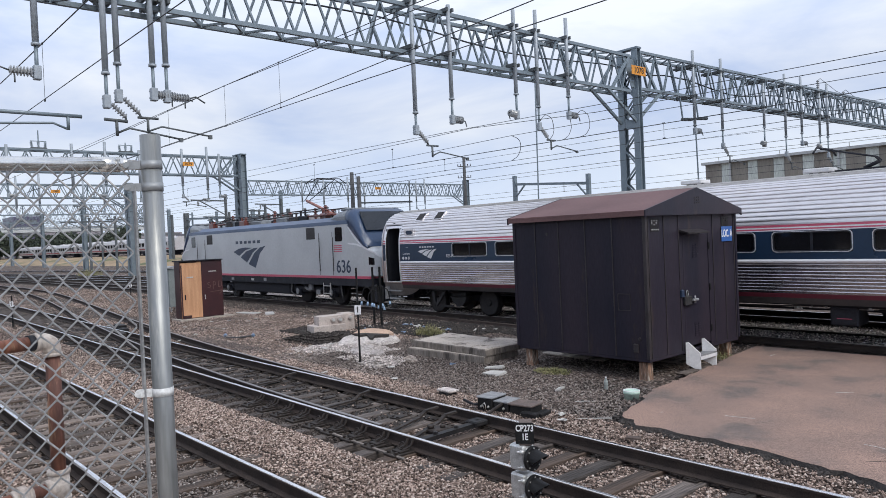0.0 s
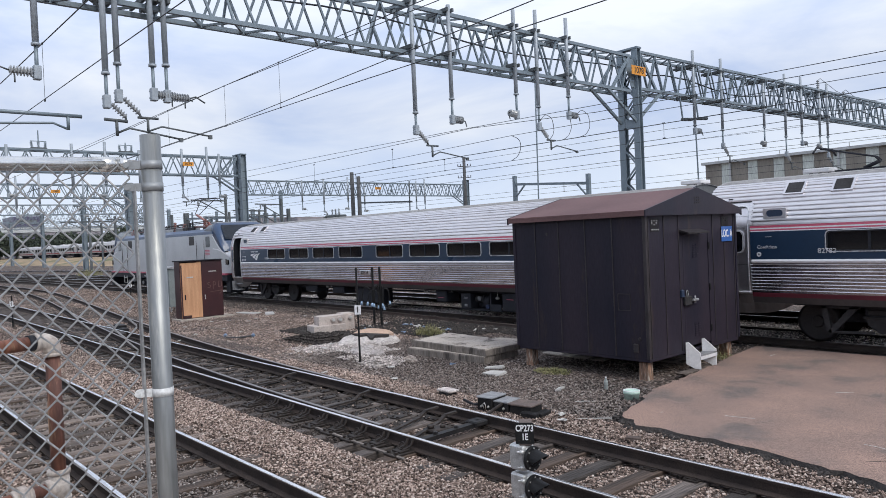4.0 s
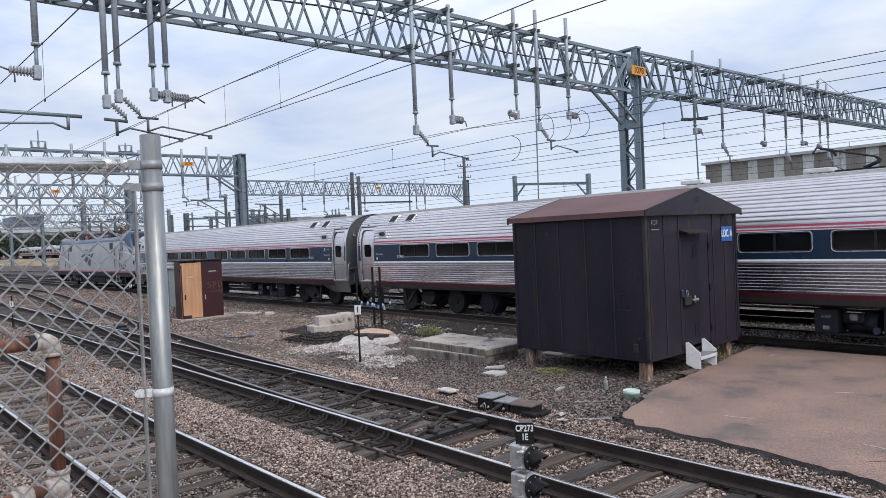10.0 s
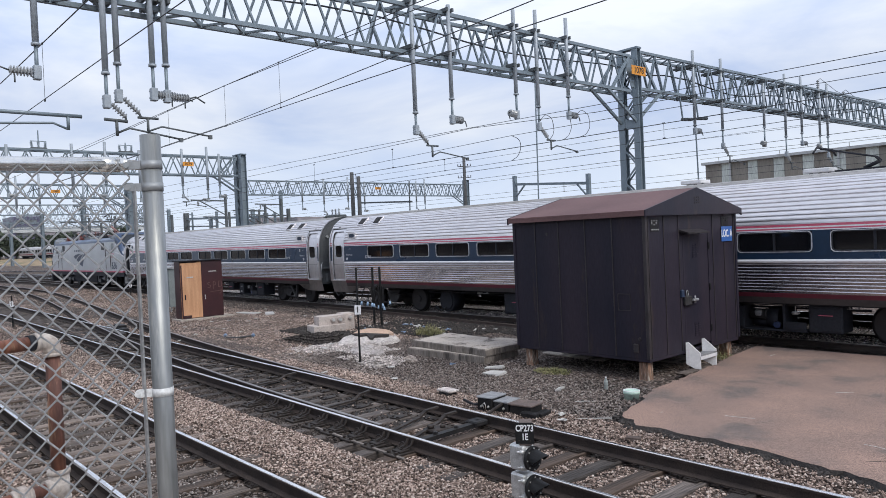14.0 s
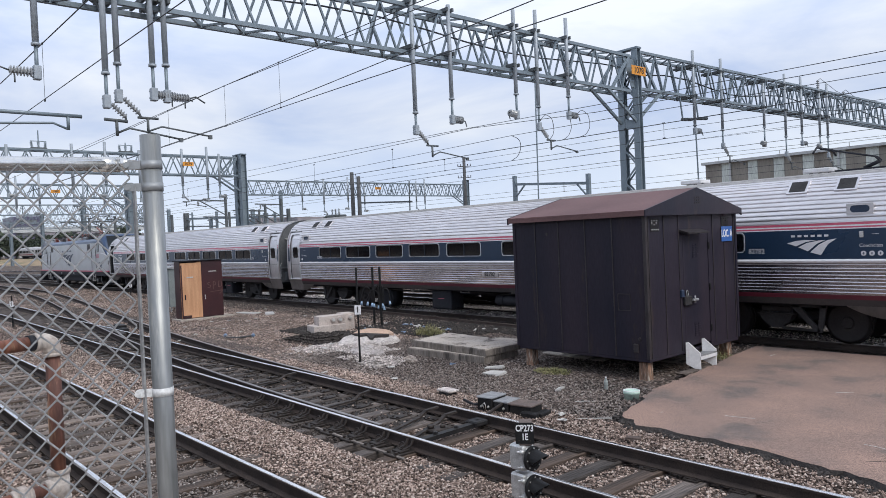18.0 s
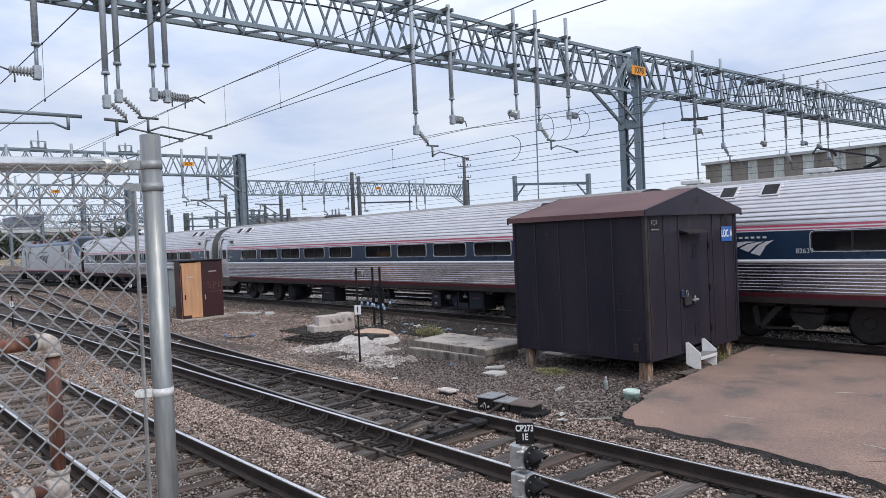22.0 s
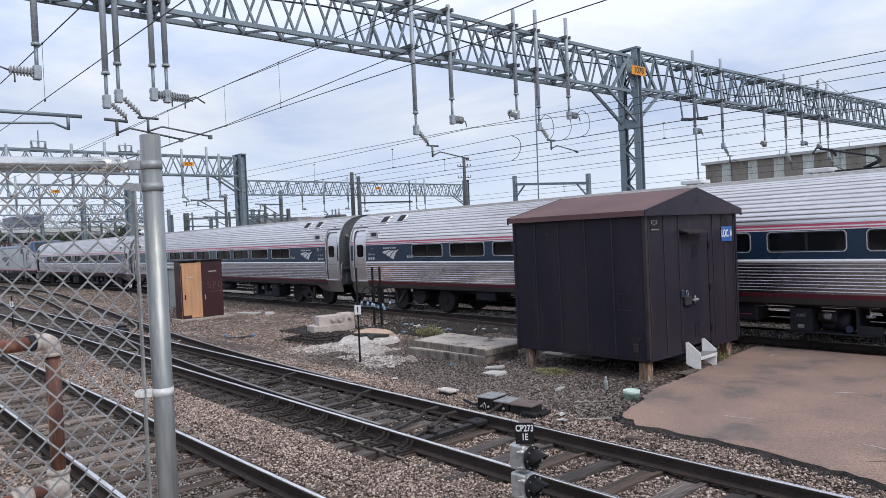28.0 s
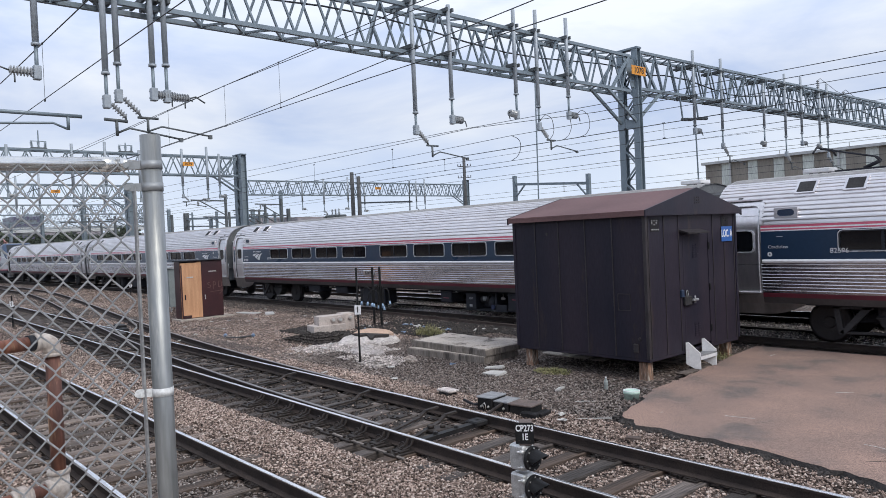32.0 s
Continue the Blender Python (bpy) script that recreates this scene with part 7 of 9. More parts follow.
def commuter_car(m, group, label, units=(-6, 0, 6)):
    c = thing("commuter_car", label, "train car", group=group)
    c.matrix_world = m
    bm = B()
    prism(bm, [(-1.5, 1.0), (1.5, 1.0), (1.58, 1.6), (1.55, 3.0), (1.3, 3.6), (0.8, 3.85), (-0.8, 3.85), (-1.3, 3.6), (-1.55, 3.0), (-1.58, 1.6)], "x", -12.7, 12.7)
    part("body", bm, EMU_WHITE, c)
    bm = B()
    box(bm, -12.6, 12.6, -1.615, -1.585, 1.25, 1.5)
    part("red_stripe", bm, EMU_RED, c)
    for k in range(9):
        x = -9.6 + 2.4 * k
        bm = B()
        box(bm, x - 0.8, x + 0.8, -1.60, -1.57, 2.0, 2.8, 0.01)
        part("window", bm, GLASS, c)
    for x in (-10.9, 10.9):
        bm = B()
        box(bm, x - 0.6, x + 0.6, -1.605, -1.575, 1.2, 3.0, 0.01)
        part("door", bm, END_GREY, c)
    for x in (-8.5, 8.5):
        bm = B()
        box(bm, x - 1.4, x + 1.4, -1.2, 1.2, 0.35, 0.95)
        for dx in (-1.1, 1.1):
            tube(bm, (x + dx, -0.8, 0.45), (x + dx, 0.8, 0.45), 0.44, 14)
        part("bogie", bm, UNDER, c)
    bm = B()
    box(bm, -5, 5, -1.2, 1.2, 0.5, 1.0)
    part("underframe", bm, UNDER, c)
    for x in units:
        bm = B()
        box(bm, x - 1.6, x + 1.6, -0.7, 0.7, 3.82, 4.08, 0.05)
        part("roof_unit", bm, EMU_WHITE, c)
    return c


first = commuter_car(pose(-166, 60.0, 1.45), "far commuter train", "silver commuter car with a red stripe on the far line")
for k in range(1, 6):
    copy_thing(first, pose(-166 - 26 * k, 60.0, 1.45))
bm = B()
for dy in (-0.75, 0.75):
    box(bm, -420, -60, 60 + dy - 0.04, 60 + dy + 0.04, 1.30, 1.46)
solid("far_rails", bm, RAIL_SIDE, "pair of rails under the far commuter train", "rail", kind="structure")


def parked_train():
    for k, x in enumerate((-13.5, 12.6)):
        c = commuter_car(pose(x, 21.45, 0), "parked commuter train", "silver commuter car parked beyond the passing train", ())
    # roof equipment that shows above the passing train
    for x in (-11.97, -8.16):
        e = thing("roof_aerial_box", "white roof box on a dark stand on the parked car", "roof box", (x, 21.45, 3.85))
        bm = B()
        box(bm, -0.36, 0.36, -0.3, 0.3, 0.20, 0.32, 0.02)
        part("cover", bm, WHITE, e)
        bm = B()
        for dx in (-0.25, 0.0, 0.25):
            tube(bm, (dx, 0, -0.02), (dx, 0, 0.22), 0.05, 6)
        part("stand", bm, UNDER, e)
    p = thing("pantograph", "folded dark pantograph on the parked car", "pantograph", (-6.9, 21.45, 3.85))
    bm = B()
    pipe(bm, [(-0.13, 0, 0.22), (0.27, 0, 0.38)], 0.05)
    pipe(bm, [(0.27, -0.1, 0.39), (0.17, -0.1, 0.50), (-1.12, -0.3, 0.84)], 0.026)
    pipe(bm, [(0.27, 0.1, 0.39), (0.17, 0.1, 0.50), (-1.12, 0.3, 0.84)], 0.026)
    part("arm", bm, UNDER, p)
    bm = B()
    pipe(bm, [(-1.12, -0.8, 0.7), (-1.12, -0.55, 0.86), (-1.12, 0.55, 0.86), (-1.12, 0.8, 0.7)], 0.03)
    part("collector_head", bm, UNDER, p)
    bm = B()
    box(bm, -0.7, 0.9, -0.5, 0.5, 0.14, 0.20)
    for dx in (-0.6, 0.8):
        for dy in (-0.4, 0.4):
            tube(bm, (dx, dy, -0.02), (dx, dy, 0.15), 0.05, 6)
    part("base_frame", bm, UNDER, p)


parked_train()


def tree(x, y, h, seed):
    rng = random.Random(seed)
    t = thing("tree", "dark green broadleaf tree in the distance", "tree", (x, y, 0), 0, "distant trees")
    bm = B()
    tube(bm, (0, 0, -0.3), (0.2, 0, h * 0.55), h * 0.03, 6, h * 0.015)
    for k in range(4):
        a = rng.uniform(0, math.tau)
        tube(bm, (0.1, 0, h * 0.35), (math.cos(a) * h * 0.2, math.sin(a) * h * 0.2, h * 0.7), h * 0.013, 5, h * 0.006)
    part("trunk", bm, POLE_WOOD, t)
    bm = B()
    for k in range(int(420)):
        a, b = rng.uniform(0, math.tau), rng.random()
        rr = h * 0.42 * math.sqrt(rng.random())
        z = h * (0.25 + 0.75 * b)
        rr *= math.sin(math.pi * min(1, 0.2 + 0.8 * (1 - b))) ** 0.6
        c = Vector((rr * math.cos(a), rr * math.sin(a), z * (1 + 0.08 * noise.noise((a * 2, b * 3, seed)))))
        s = h * 0.04 * rng.uniform(0.6, 1.5)
        q = Euler((rng.uniform(0, 3), rng.uniform(0, 3), rng.uniform(0, 3))).to_matrix()
        vs = [bm.verts.new(c + q @ Vector(v) * s) for v in ((-1, -.6, 0), (0.2, -1, 0.3), (1, 0.1, 0), (0.2, 0.9, -0.3), (-0.8, 0.6, 0.2))]
        bm.faces.new(vs)
    part("crown", bm, LEAF, t)
    return t


rng = random.Random(77)
proto = [tree(-330 - 12 * k, 30 + 18 * k, 9 + k, k) for k in range(3)]
for k in range(120):
    x = -rng.uniform(325, 440)
    y = rng.uniform(0, 0.33) * -x
    ob = copy_thing(rng.choice(proto), pose(x, y, 0, 0, 0, rng.uniform(0, 360)))
    s = rng.uniform(0.75, 1.2)
    ob.scale = (s, s, s * rng.uniform(0.85, 1.1))


def skyline():
    for x, y, l, w, h in ((-520, 101, 15.5, 30, 26.7), (-545, 50, 40, 30, 17), (-600, 140, 50, 40, 20), (-640, 210, 70, 30, 17), (-560, 250, 60, 30, 14), (-620, 330, 90, 40, 15)):
        b = thing("office_block", "hazy grey office block on the skyline", "building", (x, y, 0), 0, "skyline blocks")
        bm = B()
        box(bm, -w / 2, w / 2, -l / 2, l / 2, 0, h)
        part("wall", bm, VIOLETWALL if h > 25 else FARWALL, b)
        bm = B()
        for f in range(int(h / 4)):
            box(bm, w / 2, w / 2 + 0.2, -l / 2 + 2, l / 2 - 2, 2.5 + 4 * f, 4.4 + 4 * f)
        part("window_band", bm, END_GREY, b)
    o = thing("overpass", "pale concrete road overpass far down the line", "bridge")
    bm = B()
    box(bm, -402, -392, -60, 134, 13.5, 16.0)
    part("deck", bm, FLASHING, o)
    for y in range(-20, 134, 24):
        bm = B()
        box(bm, -399, -395, y - 1, y + 1, -0.3, 13.5)
        part("pier", bm, FLASHING, o)


skyline()


# ---------------------------------------------------------------- the train
TRACK_Y, PITCH, HALF = 17.70, 26.01, 12.61
# sides of a coach, near half, from the sill to the crown: (half width, height)
SIDE = [(1.45, 0.60), (1.50, 0.88), (1.535, 1.0), (1.56, 1.12), (1.60, 1.60), (1.60, 1.88), (1.598, 2.03), (1.588, 2.52), (1.575, 2.68), (1.555, 2.80),
        (1.50, 3.00), (1.41, 3.20), (1.29, 3.38), (1.11, 3.53), (0.85, 3.66), (0.55, 3.74), (0.25, 3.775), (0.0, 3.785)]


def side_at(z):
    for (ya, za), (yb, zb) in zip(SIDE, SIDE[1:]):
        if za <= z <= zb:
            return ya + (yb - ya) * (z - za) / (zb - za)
    return 0.0


def side_line(z0, z1, push=0.0, n=10):
    zs = sorted({z0, z1, *[z for _, z in SIDE if z0 < z < z1]})
    return [(-(side_at(z) + push), z) for z in zs]


RIBS_LOW = ((0.0, 0.0), (0.54, 0.0), (0.575, 0.6), (0.63, 0.94), (0.70, 1.0), (0.80, 0.80), (0.90, 0.45), (0.98, 0.08))
RIBS_ROOF = ((0.0, 0.0), (0.18, 0.0), (0.22, 0.75), (0.36, 0.95), (0.60, 1.0), (0.82, 0.9), (0.96, 0.65))


def fluted(z0, z1, count, high, ribs=RIBS_ROOF):
    """The near side's line from z0 to z1 with half-round flutes standing out."""
    base = side_line(z0, z1)
    lens = [0.0]
    for a, b in zip(base, base[1:]):
        lens.append(lens[-1] + math.hypot(b[0] - a[0], b[1] - a[1]))
    out = []
    for k in range(count):
        for f, h in ribs:
            s = lens[-1] * (k + f) / count
            i = max(j for j in range(len(base) - 1) if lens[j] <= s + 1e-9)
            t = (s - lens[i]) / (lens[i + 1] - lens[i])
            (ya, za), (yb, zb) = base[i], base[i + 1]
            d = Vector((yb - ya, zb - za)).normalized()
            out.append((ya + (yb - ya) * t - d.y * h * high, za + (zb - za) * t + d.x * h * high))
    out.append(base[-1])
    return out


def both(fn):
    """Builds a strip on the near side and its mirror on the far side."""
    bm = B()
    fn(bm)
    geo = bmesh.ops.duplicate(bm, geom=bm.verts[:] + bm.edges[:] + bm.faces[:])["geom"]
    fs = [g for g in geo if isinstance(g, bmesh.types.BMFace)]
    for v in (g for g in geo if isinstance(g, bmesh.types.BMVert)):
        v.co.y = -v.co.y
    bmesh.ops.reverse_faces(bm, faces=fs)
    return bm


WIN_W, WIN_Z0, WIN_Z1 = 1.645, 2.05, 2.495
VEST = 1.07


def wheelset(parent, x, r=0.457):
    w = new("wheelset")
    w.parent = parent
    bm = B()
    tube(bm, (0, -0.72, 0), (0, 0.72, 0), 0.08, 8)
    w.data = None
    for s in (-1, 1):
        bm2 = B()
        tube(bm2, (0, s * 0.69, 0), (0, s * 0.82, 0), r, 28)
        tube(bm2, (0, s * 0.66, 0), (0, s * 0.69, 0), r + 0.025, 28)
        tube(bm2, (0, s * 0.82, 0), (0, s * 0.835, 0), r, 28, r * 0.86)
        tube(bm2, (0, s * 0.82, 0), (0, s * 0.87, 0), r * 0.32, 16, r * 0.26)
        for k in range(6):
            a = k * math.tau / 6
            tube(bm2, (r * 0.2 * math.cos(a), s * 0.85, r * 0.2 * math.sin(a)), (r * 0.2 * math.cos(a), s * 0.885, r * 0.2 * math.sin(a)), 0.02, 5)
        part("wheel", bm2, WHEEL, w)
    part("axle", bm, WHEEL, w)
    w.matrix_basis = pose(x, 0, r)
    return w


def emblem(parent, x, z, s, material, y, wide=1.0):
    """The swoosh emblem: three plain tapering bands."""
    def band(pts):
        bm = B()
        prism(bm, [(x + wide * s * u, z + s * v) for u, v in pts], "y", y - 0.004, y)
        part("emblem_band", bm, material, parent)
    band([(-1.0, 0.42), (-0.62, 0.60), (-0.2, 0.66), (0.25, 0.62), (-0.2, 0.50), (-0.62, 0.18)])
    band([(-0.52, 0.10), (-0.15, 0.42), (0.35, 0.60), (0.62, 0.62), (0.28, 0.36), (-0.12, -0.22)])
    band([(-0.02, -0.30), (0.36, 0.30), (0.72, 0.62), (1.08, 0.72), (0.72, 0.30), (0.42, -0.52)])
    bm = B()
    for k in range(6):
        a = x + wide * s * (-0.82 + 0.28 * k)
        box(bm, a, a + wide * s * 0.17, y - 0.004, y, z + s * 0.88, z + s * (1.04 if wide > 1 else 1.10))
    part("wordmark_bars", bm, material, parent, "row of small bars above the emblem")


def coach(logo_front, number, open_front, label, low_number=""):
    c = thing("passenger_coach", label, "train car", group="coaches of the passing train")
    x0, x1 = -HALF + VEST, HALF - VEST
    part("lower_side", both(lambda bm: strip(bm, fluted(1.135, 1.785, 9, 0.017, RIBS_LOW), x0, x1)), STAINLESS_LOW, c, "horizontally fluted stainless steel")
    part("letterboard", both(lambda bm: strip(bm, fluted(2.72, 3.225, 5, 0.028), x0, x1)), STAINLESS, c, "stainless steel boards above the windows")
    part("roof", both(lambda bm: strip(bm, fluted(3.225, 3.64, 6, 0.034), -HALF, HALF)), STAINLESS, c, "horizontally fluted stainless steel roof")
    part("roof_crown", both(lambda bm: strip(bm, fluted(3.64, 3.785, 9, 0.014), -HALF, HALF)), ROOF_DIRTY, c)
    part("belt_line", both(lambda bm: strip(bm, [(-1.600, 1.80), (-1.622, 1.815), (-1.634, 1.838), (-1.634, 1.852), (-1.622, 1.872), (-1.600, 1.888)], x0 + 0.03, x1 - 0.03, True)), STRIPE_WHITE, c, "white rounded belt bead")
    part("belt_rail", both(lambda bm: strip(bm, side_line(1.78, 1.80, 0.002), x0, x1)), STAINLESS_LOW, c)
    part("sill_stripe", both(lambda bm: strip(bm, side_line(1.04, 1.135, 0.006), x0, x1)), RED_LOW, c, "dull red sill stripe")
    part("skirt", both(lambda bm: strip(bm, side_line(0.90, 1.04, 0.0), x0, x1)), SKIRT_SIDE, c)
    for z0, z1, m in ((2.515, 2.537, STRIPE_WHITE), (2.537, 2.570, RED), (2.570, 2.600, STRIPE_WHITE), (2.600, 2.652, RED), (2.652, 2.72, STAINLESS)):
        part("side_stripe", both(lambda bm: strip(bm, side_line(z0, z1, 0.004), x0, x1)), m, c)
    # blue window band with openings
    starts = [-8.69 + 2.03 * k + 0.54 * (k > 3) for k in range(9)] if logo_front else [-9.91 + 2.03 * k + 0.56 * (k > 4) for k in range(9)]
    def band(bm):
        strip(bm, side_line(1.885, WIN_Z0), x0, x1)
        strip(bm, side_line(WIN_Z1, 2.515), x0, x1)
        cuts = [x0] + [v for s in starts for v in (s, s + WIN_W)] + [x1]
        for a, b in zip(cuts[::2], cuts[1::2]):
            strip(bm, side_line(WIN_Z0, WIN_Z1), a, b)
    part("window_band", both(band), BLUE, c, "deep blue window band")
    for s in starts:
        yb = -1.594
        bm = B()
        ring(bm, rounded(s - 0.008, s + WIN_W + 0.008, WIN_Z0 - 0.008, WIN_Z1 + 0.008, 0.095), rounded(s + 0.008, s + WIN_W - 0.008, WIN_Z0 + 0.008, WIN_Z1 - 0.008, 0.085), yb - 0.016, yb + 0.004)
        f = part("window", bm, BRIGHT, c, "bright rounded window frame")
        bm = B()
        ring(bm, rounded(s + 0.008, s + WIN_W - 0.008, WIN_Z0 + 0.008, WIN_Z1 - 0.008, 0.085), rounded(s + 0.034, s + WIN_W - 0.034, WIN_Z0 + 0.034, WIN_Z1 - 0.034, 0.065), yb - 0.006, yb + 0.021)
        part("gasket", bm, GASKET, f, "black rubber gasket")
        bm = B()
        box(bm, s + 0.0, s + WIN_W, yb + 0.022, yb + 0.03, WIN_Z0, WIN_Z1)
        part("pane", bm, GLASS, f, "dark tinted glass")
        bm = B()
        box(bm, s + WIN_W * 0.49, s + WIN_W * 0.51 + 0.02, yb + 0.008, yb + 0.021, WIN_Z0 + 0.02, WIN_Z1 - 0.02)
        part("divider", bm, UNDER, f)
    # vestibule ends
    for end in (-1, 1):
        xa, xb = end * HALF, end * (HALF - VEST)
        da, db = end * (HALF - 0.21), end * (HALF - 1.02)
        lo, hi = min(xa, xb), max(xa, xb)
        dl, dh = min(da, db), max(da, db)
        is_open = open_front and end < 0
        ztop, rad = 3.11, 0.14

        def head(x):
            """Height of the door opening, with rounded upper corners."""
            d = min(x - dl, dh - x)
            return ztop if d >= rad else ztop - rad + math.sqrt(max(0.0, rad * rad - (rad - d) ** 2))
        cols = [dl + (dh - dl) * k / 40 for k in range(41)]
        for mirror in (1, -1):
            bm = B()
            strip(bm, [(y * mirror, z) for y, z in side_line(1.10, 3.235)], lo, dl, True)
            strip(bm, [(y * mirror, z) for y, z in side_line(1.10, 3.235)], dh, hi, True)
            strip(bm, [(y * mirror, z) for y, z in side_line(1.10, 1.12)], dl, dh)
            rows = [[bm.verts.new((x, -mirror * side_at(z), z)) for z in [head(x) + (3.235 - head(x)) * j / 4 for j in range(5)]] for x in cols]
            for p, q in zip(rows, rows[1:]):
                for j in range(4):
                    bm.faces.new((p[j], q[j], q[j + 1], p[j + 1])).smooth = True
            bmesh.ops.remove_doubles(bm, verts=bm.verts[:], dist=0.0005)
            part("vestibule_side", bm, STAINLESS_PLAIN, c, "plain brushed stainless steel")
            # Panel below the sill, darker than the steel above it.
            part("step_panel", strip(B(), [(y * mirror, z) for y, z in side_line(0.64, 1.10)], lo, hi), STEP_STEEL, c, "darker lower step panel")
        bm = B()
        cols2 = []
        for k in range(10):
            zl = 0.64 + 0.245 * (k / 9) ** 2
            cols2.append([bm.verts.new((xb - end * 0.1 * k, -side_at(z) - 0.002, z)) for z in (zl, 0.905)])
        for q, w in zip(cols2, cols2[1:]):
            bm.faces.new((q[0], w[0], w[1], q[1]))
        bmesh.ops.solidify(bm, geom=bm.faces[:], thickness=0.02)
        part("skirt_curve", bm, STEP_STEEL, c)
        # gutter over the doorway, and the post beside it
        g0, g1 = sorted((end * (HALF - 0.09), end * (HALF - 1.95)))
        bm = B()
        bar(bm, (g0, -side_at(3.235) - 0.022, 3.24), (g1, -side_at(3.235) - 0.022, 3.24), 0.030, 0.022)
        part("gutter", bm, STAINLESS_PLAIN, c, "thin drip gutter above the doorway")
        # Dark strip below the gutter that paints in the shadow it casts.
        part("gutter_joint", strip(B(), side_line(3.205, 3.228, 0.016), g0, g1), SKIRT, c)
        p0, p1 = sorted((end * (HALF - 1.045), end * (HALF - 1.135)))
        part("door_post", strip(B(), side_line(2.665, 3.2, 0.026), p0, p1), STAINLESS, c)
        bm = B()
        for k in range(6):
            z = 2.75 + 0.085 * k
            tube(bm, (end * (HALF - 1.12), -side_at(z) - 0.02, z), (end * (HALF - 1.12), -side_at(z) - 0.034, z), 0.009, 6)
        part("post_bolts", bm, SKIRT, c)
        bm = B()
        xg = end * (HALF - 0.55)
        box(bm, xg - 0.055, xg + 0.055, -side_at(3.29) - 0.05, -side_at(3.29) + 0.01, 3.275, 3.31, 0.006)
        part("roof_latch", bm, SKIRT, c)
        if not is_open:
            bm = B()
            inner = [(y + 0.045, z) for y, z in side_line(1.13, 3.14)]
            strip(bm, inner, dl - 0.02, dh + 0.02, True)
            d = part("door", bm, STAINLESS_PLAIN, c, "brushed stainless steel sliding door")
            bm = B()
            xm = (dl + dh) / 2 - end * 0.03
            outer, innr = rounded(xm - 0.262, xm + 0.262, 2.035, 2.565, 0.115), rounded(xm - 0.232, xm + 0.232, 2.065, 2.535, 0.095)
            ring(bm, outer, innr, -1.578, -1.545)
            part("door_window_frame", bm, BRIGHT, d, "bright rounded door window frame")
            bm = B()
            prism(bm, rounded(xm - 0.240, xm + 0.240, 2.06, 2.54, 0.10), "y", -1.558, -1.548)
            part("door_window", bm, GLASS, d)
            bm = B()
            box(bm, dl + 0.005, dh - 0.005, -1.562, -1.548, 1.762, 1.770)
            box(bm, dl + 0.02, dh - 0.02, -1.50, -1.46, 2.876, 2.880)
            part("door_seam", bm, SKIRT, d)
        else:
            bm = B()
            box(bm, dl - 0.02, dh + 0.02, -0.75, -0.70, 1.0, 3.2)
            box(bm, dl - 0.03, dl, -1.5, -0.70, 1.0, 3.1)
            box(bm, dh, dh + 0.03, -1.5, -0.70, 1.0, 3.1)
            part("vestibule_interior", bm, UNDER, c, "dark open doorway")
            bm = B()
            box(bm, dl + 0.04, dh - 0.04, -1.72, -1.40, 0.50, 0.54)
            box(bm, dl + 0.04, dh - 0.04, -1.60, -1.25, 0.78, 0.82)
            box(bm, dl + 0.02, dl + 0.05, -1.72, -1.2, 0.48, 0.95)
            part("boarding_step", bm, LID, c, "lowered metal boarding step")
        bm = B()
        box(bm, dl - 0.02, dh + 0.02, -1.62, -1.56, 1.125, 1.155, 0.006)
        part("door_sill", bm, BRIGHT, c)
        # rolled rim of the opening
        bm = B()
        line = [(dl, z) for z in (1.13, 1.5, 1.9, 2.3, 2.7, ztop - rad)] + [(x, head(x)) for x in cols[1:-1:1]] + [(dh, z) for z in (ztop - rad, 2.7, 2.3, 1.9, 1.5, 1.13)]
        pipe(bm, [(x, -side_at(z) - 0.001, z) for x, z in line], 0.014, 6)
        part("door_frame", bm, BRIGHT, c)
        bm = B()
        rows = [[bm.verts.new((x, -side_at(z) + q, z)) for q in (0.002, 0.05)] for x, z in line]
        for p, q in zip(rows, rows[1:]):
            bm.faces.new((p[0], p[1], q[1], q[0]))
        part("door_reveal", bm, SKIRT, c)
        # bright rolled rim round the end of the body
        r0, r1 = sorted((end * HALF, end * (HALF - 0.045)))

        def rim(bm):
            strip(bm, side_line(1.10, 3.785, 0.030), r0, r1, True)
            out, inn = side_line(1.10, 3.785, 0.030), side_line(1.10, 3.785, -0.02)
            va, vb = [[bm.verts.new((end * HALF, y, z)) for y, z in q] for q in (out, inn)]
            for k in range(len(va) - 1):
                bm.faces.new((va[k], va[k + 1], vb[k + 1], vb[k]))
        part("end_rim", both(rim), STAINLESS_PLAIN, c)
        # painted patch at the very corner
        for z0, z1, m in ((1.915, 2.515, BLUE), (2.535, 2.575, RED), (2.575, 2.615, STRIPE_WHITE), (2.615, 2.66, RED)):
            a, b = sorted((end * (HALF - 0.055), end * (HALF - 0.18)))
            part("corner_patch", strip(B(), side_line(z0, z1, 0.004), a, b), m, c)
        # end wall, gangway and bellows
        outline = side_line(0.95, 3.785)
        poly = [(y * 0.985, z - 0.01) for y, z in outline] + [(-y * 0.985, z - 0.01) for y, z in outline[-2::-1]]
        bm = B()
        a, b = sorted((end * (HALF - 0.10), end * (HALF - 0.04)))
        prism(bm, poly, "x", a, b)
        part("end_wall", bm, END_GREY, c)
        bm = B()
        a, b = sorted((end * (HALF - 0.03), end * (HALF + 0.40)))
        def arch(w, zl, zh, r):
            pts = [(-w, zl)] + [(-w + r - r * math.cos(q), zh - r + r * math.sin(q)) for q in [math.pi / 2 * i / 5 for i in range(6)]]
            return pts + [(-y, z) for y, z in pts[::-1]]
        rows = []
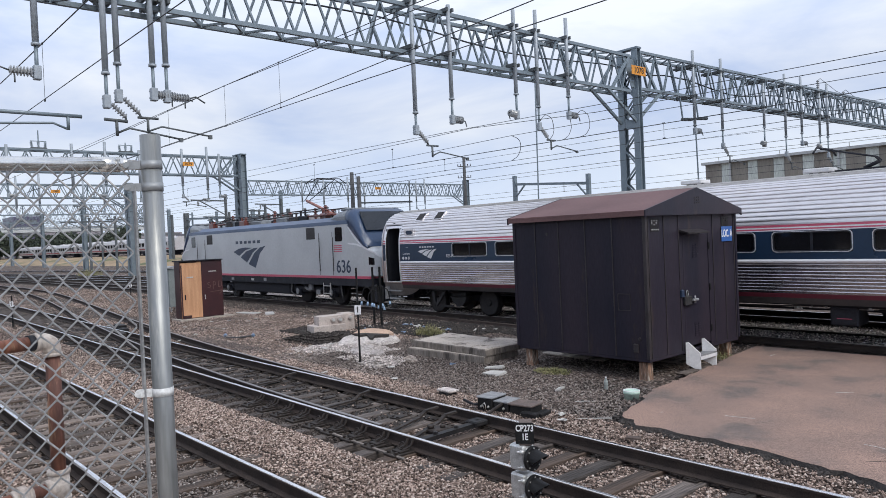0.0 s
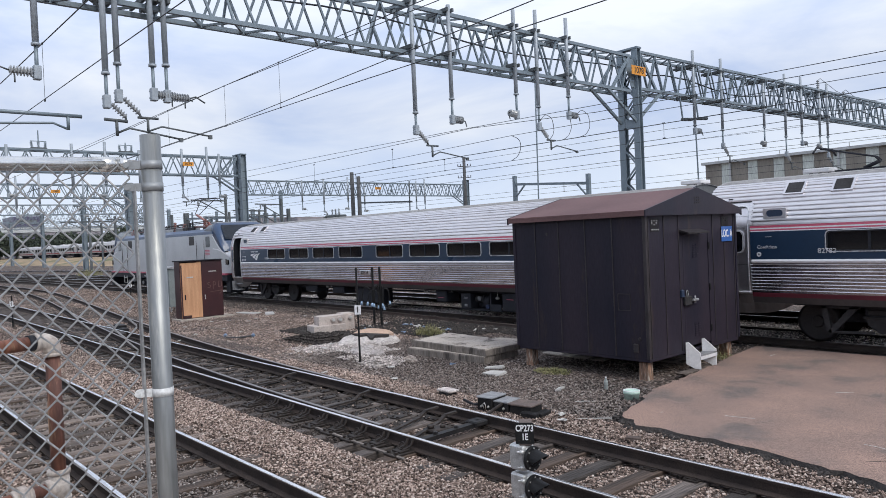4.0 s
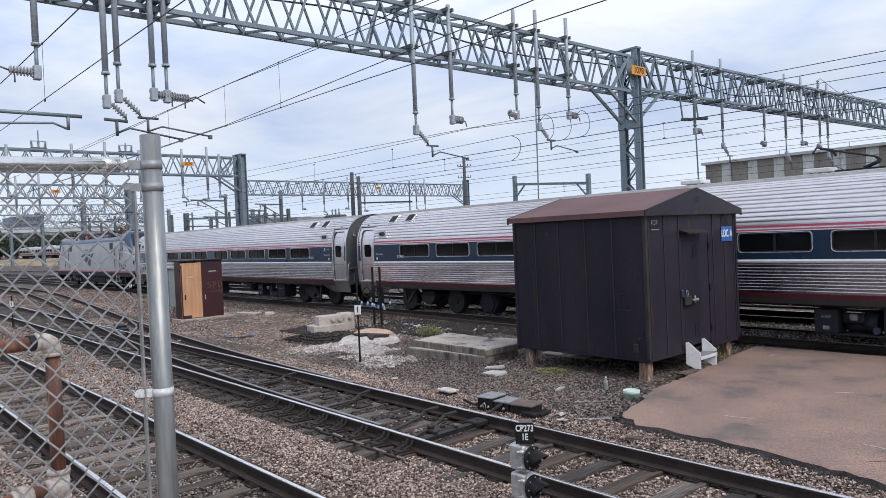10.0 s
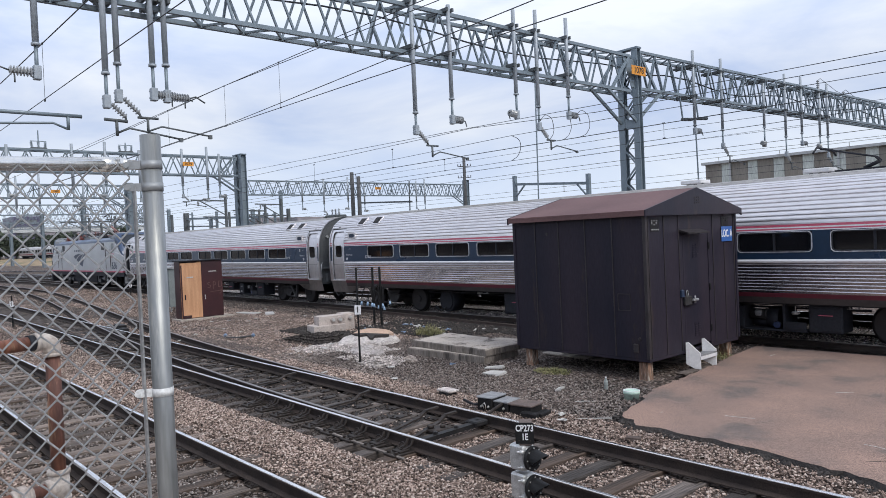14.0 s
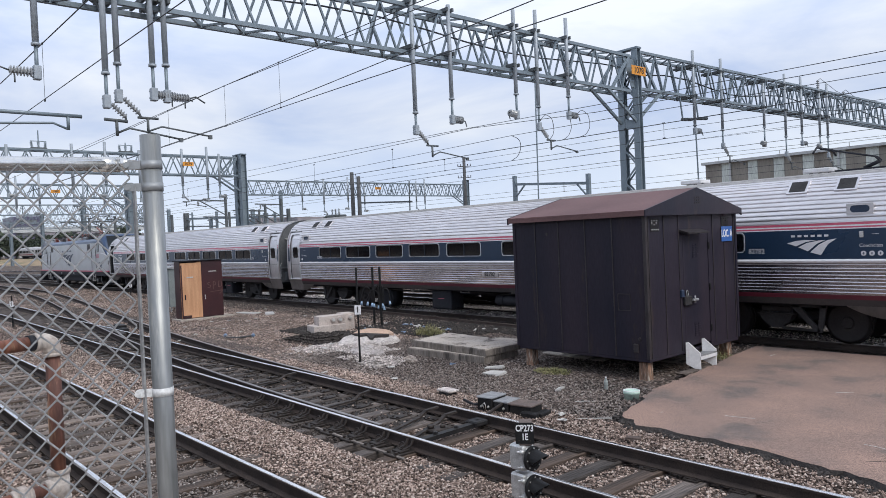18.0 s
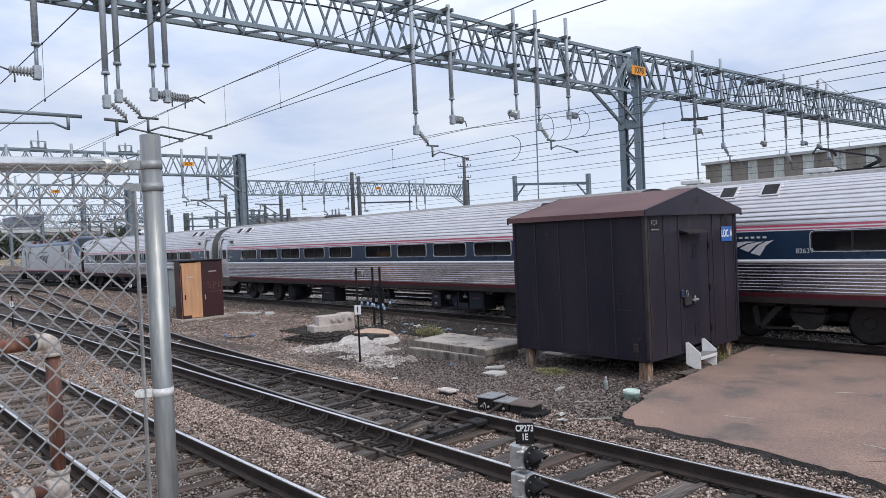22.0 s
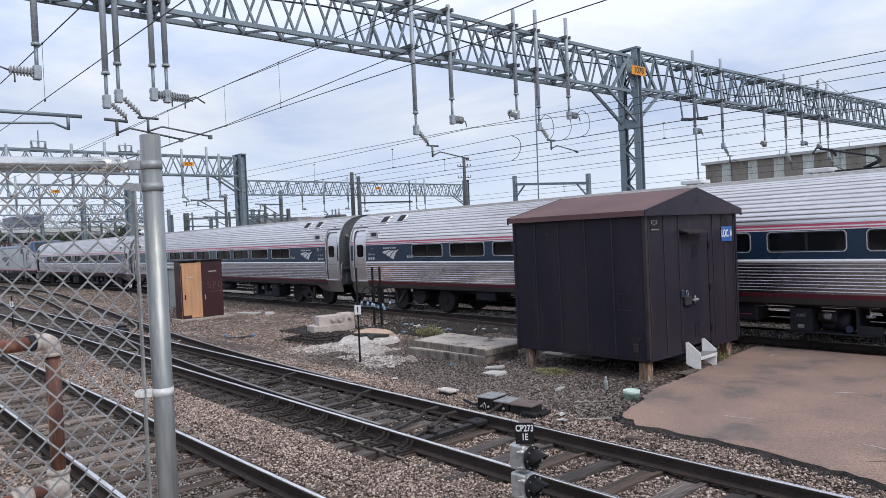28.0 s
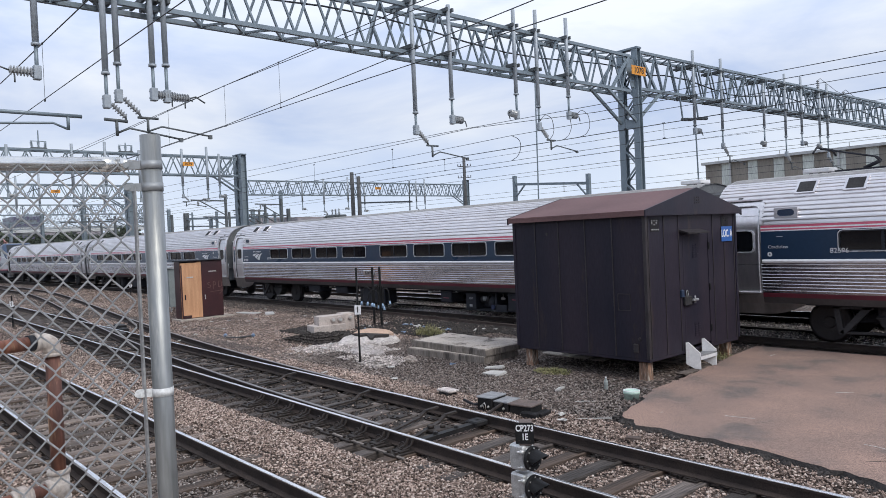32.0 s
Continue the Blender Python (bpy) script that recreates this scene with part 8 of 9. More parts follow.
        for k in range(11):
            e = 0.045 if k % 2 else 0.0
            rows.append([bm.verts.new((a + (b - a) * k / 10, y, z)) for y, z in arch(0.46 + e, 0.95, 3.20 + e, 0.20)])
        for p, q in zip(rows, rows[1:]):
            for j in range(len(p) - 1):
                bm.faces.new((p[j], p[j + 1], q[j + 1], q[j]))
        part("bellows", bm, RUBBER, c, "black rubber gangway bellows")
        bm = B()
        prism(bm, arch(0.45, 0.96, 3.19, 0.18), "x", a, b)
        part("gangway_door", bm, UNDER, c)
        bm = B()
        prism(bm, arch(0.53, 0.93, 3.28, 0.22), "x", *sorted((end * (HALF + 0.36), end * (HALF + 0.40))))
        part("face_plate", bm, END_GREY, c)
        bm = B()
        prism(bm, [(-0.60, 3.34), (-0.52, 3.46), (-0.30, 3.54), (0.30, 3.54), (0.52, 3.46), (0.60, 3.34)], "x", a, b - 0.02)
        part("gangway_hood", bm, RUBBER, c)
        bm = B()
        box(bm, *sorted((end * (HALF - 0.04), end * (HALF + 0.14))), -1.52, -0.50, 1.57, 1.63, 0.015)
        box(bm, *sorted((end * (HALF - 0.04), end * (HALF + 0.10))), -1.34, -1.10, 1.02, 1.40, 0.02)
        part("end_shelf", bm, END_GREY, c)
        bm = B()
        box(bm, *sorted((end * (HALF - 0.04), end * (HALF + 0.02))), -0.80, -0.72, 1.63, 3.40, 0.01)
        part("end_stanchion", bm, SKIRT, c)
        bm = B()
        hx = end * (HALF + 0.03)
        pipe(bm, [(hx, -1.5, 1.85), (hx, -1.55, 1.75), (hx, -1.55, 1.20)], 0.016)
        part("grab_rail", bm, BRIGHT, c)
        bm = B()
        a2, b2 = sorted((end * (HALF - 0.1), end * (HALF + 0.43)))
        box(bm, a2, b2, -0.22, 0.22, 0.68, 0.95, 0.02)
        part("coupler", bm, UNDER, c)
        for q in (-1.0, -0.75, 0.8):
            pts = [(end * (HALF - 0.05 + 0.12 * i), q, 0.92 - 0.50 * math.sin(i / 4 * math.pi / 2)) for i in range(5)]
            bm = B()
            pipe(bm, pts, 0.022)
            part("jumper_hose", bm, RUBBER, c)
        bm = B()
        tube(bm, (end * (HALF - 0.04), -1.19, 2.94), (end * (HALF + 0.05), -1.19, 2.94), 0.055, 12)
        part("marker_lamp", bm, ALLOY, c)
        # roof vents and small oval window near the ends
        for dx in (1.97, 2.97):
            xm = end * (HALF - dx)
            bm = B()
            ya, za, yb, zb = -1.345, 3.28, -1.06, 3.56
            n = Vector((0, -(zb - za), (yb - ya))).normalized()
            bar(bm, Vector((xm, ya, za)) + n * 0.05, Vector((xm, yb, zb)) + n * 0.05, 0.44, 0.05)
            v = part("roof_vent", bm, STAINLESS_PLAIN, c)
            bm = B()
            bar(bm, Vector((xm, ya + 0.03, za + 0.03)) + n * 0.072, Vector((xm, yb - 0.03, zb - 0.03)) + n * 0.072, 0.34, 0.02)
            part("vent_mesh", bm, UNDER_MID, v)
        xm = end * (HALF - 1.64)
        bm = B()
        ring(bm, rounded(xm - 0.255, xm + 0.255, 2.80, 3.03, 0.02), rounded(xm - 0.185, xm + 0.185, 2.845, 2.99, 0.07), -1.595, -1.50)
        f = part("vent_window", bm, STAINLESS, c, "small oval window in a steel plate")
        bm = B()
        prism(bm, rounded(xm - 0.19, xm + 0.19, 2.84, 2.995, 0.075), "y", -1.585, -1.50)
        part("pane", bm, LOGO_BLUE, f)
        # bogie
        xb_ = end * (HALF - 3.5)
        bg = new("bogie")
        bg.parent = c
        bg.matrix_basis = pose(xb_, 0, 0)
        for s in (-1, 1):
            bm = B()
            box(bm, -1.75, 1.75, s * 0.52 - 0.09, s * 0.52 + 0.09, 0.44, 0.66, 0.03)
            part("side_frame", bm, UNDER, bg)
            bm = B()
            sx = -end * 0.13
            box(bm, sx - 0.34, sx + 0.34, s * 0.98 - 0.14, s * 0.98 + 0.14, 0.66, 0.80, 0.03)
            box(bm, sx - 0.42, sx + 0.42, s * 0.98 - 0.17, s * 0.98 + 0.17, 0.60, 0.655, 0.02)
            prism(bm, [(sx - 0.37, 0.60), (sx + 0.37, 0.60), (sx + 0.31, 0.46), (sx + 0.15, 0.34), (sx + 0.10, 0.30), (sx - 0.10, 0.30), (sx - 0.15, 0.34), (sx - 0.31, 0.46)], "y", s * 0.98 - 0.15, s * 0.98 + 0.15)
            part("spring_bolster", bm, UNDER_MID, bg)
        bm = B()
        box(bm, -0.25, 0.25, -1.1, 1.1, 0.62, 0.86)
        part("cross_beam", bm, UNDER, bg)
        bm = B()
        prism(bm, [(end * 0.93, 0.88), (end * 1.06, 0.88), (end * 0.94, 0.27), (end * 0.84, 0.27)], "y", -1.33, -1.25)
        prism(bm, [(end * 0.26, 0.88), (end * 0.44, 0.88), (end * 0.93, 0.30), (end * 0.82, 0.27)], "y", -1.33, -1.25)
        bar(bm, (end * 0.28, -1.29, 0.85), (end * 1.05, -1.29, 0.85), 0.08, 0.07)
        bar(bm, (end * 0.88, -1.29, 0.30), (end * 0.05, -1.2, 0.32), 0.05, 0.05)
        part("traction_bracket", bm, UNDER_MID, bg)
        for dx in (-1.295, 1.295):
            AXLES.append((wheelset(c, xb_ + dx), xb_ + dx, 0.457))
    # boxes below the floor
    bm = B()
    box(bm, -HALF + 1.2, HALF - 1.2, -1.35, 1.35, 0.86, 1.05)
    part("floor_frame", bm, UNDER, c)
    def gear_box(xa, xb, z0, strip_z=0.0):
        bm = B()
        box(bm, xa, xb, -1.36, -0.75, z0, 0.87, 0.03)
        e = part("equipment_box", bm, UNDER_GREY, c)
        bm = B()
        box(bm, xa + 0.05, xb - 0.05, -1.372, -1.355, z0 + 0.05, 0.81, 0.01)
        part("box_cover", bm, UNDER, e)
        if strip_z:
            bm = B()
            box(bm, (xa + xb) / 2 - 0.13, (xa + xb) / 2 + 0.16, -1.38, -1.37, strip_z, strip_z + 0.016)
            part("warning_strip", bm, RED, e, "thin red warning strip")
        return e
    gear_box(6.28, 6.98, 0.26, 0.645)
    if logo_front:
        gear_box(-1.82, -0.19, 0.25)
        gear_box(3.07, 3.63, 0.45, 0.60)
        gear_box(-5.75, -4.82, 0.58)
        gear_box(-3.58, -2.75, 0.56)
    else:
        gear_box(-2.95, -1.95, 0.21, 0.57)
        bm = B()
        tube(bm, (0.13, -1.16, 0.60), (1.80, -1.16, 0.60), 0.165, 18)
        for x in (0.42, 1.5):
            tube(bm, (x, -1.16, 0.60), (x + 0.05, -1.16, 0.60), 0.175, 18)
        tank = part("air_tank", bm, UNDER_GREY, c, "long dark air tank")
        for x in (0.44, 1.52):
            bm = B()
            box(bm, x - 0.02, x + 0.05, -1.20, -1.12, 0.72, 0.88)
            part("strap", bm, UNDER, tank)
        bm = B()
        box(bm, 0.90, 1.17, -1.362, -1.352, 0.855, 0.885)
        part("data_plate", bm, LID, c, "small pale data plate")
        bm = B()
        tube(bm, (-6.0, -1.05, 0.47), (-6.0, -0.55, 0.47), 0.38, 20)
        tube(bm, (-6.0, -1.09, 0.47), (-6.0, -1.05, 0.47), 0.30, 20)
        part("air_reservoir", bm, UNDER, c, "round dark reservoir end")
        bm = B()
        pipe(bm, [(-6.55, -1.1, 0.30), (-6.42, -1.12, 0.16), (-6.2, -1.12, 0.14), (-6.0, -1.1, 0.24)], 0.03, 6)
        part("drain_pipe", bm, UNDER_MID, c)
    # compressor on its tray
    bm = B()
    box(bm, 4.28, 6.24, -1.34, -0.9, 0.245, 0.285, 0.008)
    part("tray", bm, UNDER, c)
    bm = B()
    box(bm, 4.36, 4.84, -1.36, -0.8, 0.285, 0.80, 0.015)
    e = part("control_box", bm, UNDER, c, "black control box with pale lettering")
    bm = B()
    box(bm, 4.54, 4.67, -1.367, -1.358, 0.36, 0.44)
    part("data_plate", bm, LID, e, "small pale data plate")
    lettering("box_text", "AMF", 0.11, BOX_LETTER, e, Matrix.Translation((4.61, -1.363, 0.635)) @ FACE_NEAR, 0.002)
    bm = B()
    tube(bm, (4.90, -1.10, 0.60), (5.24, -1.10, 0.60), 0.12, 14)
    tube(bm, (5.24, -1.10, 0.60), (5.30, -1.10, 0.60), 0.135, 14)
    mot = part("compressor_motor", bm, UNDER_MID, c)
    bm = B()
    box(bm, 5.02, 5.19, -1.24, -1.12, 0.555, 0.70, 0.03)
    part("terminal_cover", bm, LID, mot, "pale terminal cover")
    bm = B()
    tube(bm, (5.30, -1.0, 0.52), (5.56, -1.0, 0.52), 0.23, 16)
    tube(bm, (4.92, -0.95, 0.42), (5.3, -0.95, 0.42), 0.13, 12)
    part("compressor", bm, UNDER_GREY, c)
    bm = B()
    tube(bm, (5.57, -1.24, 0.38), (5.57, -1.32, 0.38), 0.075, 14)
    part("filter_cap", bm, FILTER_BLUE, c, "small dark blue filter cap")
    bm = B()
    box(bm, 5.72, 5.78, -1.35, -0.7, 0.285, 0.87, 0.008)
    box(bm, 5.78, 6.22, -1.35, -1.30, 0.285, 0.47, 0.008)
    part("guard_panel", bm, UNDER_GREY, c)
    bm = B()
    tube(bm, (-7.2, -0.9, 0.74), (7.4, -0.9, 0.74), 0.03, 6)
    part("brake_pipe", bm, UNDER, c)
    # small bright fittings below the floor
    for x, z in ((-4.2, 0.80), (2.35, 0.78), (5.95, 0.66)):
        bm = B()
        tube(bm, (x - 0.07, -1.20, z), (x + 0.05, -1.22, z), 0.04, 10)
        tube(bm, (x + 0.05, -1.22, z), (x + 0.10, -1.22, z), 0.022, 8)
        tube(bm, (x, -1.21, z), (x, -1.21, 0.9), 0.012, 6)
        part("air_valve", bm, ALLOY, c, "small bright air valve")
    for x, l in ((-4.05, 0.36), (-1.55, 0.5), (2.62, 0.42), (3.35, 0.55), (7.05, 0.30)):
        bm = B()
        box(bm, x, x + l, -1.30, -1.28, 0.80, 0.815, 0.003)
        box(bm, x + 0.04, x + 0.07, -1.31, -1.28, 0.815, 0.87, 0.003)
        box(bm, x + l - 0.09, x + l - 0.04, -1.31, -1.28, 0.815, 0.87, 0.003)
        part("pipe_bracket", bm, LID, c)
    bm = B()
    pipe(bm, [(-6.9, -1.22, 0.84), (-5.0, -1.22, 0.80), (-2.6, -1.22, 0.84), (0.8, -1.22, 0.80), (3.0, -1.22, 0.84), (6.8, -1.22, 0.82)], 0.016, 6)
    part("conduit", bm, UNDER_MID, c)
    # raised number board low on the fluted side
    xb = -0.80 if logo_front else 0.25
    bm = B()
    box(bm, xb - 0.34, xb + 0.34, -1.634, -1.60, 1.375, 1.545, 0.008)
    board = part("number_board", bm, STAINLESS_PLAIN, c, "plain steel number board on the fluted side")
    if low_number:
        lettering("board_text", low_number, 0.185, SKIRT, board, Matrix.Translation((xb, -1.636, 1.46)) @ FACE_NEAR, 0.003, "", 0.02)
    # lettering and emblem on the near side
    le = -1 if logo_front else 1
    emblem(c, le * (HALF - 2.62), 2.12, 0.28, STRIPE_WHITE, -1.606, 1.75)
    for xn in (-le * (HALF - 2.72), le * (HALF - 3.80)):
        lettering("car_number", number, 0.15, STRIPE_WHITE, c, Matrix.Translation((xn, -1.602, 2.065)) @ FACE_NEAR, 0.0006, "", -0.004)
    for end in (-1, 1):
        xm = end * (HALF - 1.43)
        lettering("class_text", "Coachclass", 0.098, STRIPE_WHITE, c, Matrix.Translation((xm - 0.02 * end, -1.599, 2.165)) @ FACE_NEAR, 0.0006, "", -0.004)
        icons = 3 if end == le else 1
        for k in range(icons):
            bm = B()
            xi = xm - 0.16 + 0.155 * k if icons == 3 else xm + (0.10 if end > 0 else -0.16)
            tube(bm, (xi, -1.60, 2.005), (xi, -1.607, 2.005), 0.052, 16)
            sym = part("access_symbol", bm, STRIPE_WHITE, c)
            bm = B()
            box(bm, xi - 0.008, xi + 0.008, -1.609, -1.606, 1.978, 2.03)
            box(bm, xi - 0.02, xi + 0.02, -1.609, -1.606, 2.0, 2.01)
            part("symbol_bar", bm, LOGO_BLUE, sym)
        bm = B()
        box(bm, xm + 0.0, xm + 0.13, -1.602, -1.595, 2.392, 2.400)
        part("notice_bar", bm, STRIPE_WHITE, c, "thin line of small white writing")
        if end > 0:
            bm = B()
            box(bm, xm - 0.23, xm - 0.155, -1.615, -1.59, 2.33, 2.46, 0.008)
            part("key_switch", bm, ALLOY, c)
    return c


AXLES = []


def locomotive():
    c = thing("electric_locomotive", "silver-grey electric locomotive with blue roof edge and red stripe", "locomotive")
    H = 10.0
    # rings from the front end to the rear end: (x, half width low, half width high, top)
    def station(e, x, w, zt, zb=1.0, wt=None):
        wt = w - 0.25 if wt is None else wt
        return [(x, -w, zb), (x, -w, min(zt - 0.12, 3.40)), (x, -(w - 0.05), min(zt - 0.06, 3.58)), (x, -wt, zt), (x, wt, zt), (x, w - 0.05, min(zt - 0.06, 3.58)), (x, w, min(zt - 0.12, 3.40)), (x, w, zb)]
    def hull(bm, sts):
        rows = [[bm.verts.new(v) for v in s] for s in sts]
        for a, b in zip(rows, rows[1:]):
            for k in range(len(a) - 1):
                bm.faces.new((a[k], a[k + 1], b[k + 1], b[k]))
            bm.faces.new((a[-1], a[0], b[0], b[-1]))
        bm.faces.new(rows[0][::-1])
        bm.faces.new(rows[-1])
        bmesh.ops.recalc_face_normals(bm, faces=bm.faces[:])
    bm = B()
    box(bm, -H + 1.9, H - 1.9, -1.48, 1.48, 1.28, 3.40)
    part("body", bm, LOCO_GREY, c, "silver-grey body side")
    bm = B()
    for s in (-1, 1):
        prism(bm, [(s * 1.484, 3.40), (s * 1.47, 3.55), (s * 1.25, 3.72), (s * 1.0, 3.72), (s * 1.0, 3.40)], "x", -H + 1.9, H - 1.9)
    part("roof_edge", bm, LOCO_BLUE, c, "blue roof edge band")
    bm = B()
    box(bm, -H + 1.9, H - 1.9, -1.0, 1.0, 3.40, 3.62)
    part("roof_deck", bm, LOCO_ROOF, c)
    bm = B()
    box(bm, -H + 0.5, H - 0.5, -1.495, 1.495, 1.20, 1.30)
    part("red_stripe", bm, RED, c, "red stripe along the sill")
    bm = B()
    box(bm, -H + 0.35, H - 0.35, -1.47, 1.47, 0.90, 1.20)
    part("sill", bm, UNDER_GREY, c)
    for e in (-1, 1):
        bm = B()
        hull(bm, [station(e, e * (H - 1.9), 1.48, 3.40, 1.30), station(e, e * (H - 1.45), 1.475, 2.95, 1.30), station(e, e * (H - 0.95), 1.44, 2.55, 1.30), station(e, e * (H - 0.35), 1.32, 2.32, 1.30), station(e, e * (H - 0.08), 1.20, 2.10, 1.30), station(e, e * H, 1.08, 1.80, 1.30)])
        part("nose", bm, LOCO_GREY, c, "rounded silver-grey nose")
        def st(x, w, zt, zb):
            half = [(-w, zb), (-w, zb + 0.55 * (zt - zb)), (-w + 0.05, zt - 0.17), (-w + 0.15, zt - 0.06), (-w + 0.36, zt)]
            return [(x, y, z) for y, z in half] + [(x, -y, z) for y, z in half[::-1]]
        bm = B()
        hull(bm, [st(e * (H - 3.6), 1.30, 3.72, 3.42), st(e * (H - 3.2), 1.38, 3.86, 3.41), st(e * (H - 2.7), 1.44, 3.97, 3.40), st(e * (H - 2.05), 1.455, 4.02, 3.38)])
        part("cab_roof", bm, LOCO_ROOF, c, "dusty grey cab roof")
        bm = B()
        hull(bm, [st(e * (H - 2.05), 1.462, 4.025, 3.38), st(e * (H - 1.80), 1.462, 4.0, 3.26), st(e * (H - 1.50), 1.46, 3.78, 3.0), st(e * (H - 1.22), 1.45, 3.36, 2.75), st(e * (H - 0.95), 1.42, 2.90, 2.52), st(e * (H - 0.70), 1.37, 2.54, 2.38)])
        for f in bm.faces:
            f.smooth = True
        part("windscreen_surround", bm, LOCO_BLUE, c, "dark blue band round the windscreen")
        bm = B()
        for (xa, ya, za), (xb, yb, zb) in zip([(1.9, 1.484, 2.62), (1.3, 1.470, 2.56), (0.80, 1.412, 2.40), (0.36, 1.330, 2.22)], [(1.3, 1.470, 2.56), (0.80, 1.412, 2.40), (0.36, 1.330, 2.22), (0.10, 1.225, 2.06)]):
            bar(bm, (e * (H - xa), -ya, za), (e * (H - xb), -yb, zb), 0.012, 0.06)
        part("nose_stripe", bm, STRIPE_WHITE, c, "thin white stripe sweeping down the nose")
        bm = B()
        vs = [bm.verts.new(v) for v in ((e * (H - 1.49), -1.15, 3.88), (e * (H - 1.49), 1.15, 3.88), (e * (H - 0.96), 1.2, 3.12), (e * (H - 0.96), -1.2, 3.12))]
        bm.faces.new(vs)
        bmesh.ops.solidify(bm, geom=bm.faces[:], thickness=0.03)
        part("windscreen", bm, WINDSCREEN, c, "dark sloping windscreen")
        bm = B()
        box(bm, e * (H - 2.75), e * (H - 1.9), -1.2, 1.2, 3.96, 4.06, 0.03) if e > 0 else box(bm, e * (H - 1.9), e * (H - 2.75), -1.2, 1.2, 3.96, 4.06, 0.03)
        part("cab_roof_top", bm, LOCO_ROOF, c)
        for s in (-1, 1):
            bm = B()
            a, b = sorted((e * (H - 0.35), e * (H - 0.75)))
            prism(bm, [(a, 1.75), (b, 1.75), (b, 2.0), (a, 2.08)], "y", s * 1.30 - 0.08, s * 1.30 + 0.10)
            part("headlight", bm, GLASS, c)
        # cab side window and door on the near side
        xs = sorted((e * (H - 2.3), e * (H - 2.8)))
        bm = B()
        prism(bm, rounded(xs[0], xs[1], 2.72, 3.30, 0.07), "y", -1.50, -1.475)
        part("cab_window", bm, GLASS, c)
        for q in (3.05, 4.10):
            bm = B()
            xx = e * (H - q)
            box(bm, xx - 0.012, xx + 0.012, -1.488, -1.479, 1.32, 3.10)
            part("door_seam", bm, SKIRT, c)
            bm = B()
            tube(bm, (xx + 0.1, -1.53, 1.5), (xx + 0.1, -1.53, 2.9), 0.016, 6)
            part("grab_rail", bm, SKIRT, c)
        bm = B()
        xg = e * (H - 4.75)
        box(bm, xg - 0.35, xg + 0.35, -1.49, -1.475, 2.85, 3.35)
        for k in range(8):
            box(bm, xg - 0.33, xg + 0.33, -1.50, -1.489, 2.88 + 0.06 * k, 2.90 + 0.06 * k)
        part("side_grille", bm, SKIRT, c)
        # bogie and wheels
        xb = e * 5.0
        bg = new("bogie")
        bg.parent = c
        bg.matrix_basis = pose(xb, 0, 0)
        for s in (-1, 1):
            bm = B()
            box(bm, -2.0, 2.0, s * 1.08 - 0.1, s * 1.08 + 0.1, 0.52, 0.78, 0.04)
            part("side_frame", bm, UNDER_GREY, bg)
            for dx in (-1.4, 1.4):
                bm = B()
                box(bm, dx - 0.22, dx + 0.22, s * 1.14 - 0.12, s * 1.14 + 0.12, 0.36, 0.66, 0.03)
                part("axle_box", bm, UNDER_GREY, bg)
                bm = B()
                tube(bm, (dx + 0.45, s * 1.1, 0.6), (dx + 0.45, s * 1.1, 0.98), 0.11, 10)
                tube(bm, (dx - 0.45, s * 1.1, 0.6), (dx - 0.45, s * 1.1, 0.98), 0.11, 10)
                part("spring", bm, UNDER, bg)
        for dx in (-1.4, 1.4):
            AXLES.append((wheelset(c, xb + dx, 0.56), xb + dx, 0.56))
        bm = B()
        a, b = sorted((e * (H - 0.2), e * (H + 0.35)))
        box(bm, a, b, -0.22, 0.22, 0.65, 0.95, 0.03)
        for q in (-0.9, 0.9):
            box(bm, *sorted((e * (H - 0.6), e * (H - 0.15))), q - 0.5, q + 0.5, 0.30, 0.90)
        part("pilot", bm, UNDER, c)
        for q in (-0.8, -0.5, 0.5, 0.8):
            bm = B()
            pipe(bm, [(e * H, q, 1.0), (e * (H + 0.15), q, 0.7), (e * (H + 0.25), q, 0.45)], 0.03)
            part("jumper_hose", bm, RUBBER, c)
        for dx in (-1.4, 1.4):
            bm = B()
            tube(bm, (xb + dx, -1.27, 0.56), (xb + dx, -1.31, 0.56), 0.13, 12)
            part("axle_cap", bm, LID, c, "pale axle box cap")
            bm = B()
            pipe(bm, [(xb + dx * 1.45, -1.2, 0.9), (xb + dx * 1.5, -1.2, 0.5), (xb + dx * 1.35, -1.0, 0.18)], 0.03)
            part("sand_pipe", bm, LID, c)
        bm = B()
        box(bm, xb - 0.42, xb - 0.12, -1.32, -1.18, 0.62, 0.90, 0.03)
        box(bm, xb + 0.18, xb + 0.5, -1.30, -1.18, 0.46, 0.66, 0.03)
        tube(bm, (xb - 0.75, -1.26, 0.72), (xb - 0.35, -1.26, 0.62), 0.06, 8)
        part("brake_unit", bm, LID, c)
        bm = B()
        for q in (0.0, 0.32):
            bar(bm, (e * (H - 3.3), -1.50, 0.55 + q), (e * (H - 3.85), -1.50, 0.55 + q), 0.05, 0.03)
        for q in (3.3, 3.85):
            bar(bm, (e * (H - q), -1.50, 0.5), (e * (H - q), -1.50, 1.0), 0.03, 0.03)
        part("cab_step", bm, ALLOY, c, "pale metal cab step")
    for k, x in enumerate((-2.6, -1.5, -0.4, 0.9, 2.2)):
        bm = B()
        box(bm, x - 0.14, x + 0.14, -1.49, -1.47, 0.98, 1.10 + 0.03 * (k % 2), 0.01)
        part("sill_hatch", bm, (LID, UNDER_MID, ALLOY)[k % 3], c)
    bm = B()
    box(bm, -2.9, 2.9, -1.3, 1.3, 0.40, 0.92, 0.05)
    part("transformer_tank", bm, UNDER, c)
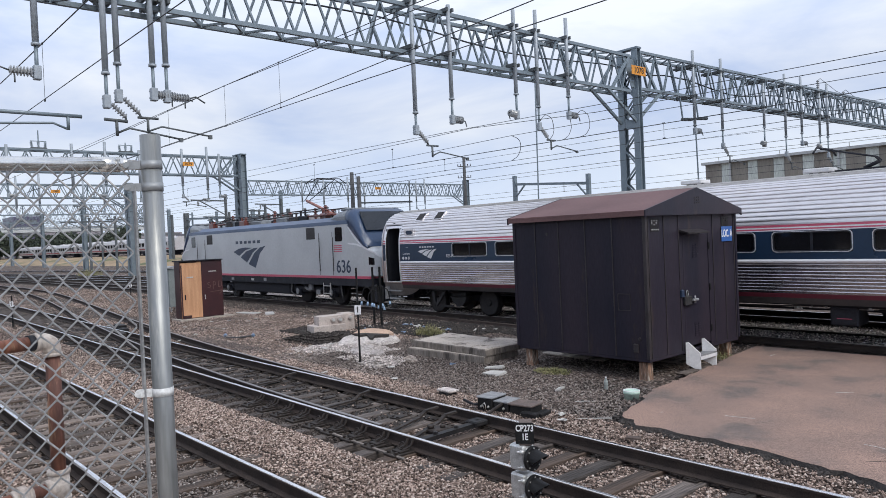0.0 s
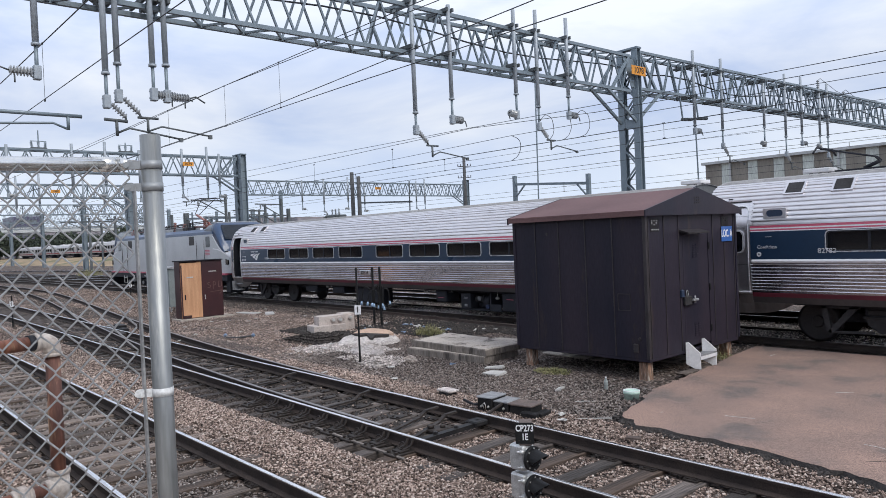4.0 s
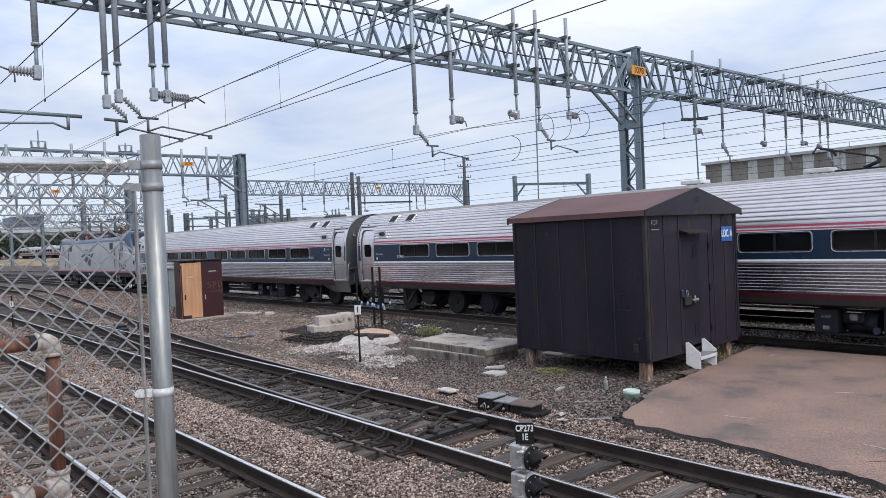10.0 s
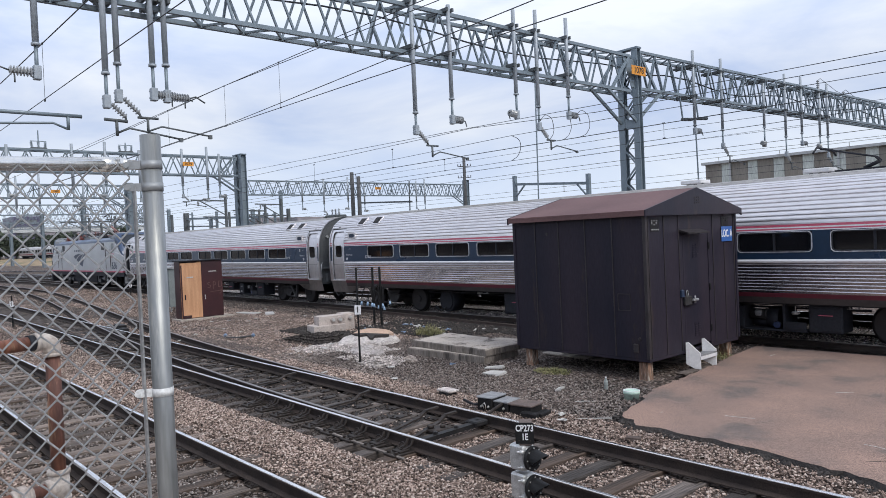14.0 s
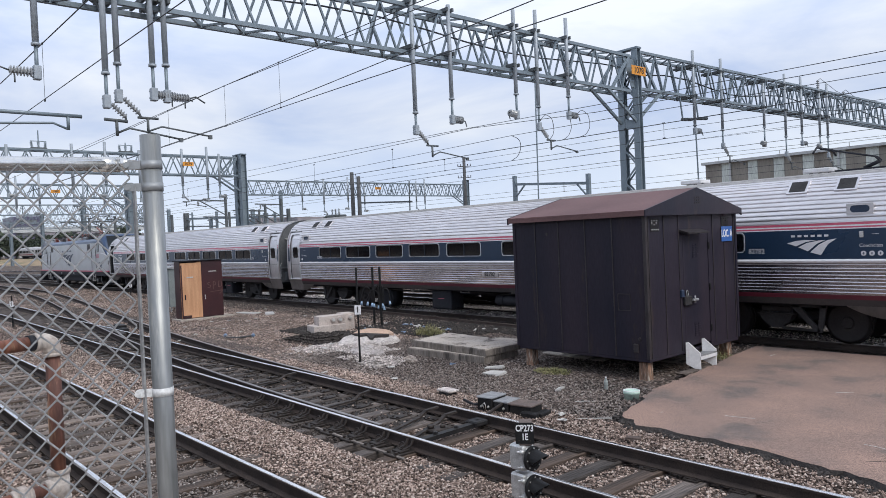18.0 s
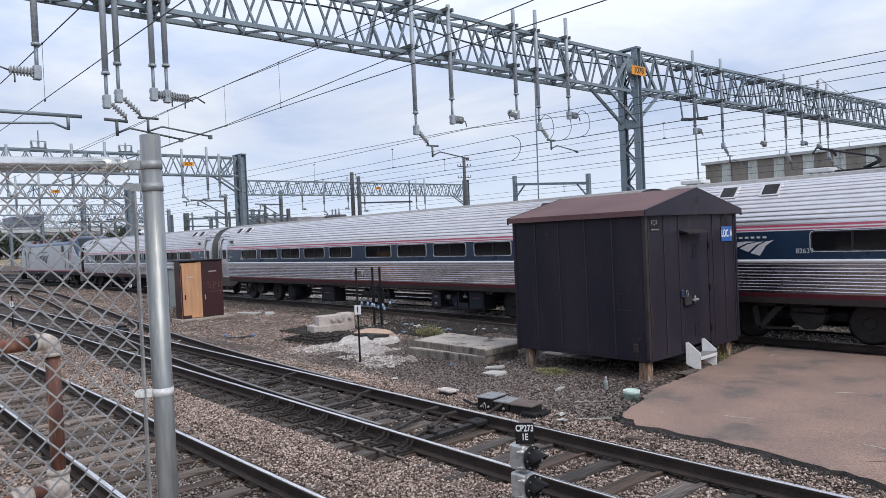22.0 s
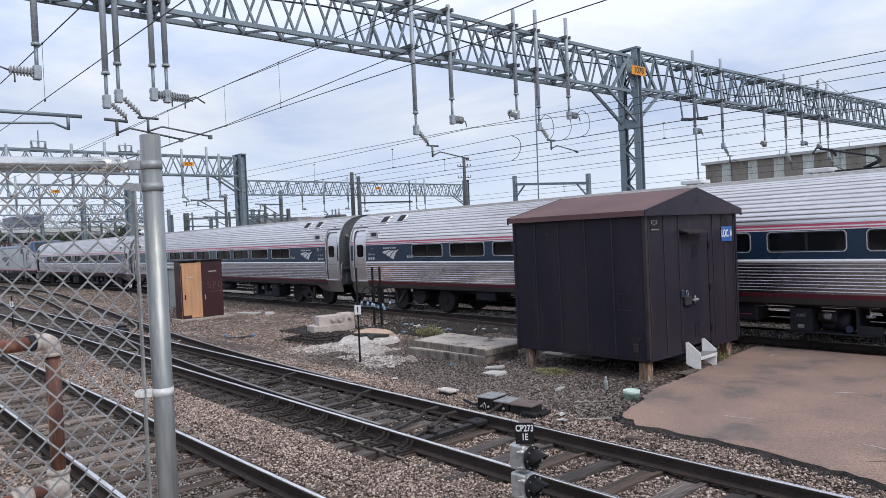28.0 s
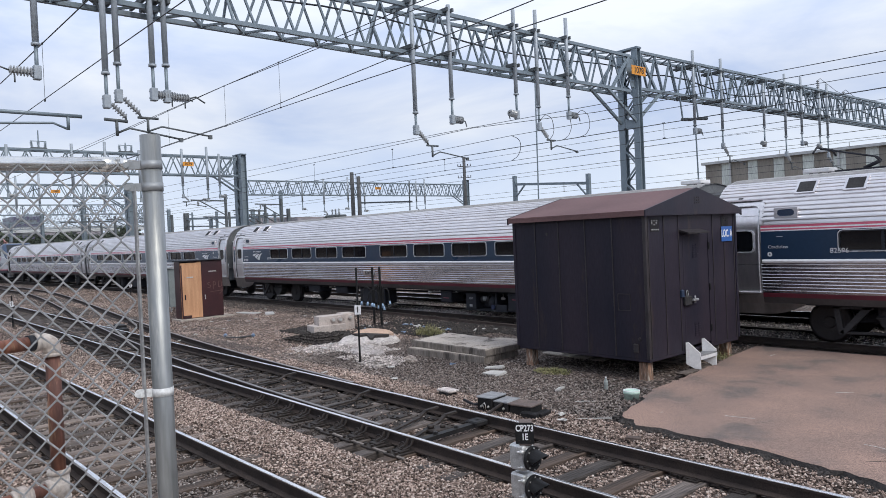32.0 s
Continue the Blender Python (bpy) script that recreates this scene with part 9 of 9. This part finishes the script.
    # emblem, number, flag bars
    emblem(c, -0.7, 2.05, 0.86, LOGO_BLUE, -1.484, 1.95)
    lettering("unit_number", "636", 0.72, LOGO_BLUE, c, Matrix.Translation((H - 2.28, -1.486, 1.66)) @ FACE_NEAR, 0.003)
    for k in range(4):
        bm = B()
        box(bm, H - 2.95, H - 2.35, -1.486, -1.481, 2.28 + 0.08 * k, 2.32 + 0.08 * k)
        part("flag_stripe", bm, RED, c)
    # roof gear: insulators, bus bars, pantographs
    rng = random.Random(3)
    for k in range(15):
        x = -6.0 + 0.78 * k
        bm = B()
        insulator(bm, (x, -0.45 + 0.9 * (k % 2), 3.62), (x, -0.45 + 0.9 * (k % 2), 4.05 + 0.15 * (k % 3)), 0.11, 6)
        part("roof_insulator", bm, INSUL_RED if k % 3 else PORCELAIN, c)
    bm = B()
    pipe(bm, [(-6.2, 0.45, 4.2), (5.2, 0.45, 4.2)], 0.03)
    pipe(bm, [(-6.2, -0.45, 4.1), (-1.0, -0.45, 4.1), (0.2, 0.1, 4.25), (4.6, -0.1, 4.25)], 0.03)
    part("bus_bar", bm, SKIRT, c)
    for xa, xb, z in ((-5.2, -3.9, 4.0), (-2.4, -0.9, 3.95), (0.6, 1.6, 3.98)):
        bm = B()
        box(bm, xa, xb, -0.6, 0.6, 3.62, z, 0.05)
        part("roof_locker", bm, LOCO_ROOF, c)
    for k in range(11):
        x = -7.0 + 1.15 * k + rng.uniform(-.2, .2)
        bm = B()
        q = rng.uniform(-0.9, -0.2)
        box(bm, x - 0.28, x + 0.28, q - 0.14, q + 0.14, 3.62, 3.80 + rng.uniform(0, .25), 0.03)
        for d in (-0.2, 0.2):
            tube(bm, (x + d, q, 3.7), (x + d, q, 4.05 + rng.uniform(0, .2)), 0.05, 6)
        part("roof_switch", bm, (UNDER, INSUL_RED, SKIRT)[k % 3], c)
    bm = B()
    pipe(bm, [(-7.2, -0.9, 3.95), (-4.0, -0.9, 4.0), (-1.0, -0.7, 3.95), (2.6, -0.9, 4.0)], 0.035)
    part("roof_cable", bm, RUBBER, c)
    for x, up in ((4.4, True), (-5.2, False)):
        p = new("pantograph")
        p.parent = c
        p.matrix_basis = pose(x, 0, 3.7)
        bm = B()
        box(bm, -0.9, 0.9, -0.6, 0.6, 0.18, 0.26, 0.02)
        part("base_frame", bm, INSUL_RED, p)
        kx, kz, hx, hz = (-1.8, 1.0, -0.05, 1.88) if up else (-1.6, 0.42, 0.6, 0.55)
        bm = B()
        pipe(bm, [(0.4, 0, 0.26), (kx, 0, kz)], 0.07, 8)
        part("lower_arm", bm, PANTO_RED, p, "faded red lower arm")
        bm = B()
        pipe(bm, [(kx, -0.12, kz), (hx, -0.4, hz - 0.06)], 0.02)
        pipe(bm, [(kx, 0.12, kz), (hx, 0.4, hz - 0.06)], 0.02)
        part("upper_arm", bm, UNDER, p)
        bm = B()
        for dx in (-0.2, 0.2):
            pipe(bm, [(hx + dx, -0.95, hz - 0.22), (hx + dx, -0.6, hz), (hx + dx, 0.6, hz), (hx + dx, 0.95, hz - 0.22)], 0.02)
        part("collector_head", bm, UNDER, p)
    return c


LOCO = locomotive()
LOCO["label"] = "silver-grey electric locomotive with blue roof edge, red stripe and raised pantograph"
COACHES = [coach(True, "82534", True, "stainless steel coach with blue window band, front door open", "82534"),
           coach(False, "82782", False, "stainless steel coach with blue window band, emblem near its rear", "82782"),
           coach(True, "82639", False, "stainless steel coach with blue window band, emblem near its front", "82639"),
           coach(False, "82696", False, "stainless steel coach with blue window band, trailing")]




# ---------------------------------------------------------------- the train's way
WAY = [(0.0, 0.00), (0.5, 1.35), (1.0, 2.76), (1.5, 4.26), (2.0, 5.88), (2.5, 7.59), (3.0, 9.36), (3.5, 11.15), (5.5, 18.32), (6.0, 19.93), (6.5, 21.44), (7.0, 22.81), (7.5, 24.02), (8.0, 25.06), (8.5, 25.92), (9.0, 26.62), (9.5, 27.18), (10.0, 27.63), (10.5, 27.99), (11.0, 28.29), (11.5, 28.55), (12.0, 28.79), (12.5, 29.00), (13.0, 29.21), (13.5, 29.43), (14.0, 29.67), (14.5, 29.90), (16.5, 31.34), (17.0, 31.90), (17.5, 32.50), (18.0, 33.18), (18.5, 33.94), (19.0, 34.77), (19.5, 35.66), (20.0, 36.59), (20.5, 37.54), (21.0, 38.52), (21.5, 39.51), (22.0, 40.52), (22.5, 41.55), (23.0, 42.59), (23.5, 43.63), (24.0, 44.68), (24.5, 45.76), (25.0, 46.87), (25.5, 48.00), (27.5, 52.86), (28.0, 54.16), (28.5, 55.43), (29.0, 56.65), (29.5, 57.93), (30.0, 59.22), (30.5, 60.54), (31.0, 61.90), (31.5, 63.31), (32.0, 64.75)]
FRONT = -21.80                  # front of the first coach at the start


def gone(t):
    for (ta, sa), (tb, sb) in zip(WAY, WAY[1:]):
        if t <= tb:
            return sa + (sb - sa) * (t - ta) / (tb - ta)
    return WAY[-1][1]


def motions():
    cars = [(LOCO, FRONT - 0.56 - 10.0)] + [(c, FRONT + HALF + PITCH * k) for k, c in enumerate(COACHES)]
    for ob, x in cars:
        reach = 5.0 if ob is LOCO else HALF - 3.5
        rows = []
        for t, s in WAY:
            xa, xb = x - s - reach, x - s + reach
            ya, yb = TRACK_Y + bend(xa), TRACK_Y + bend(xb)
            rows.append((t, pose(x - s, (ya + yb) / 2, 0, 0, 0, math.degrees(math.atan2(yb - ya, xb - xa)))))
        walk(ob, rows)
    ts = [0.1 * k for k in range(321)]
    for w, x, r in AXLES:
        rows, last = [], None
        for t in ts:
            s = gone(t)
            if last is None or abs(s - last) / r > 1.0 or t > 31.95:
                rows.append((t, pose(x, 0, r, 0, -math.degrees(s / r), 0)))
                last = s
        walk(w, rows)


motions()
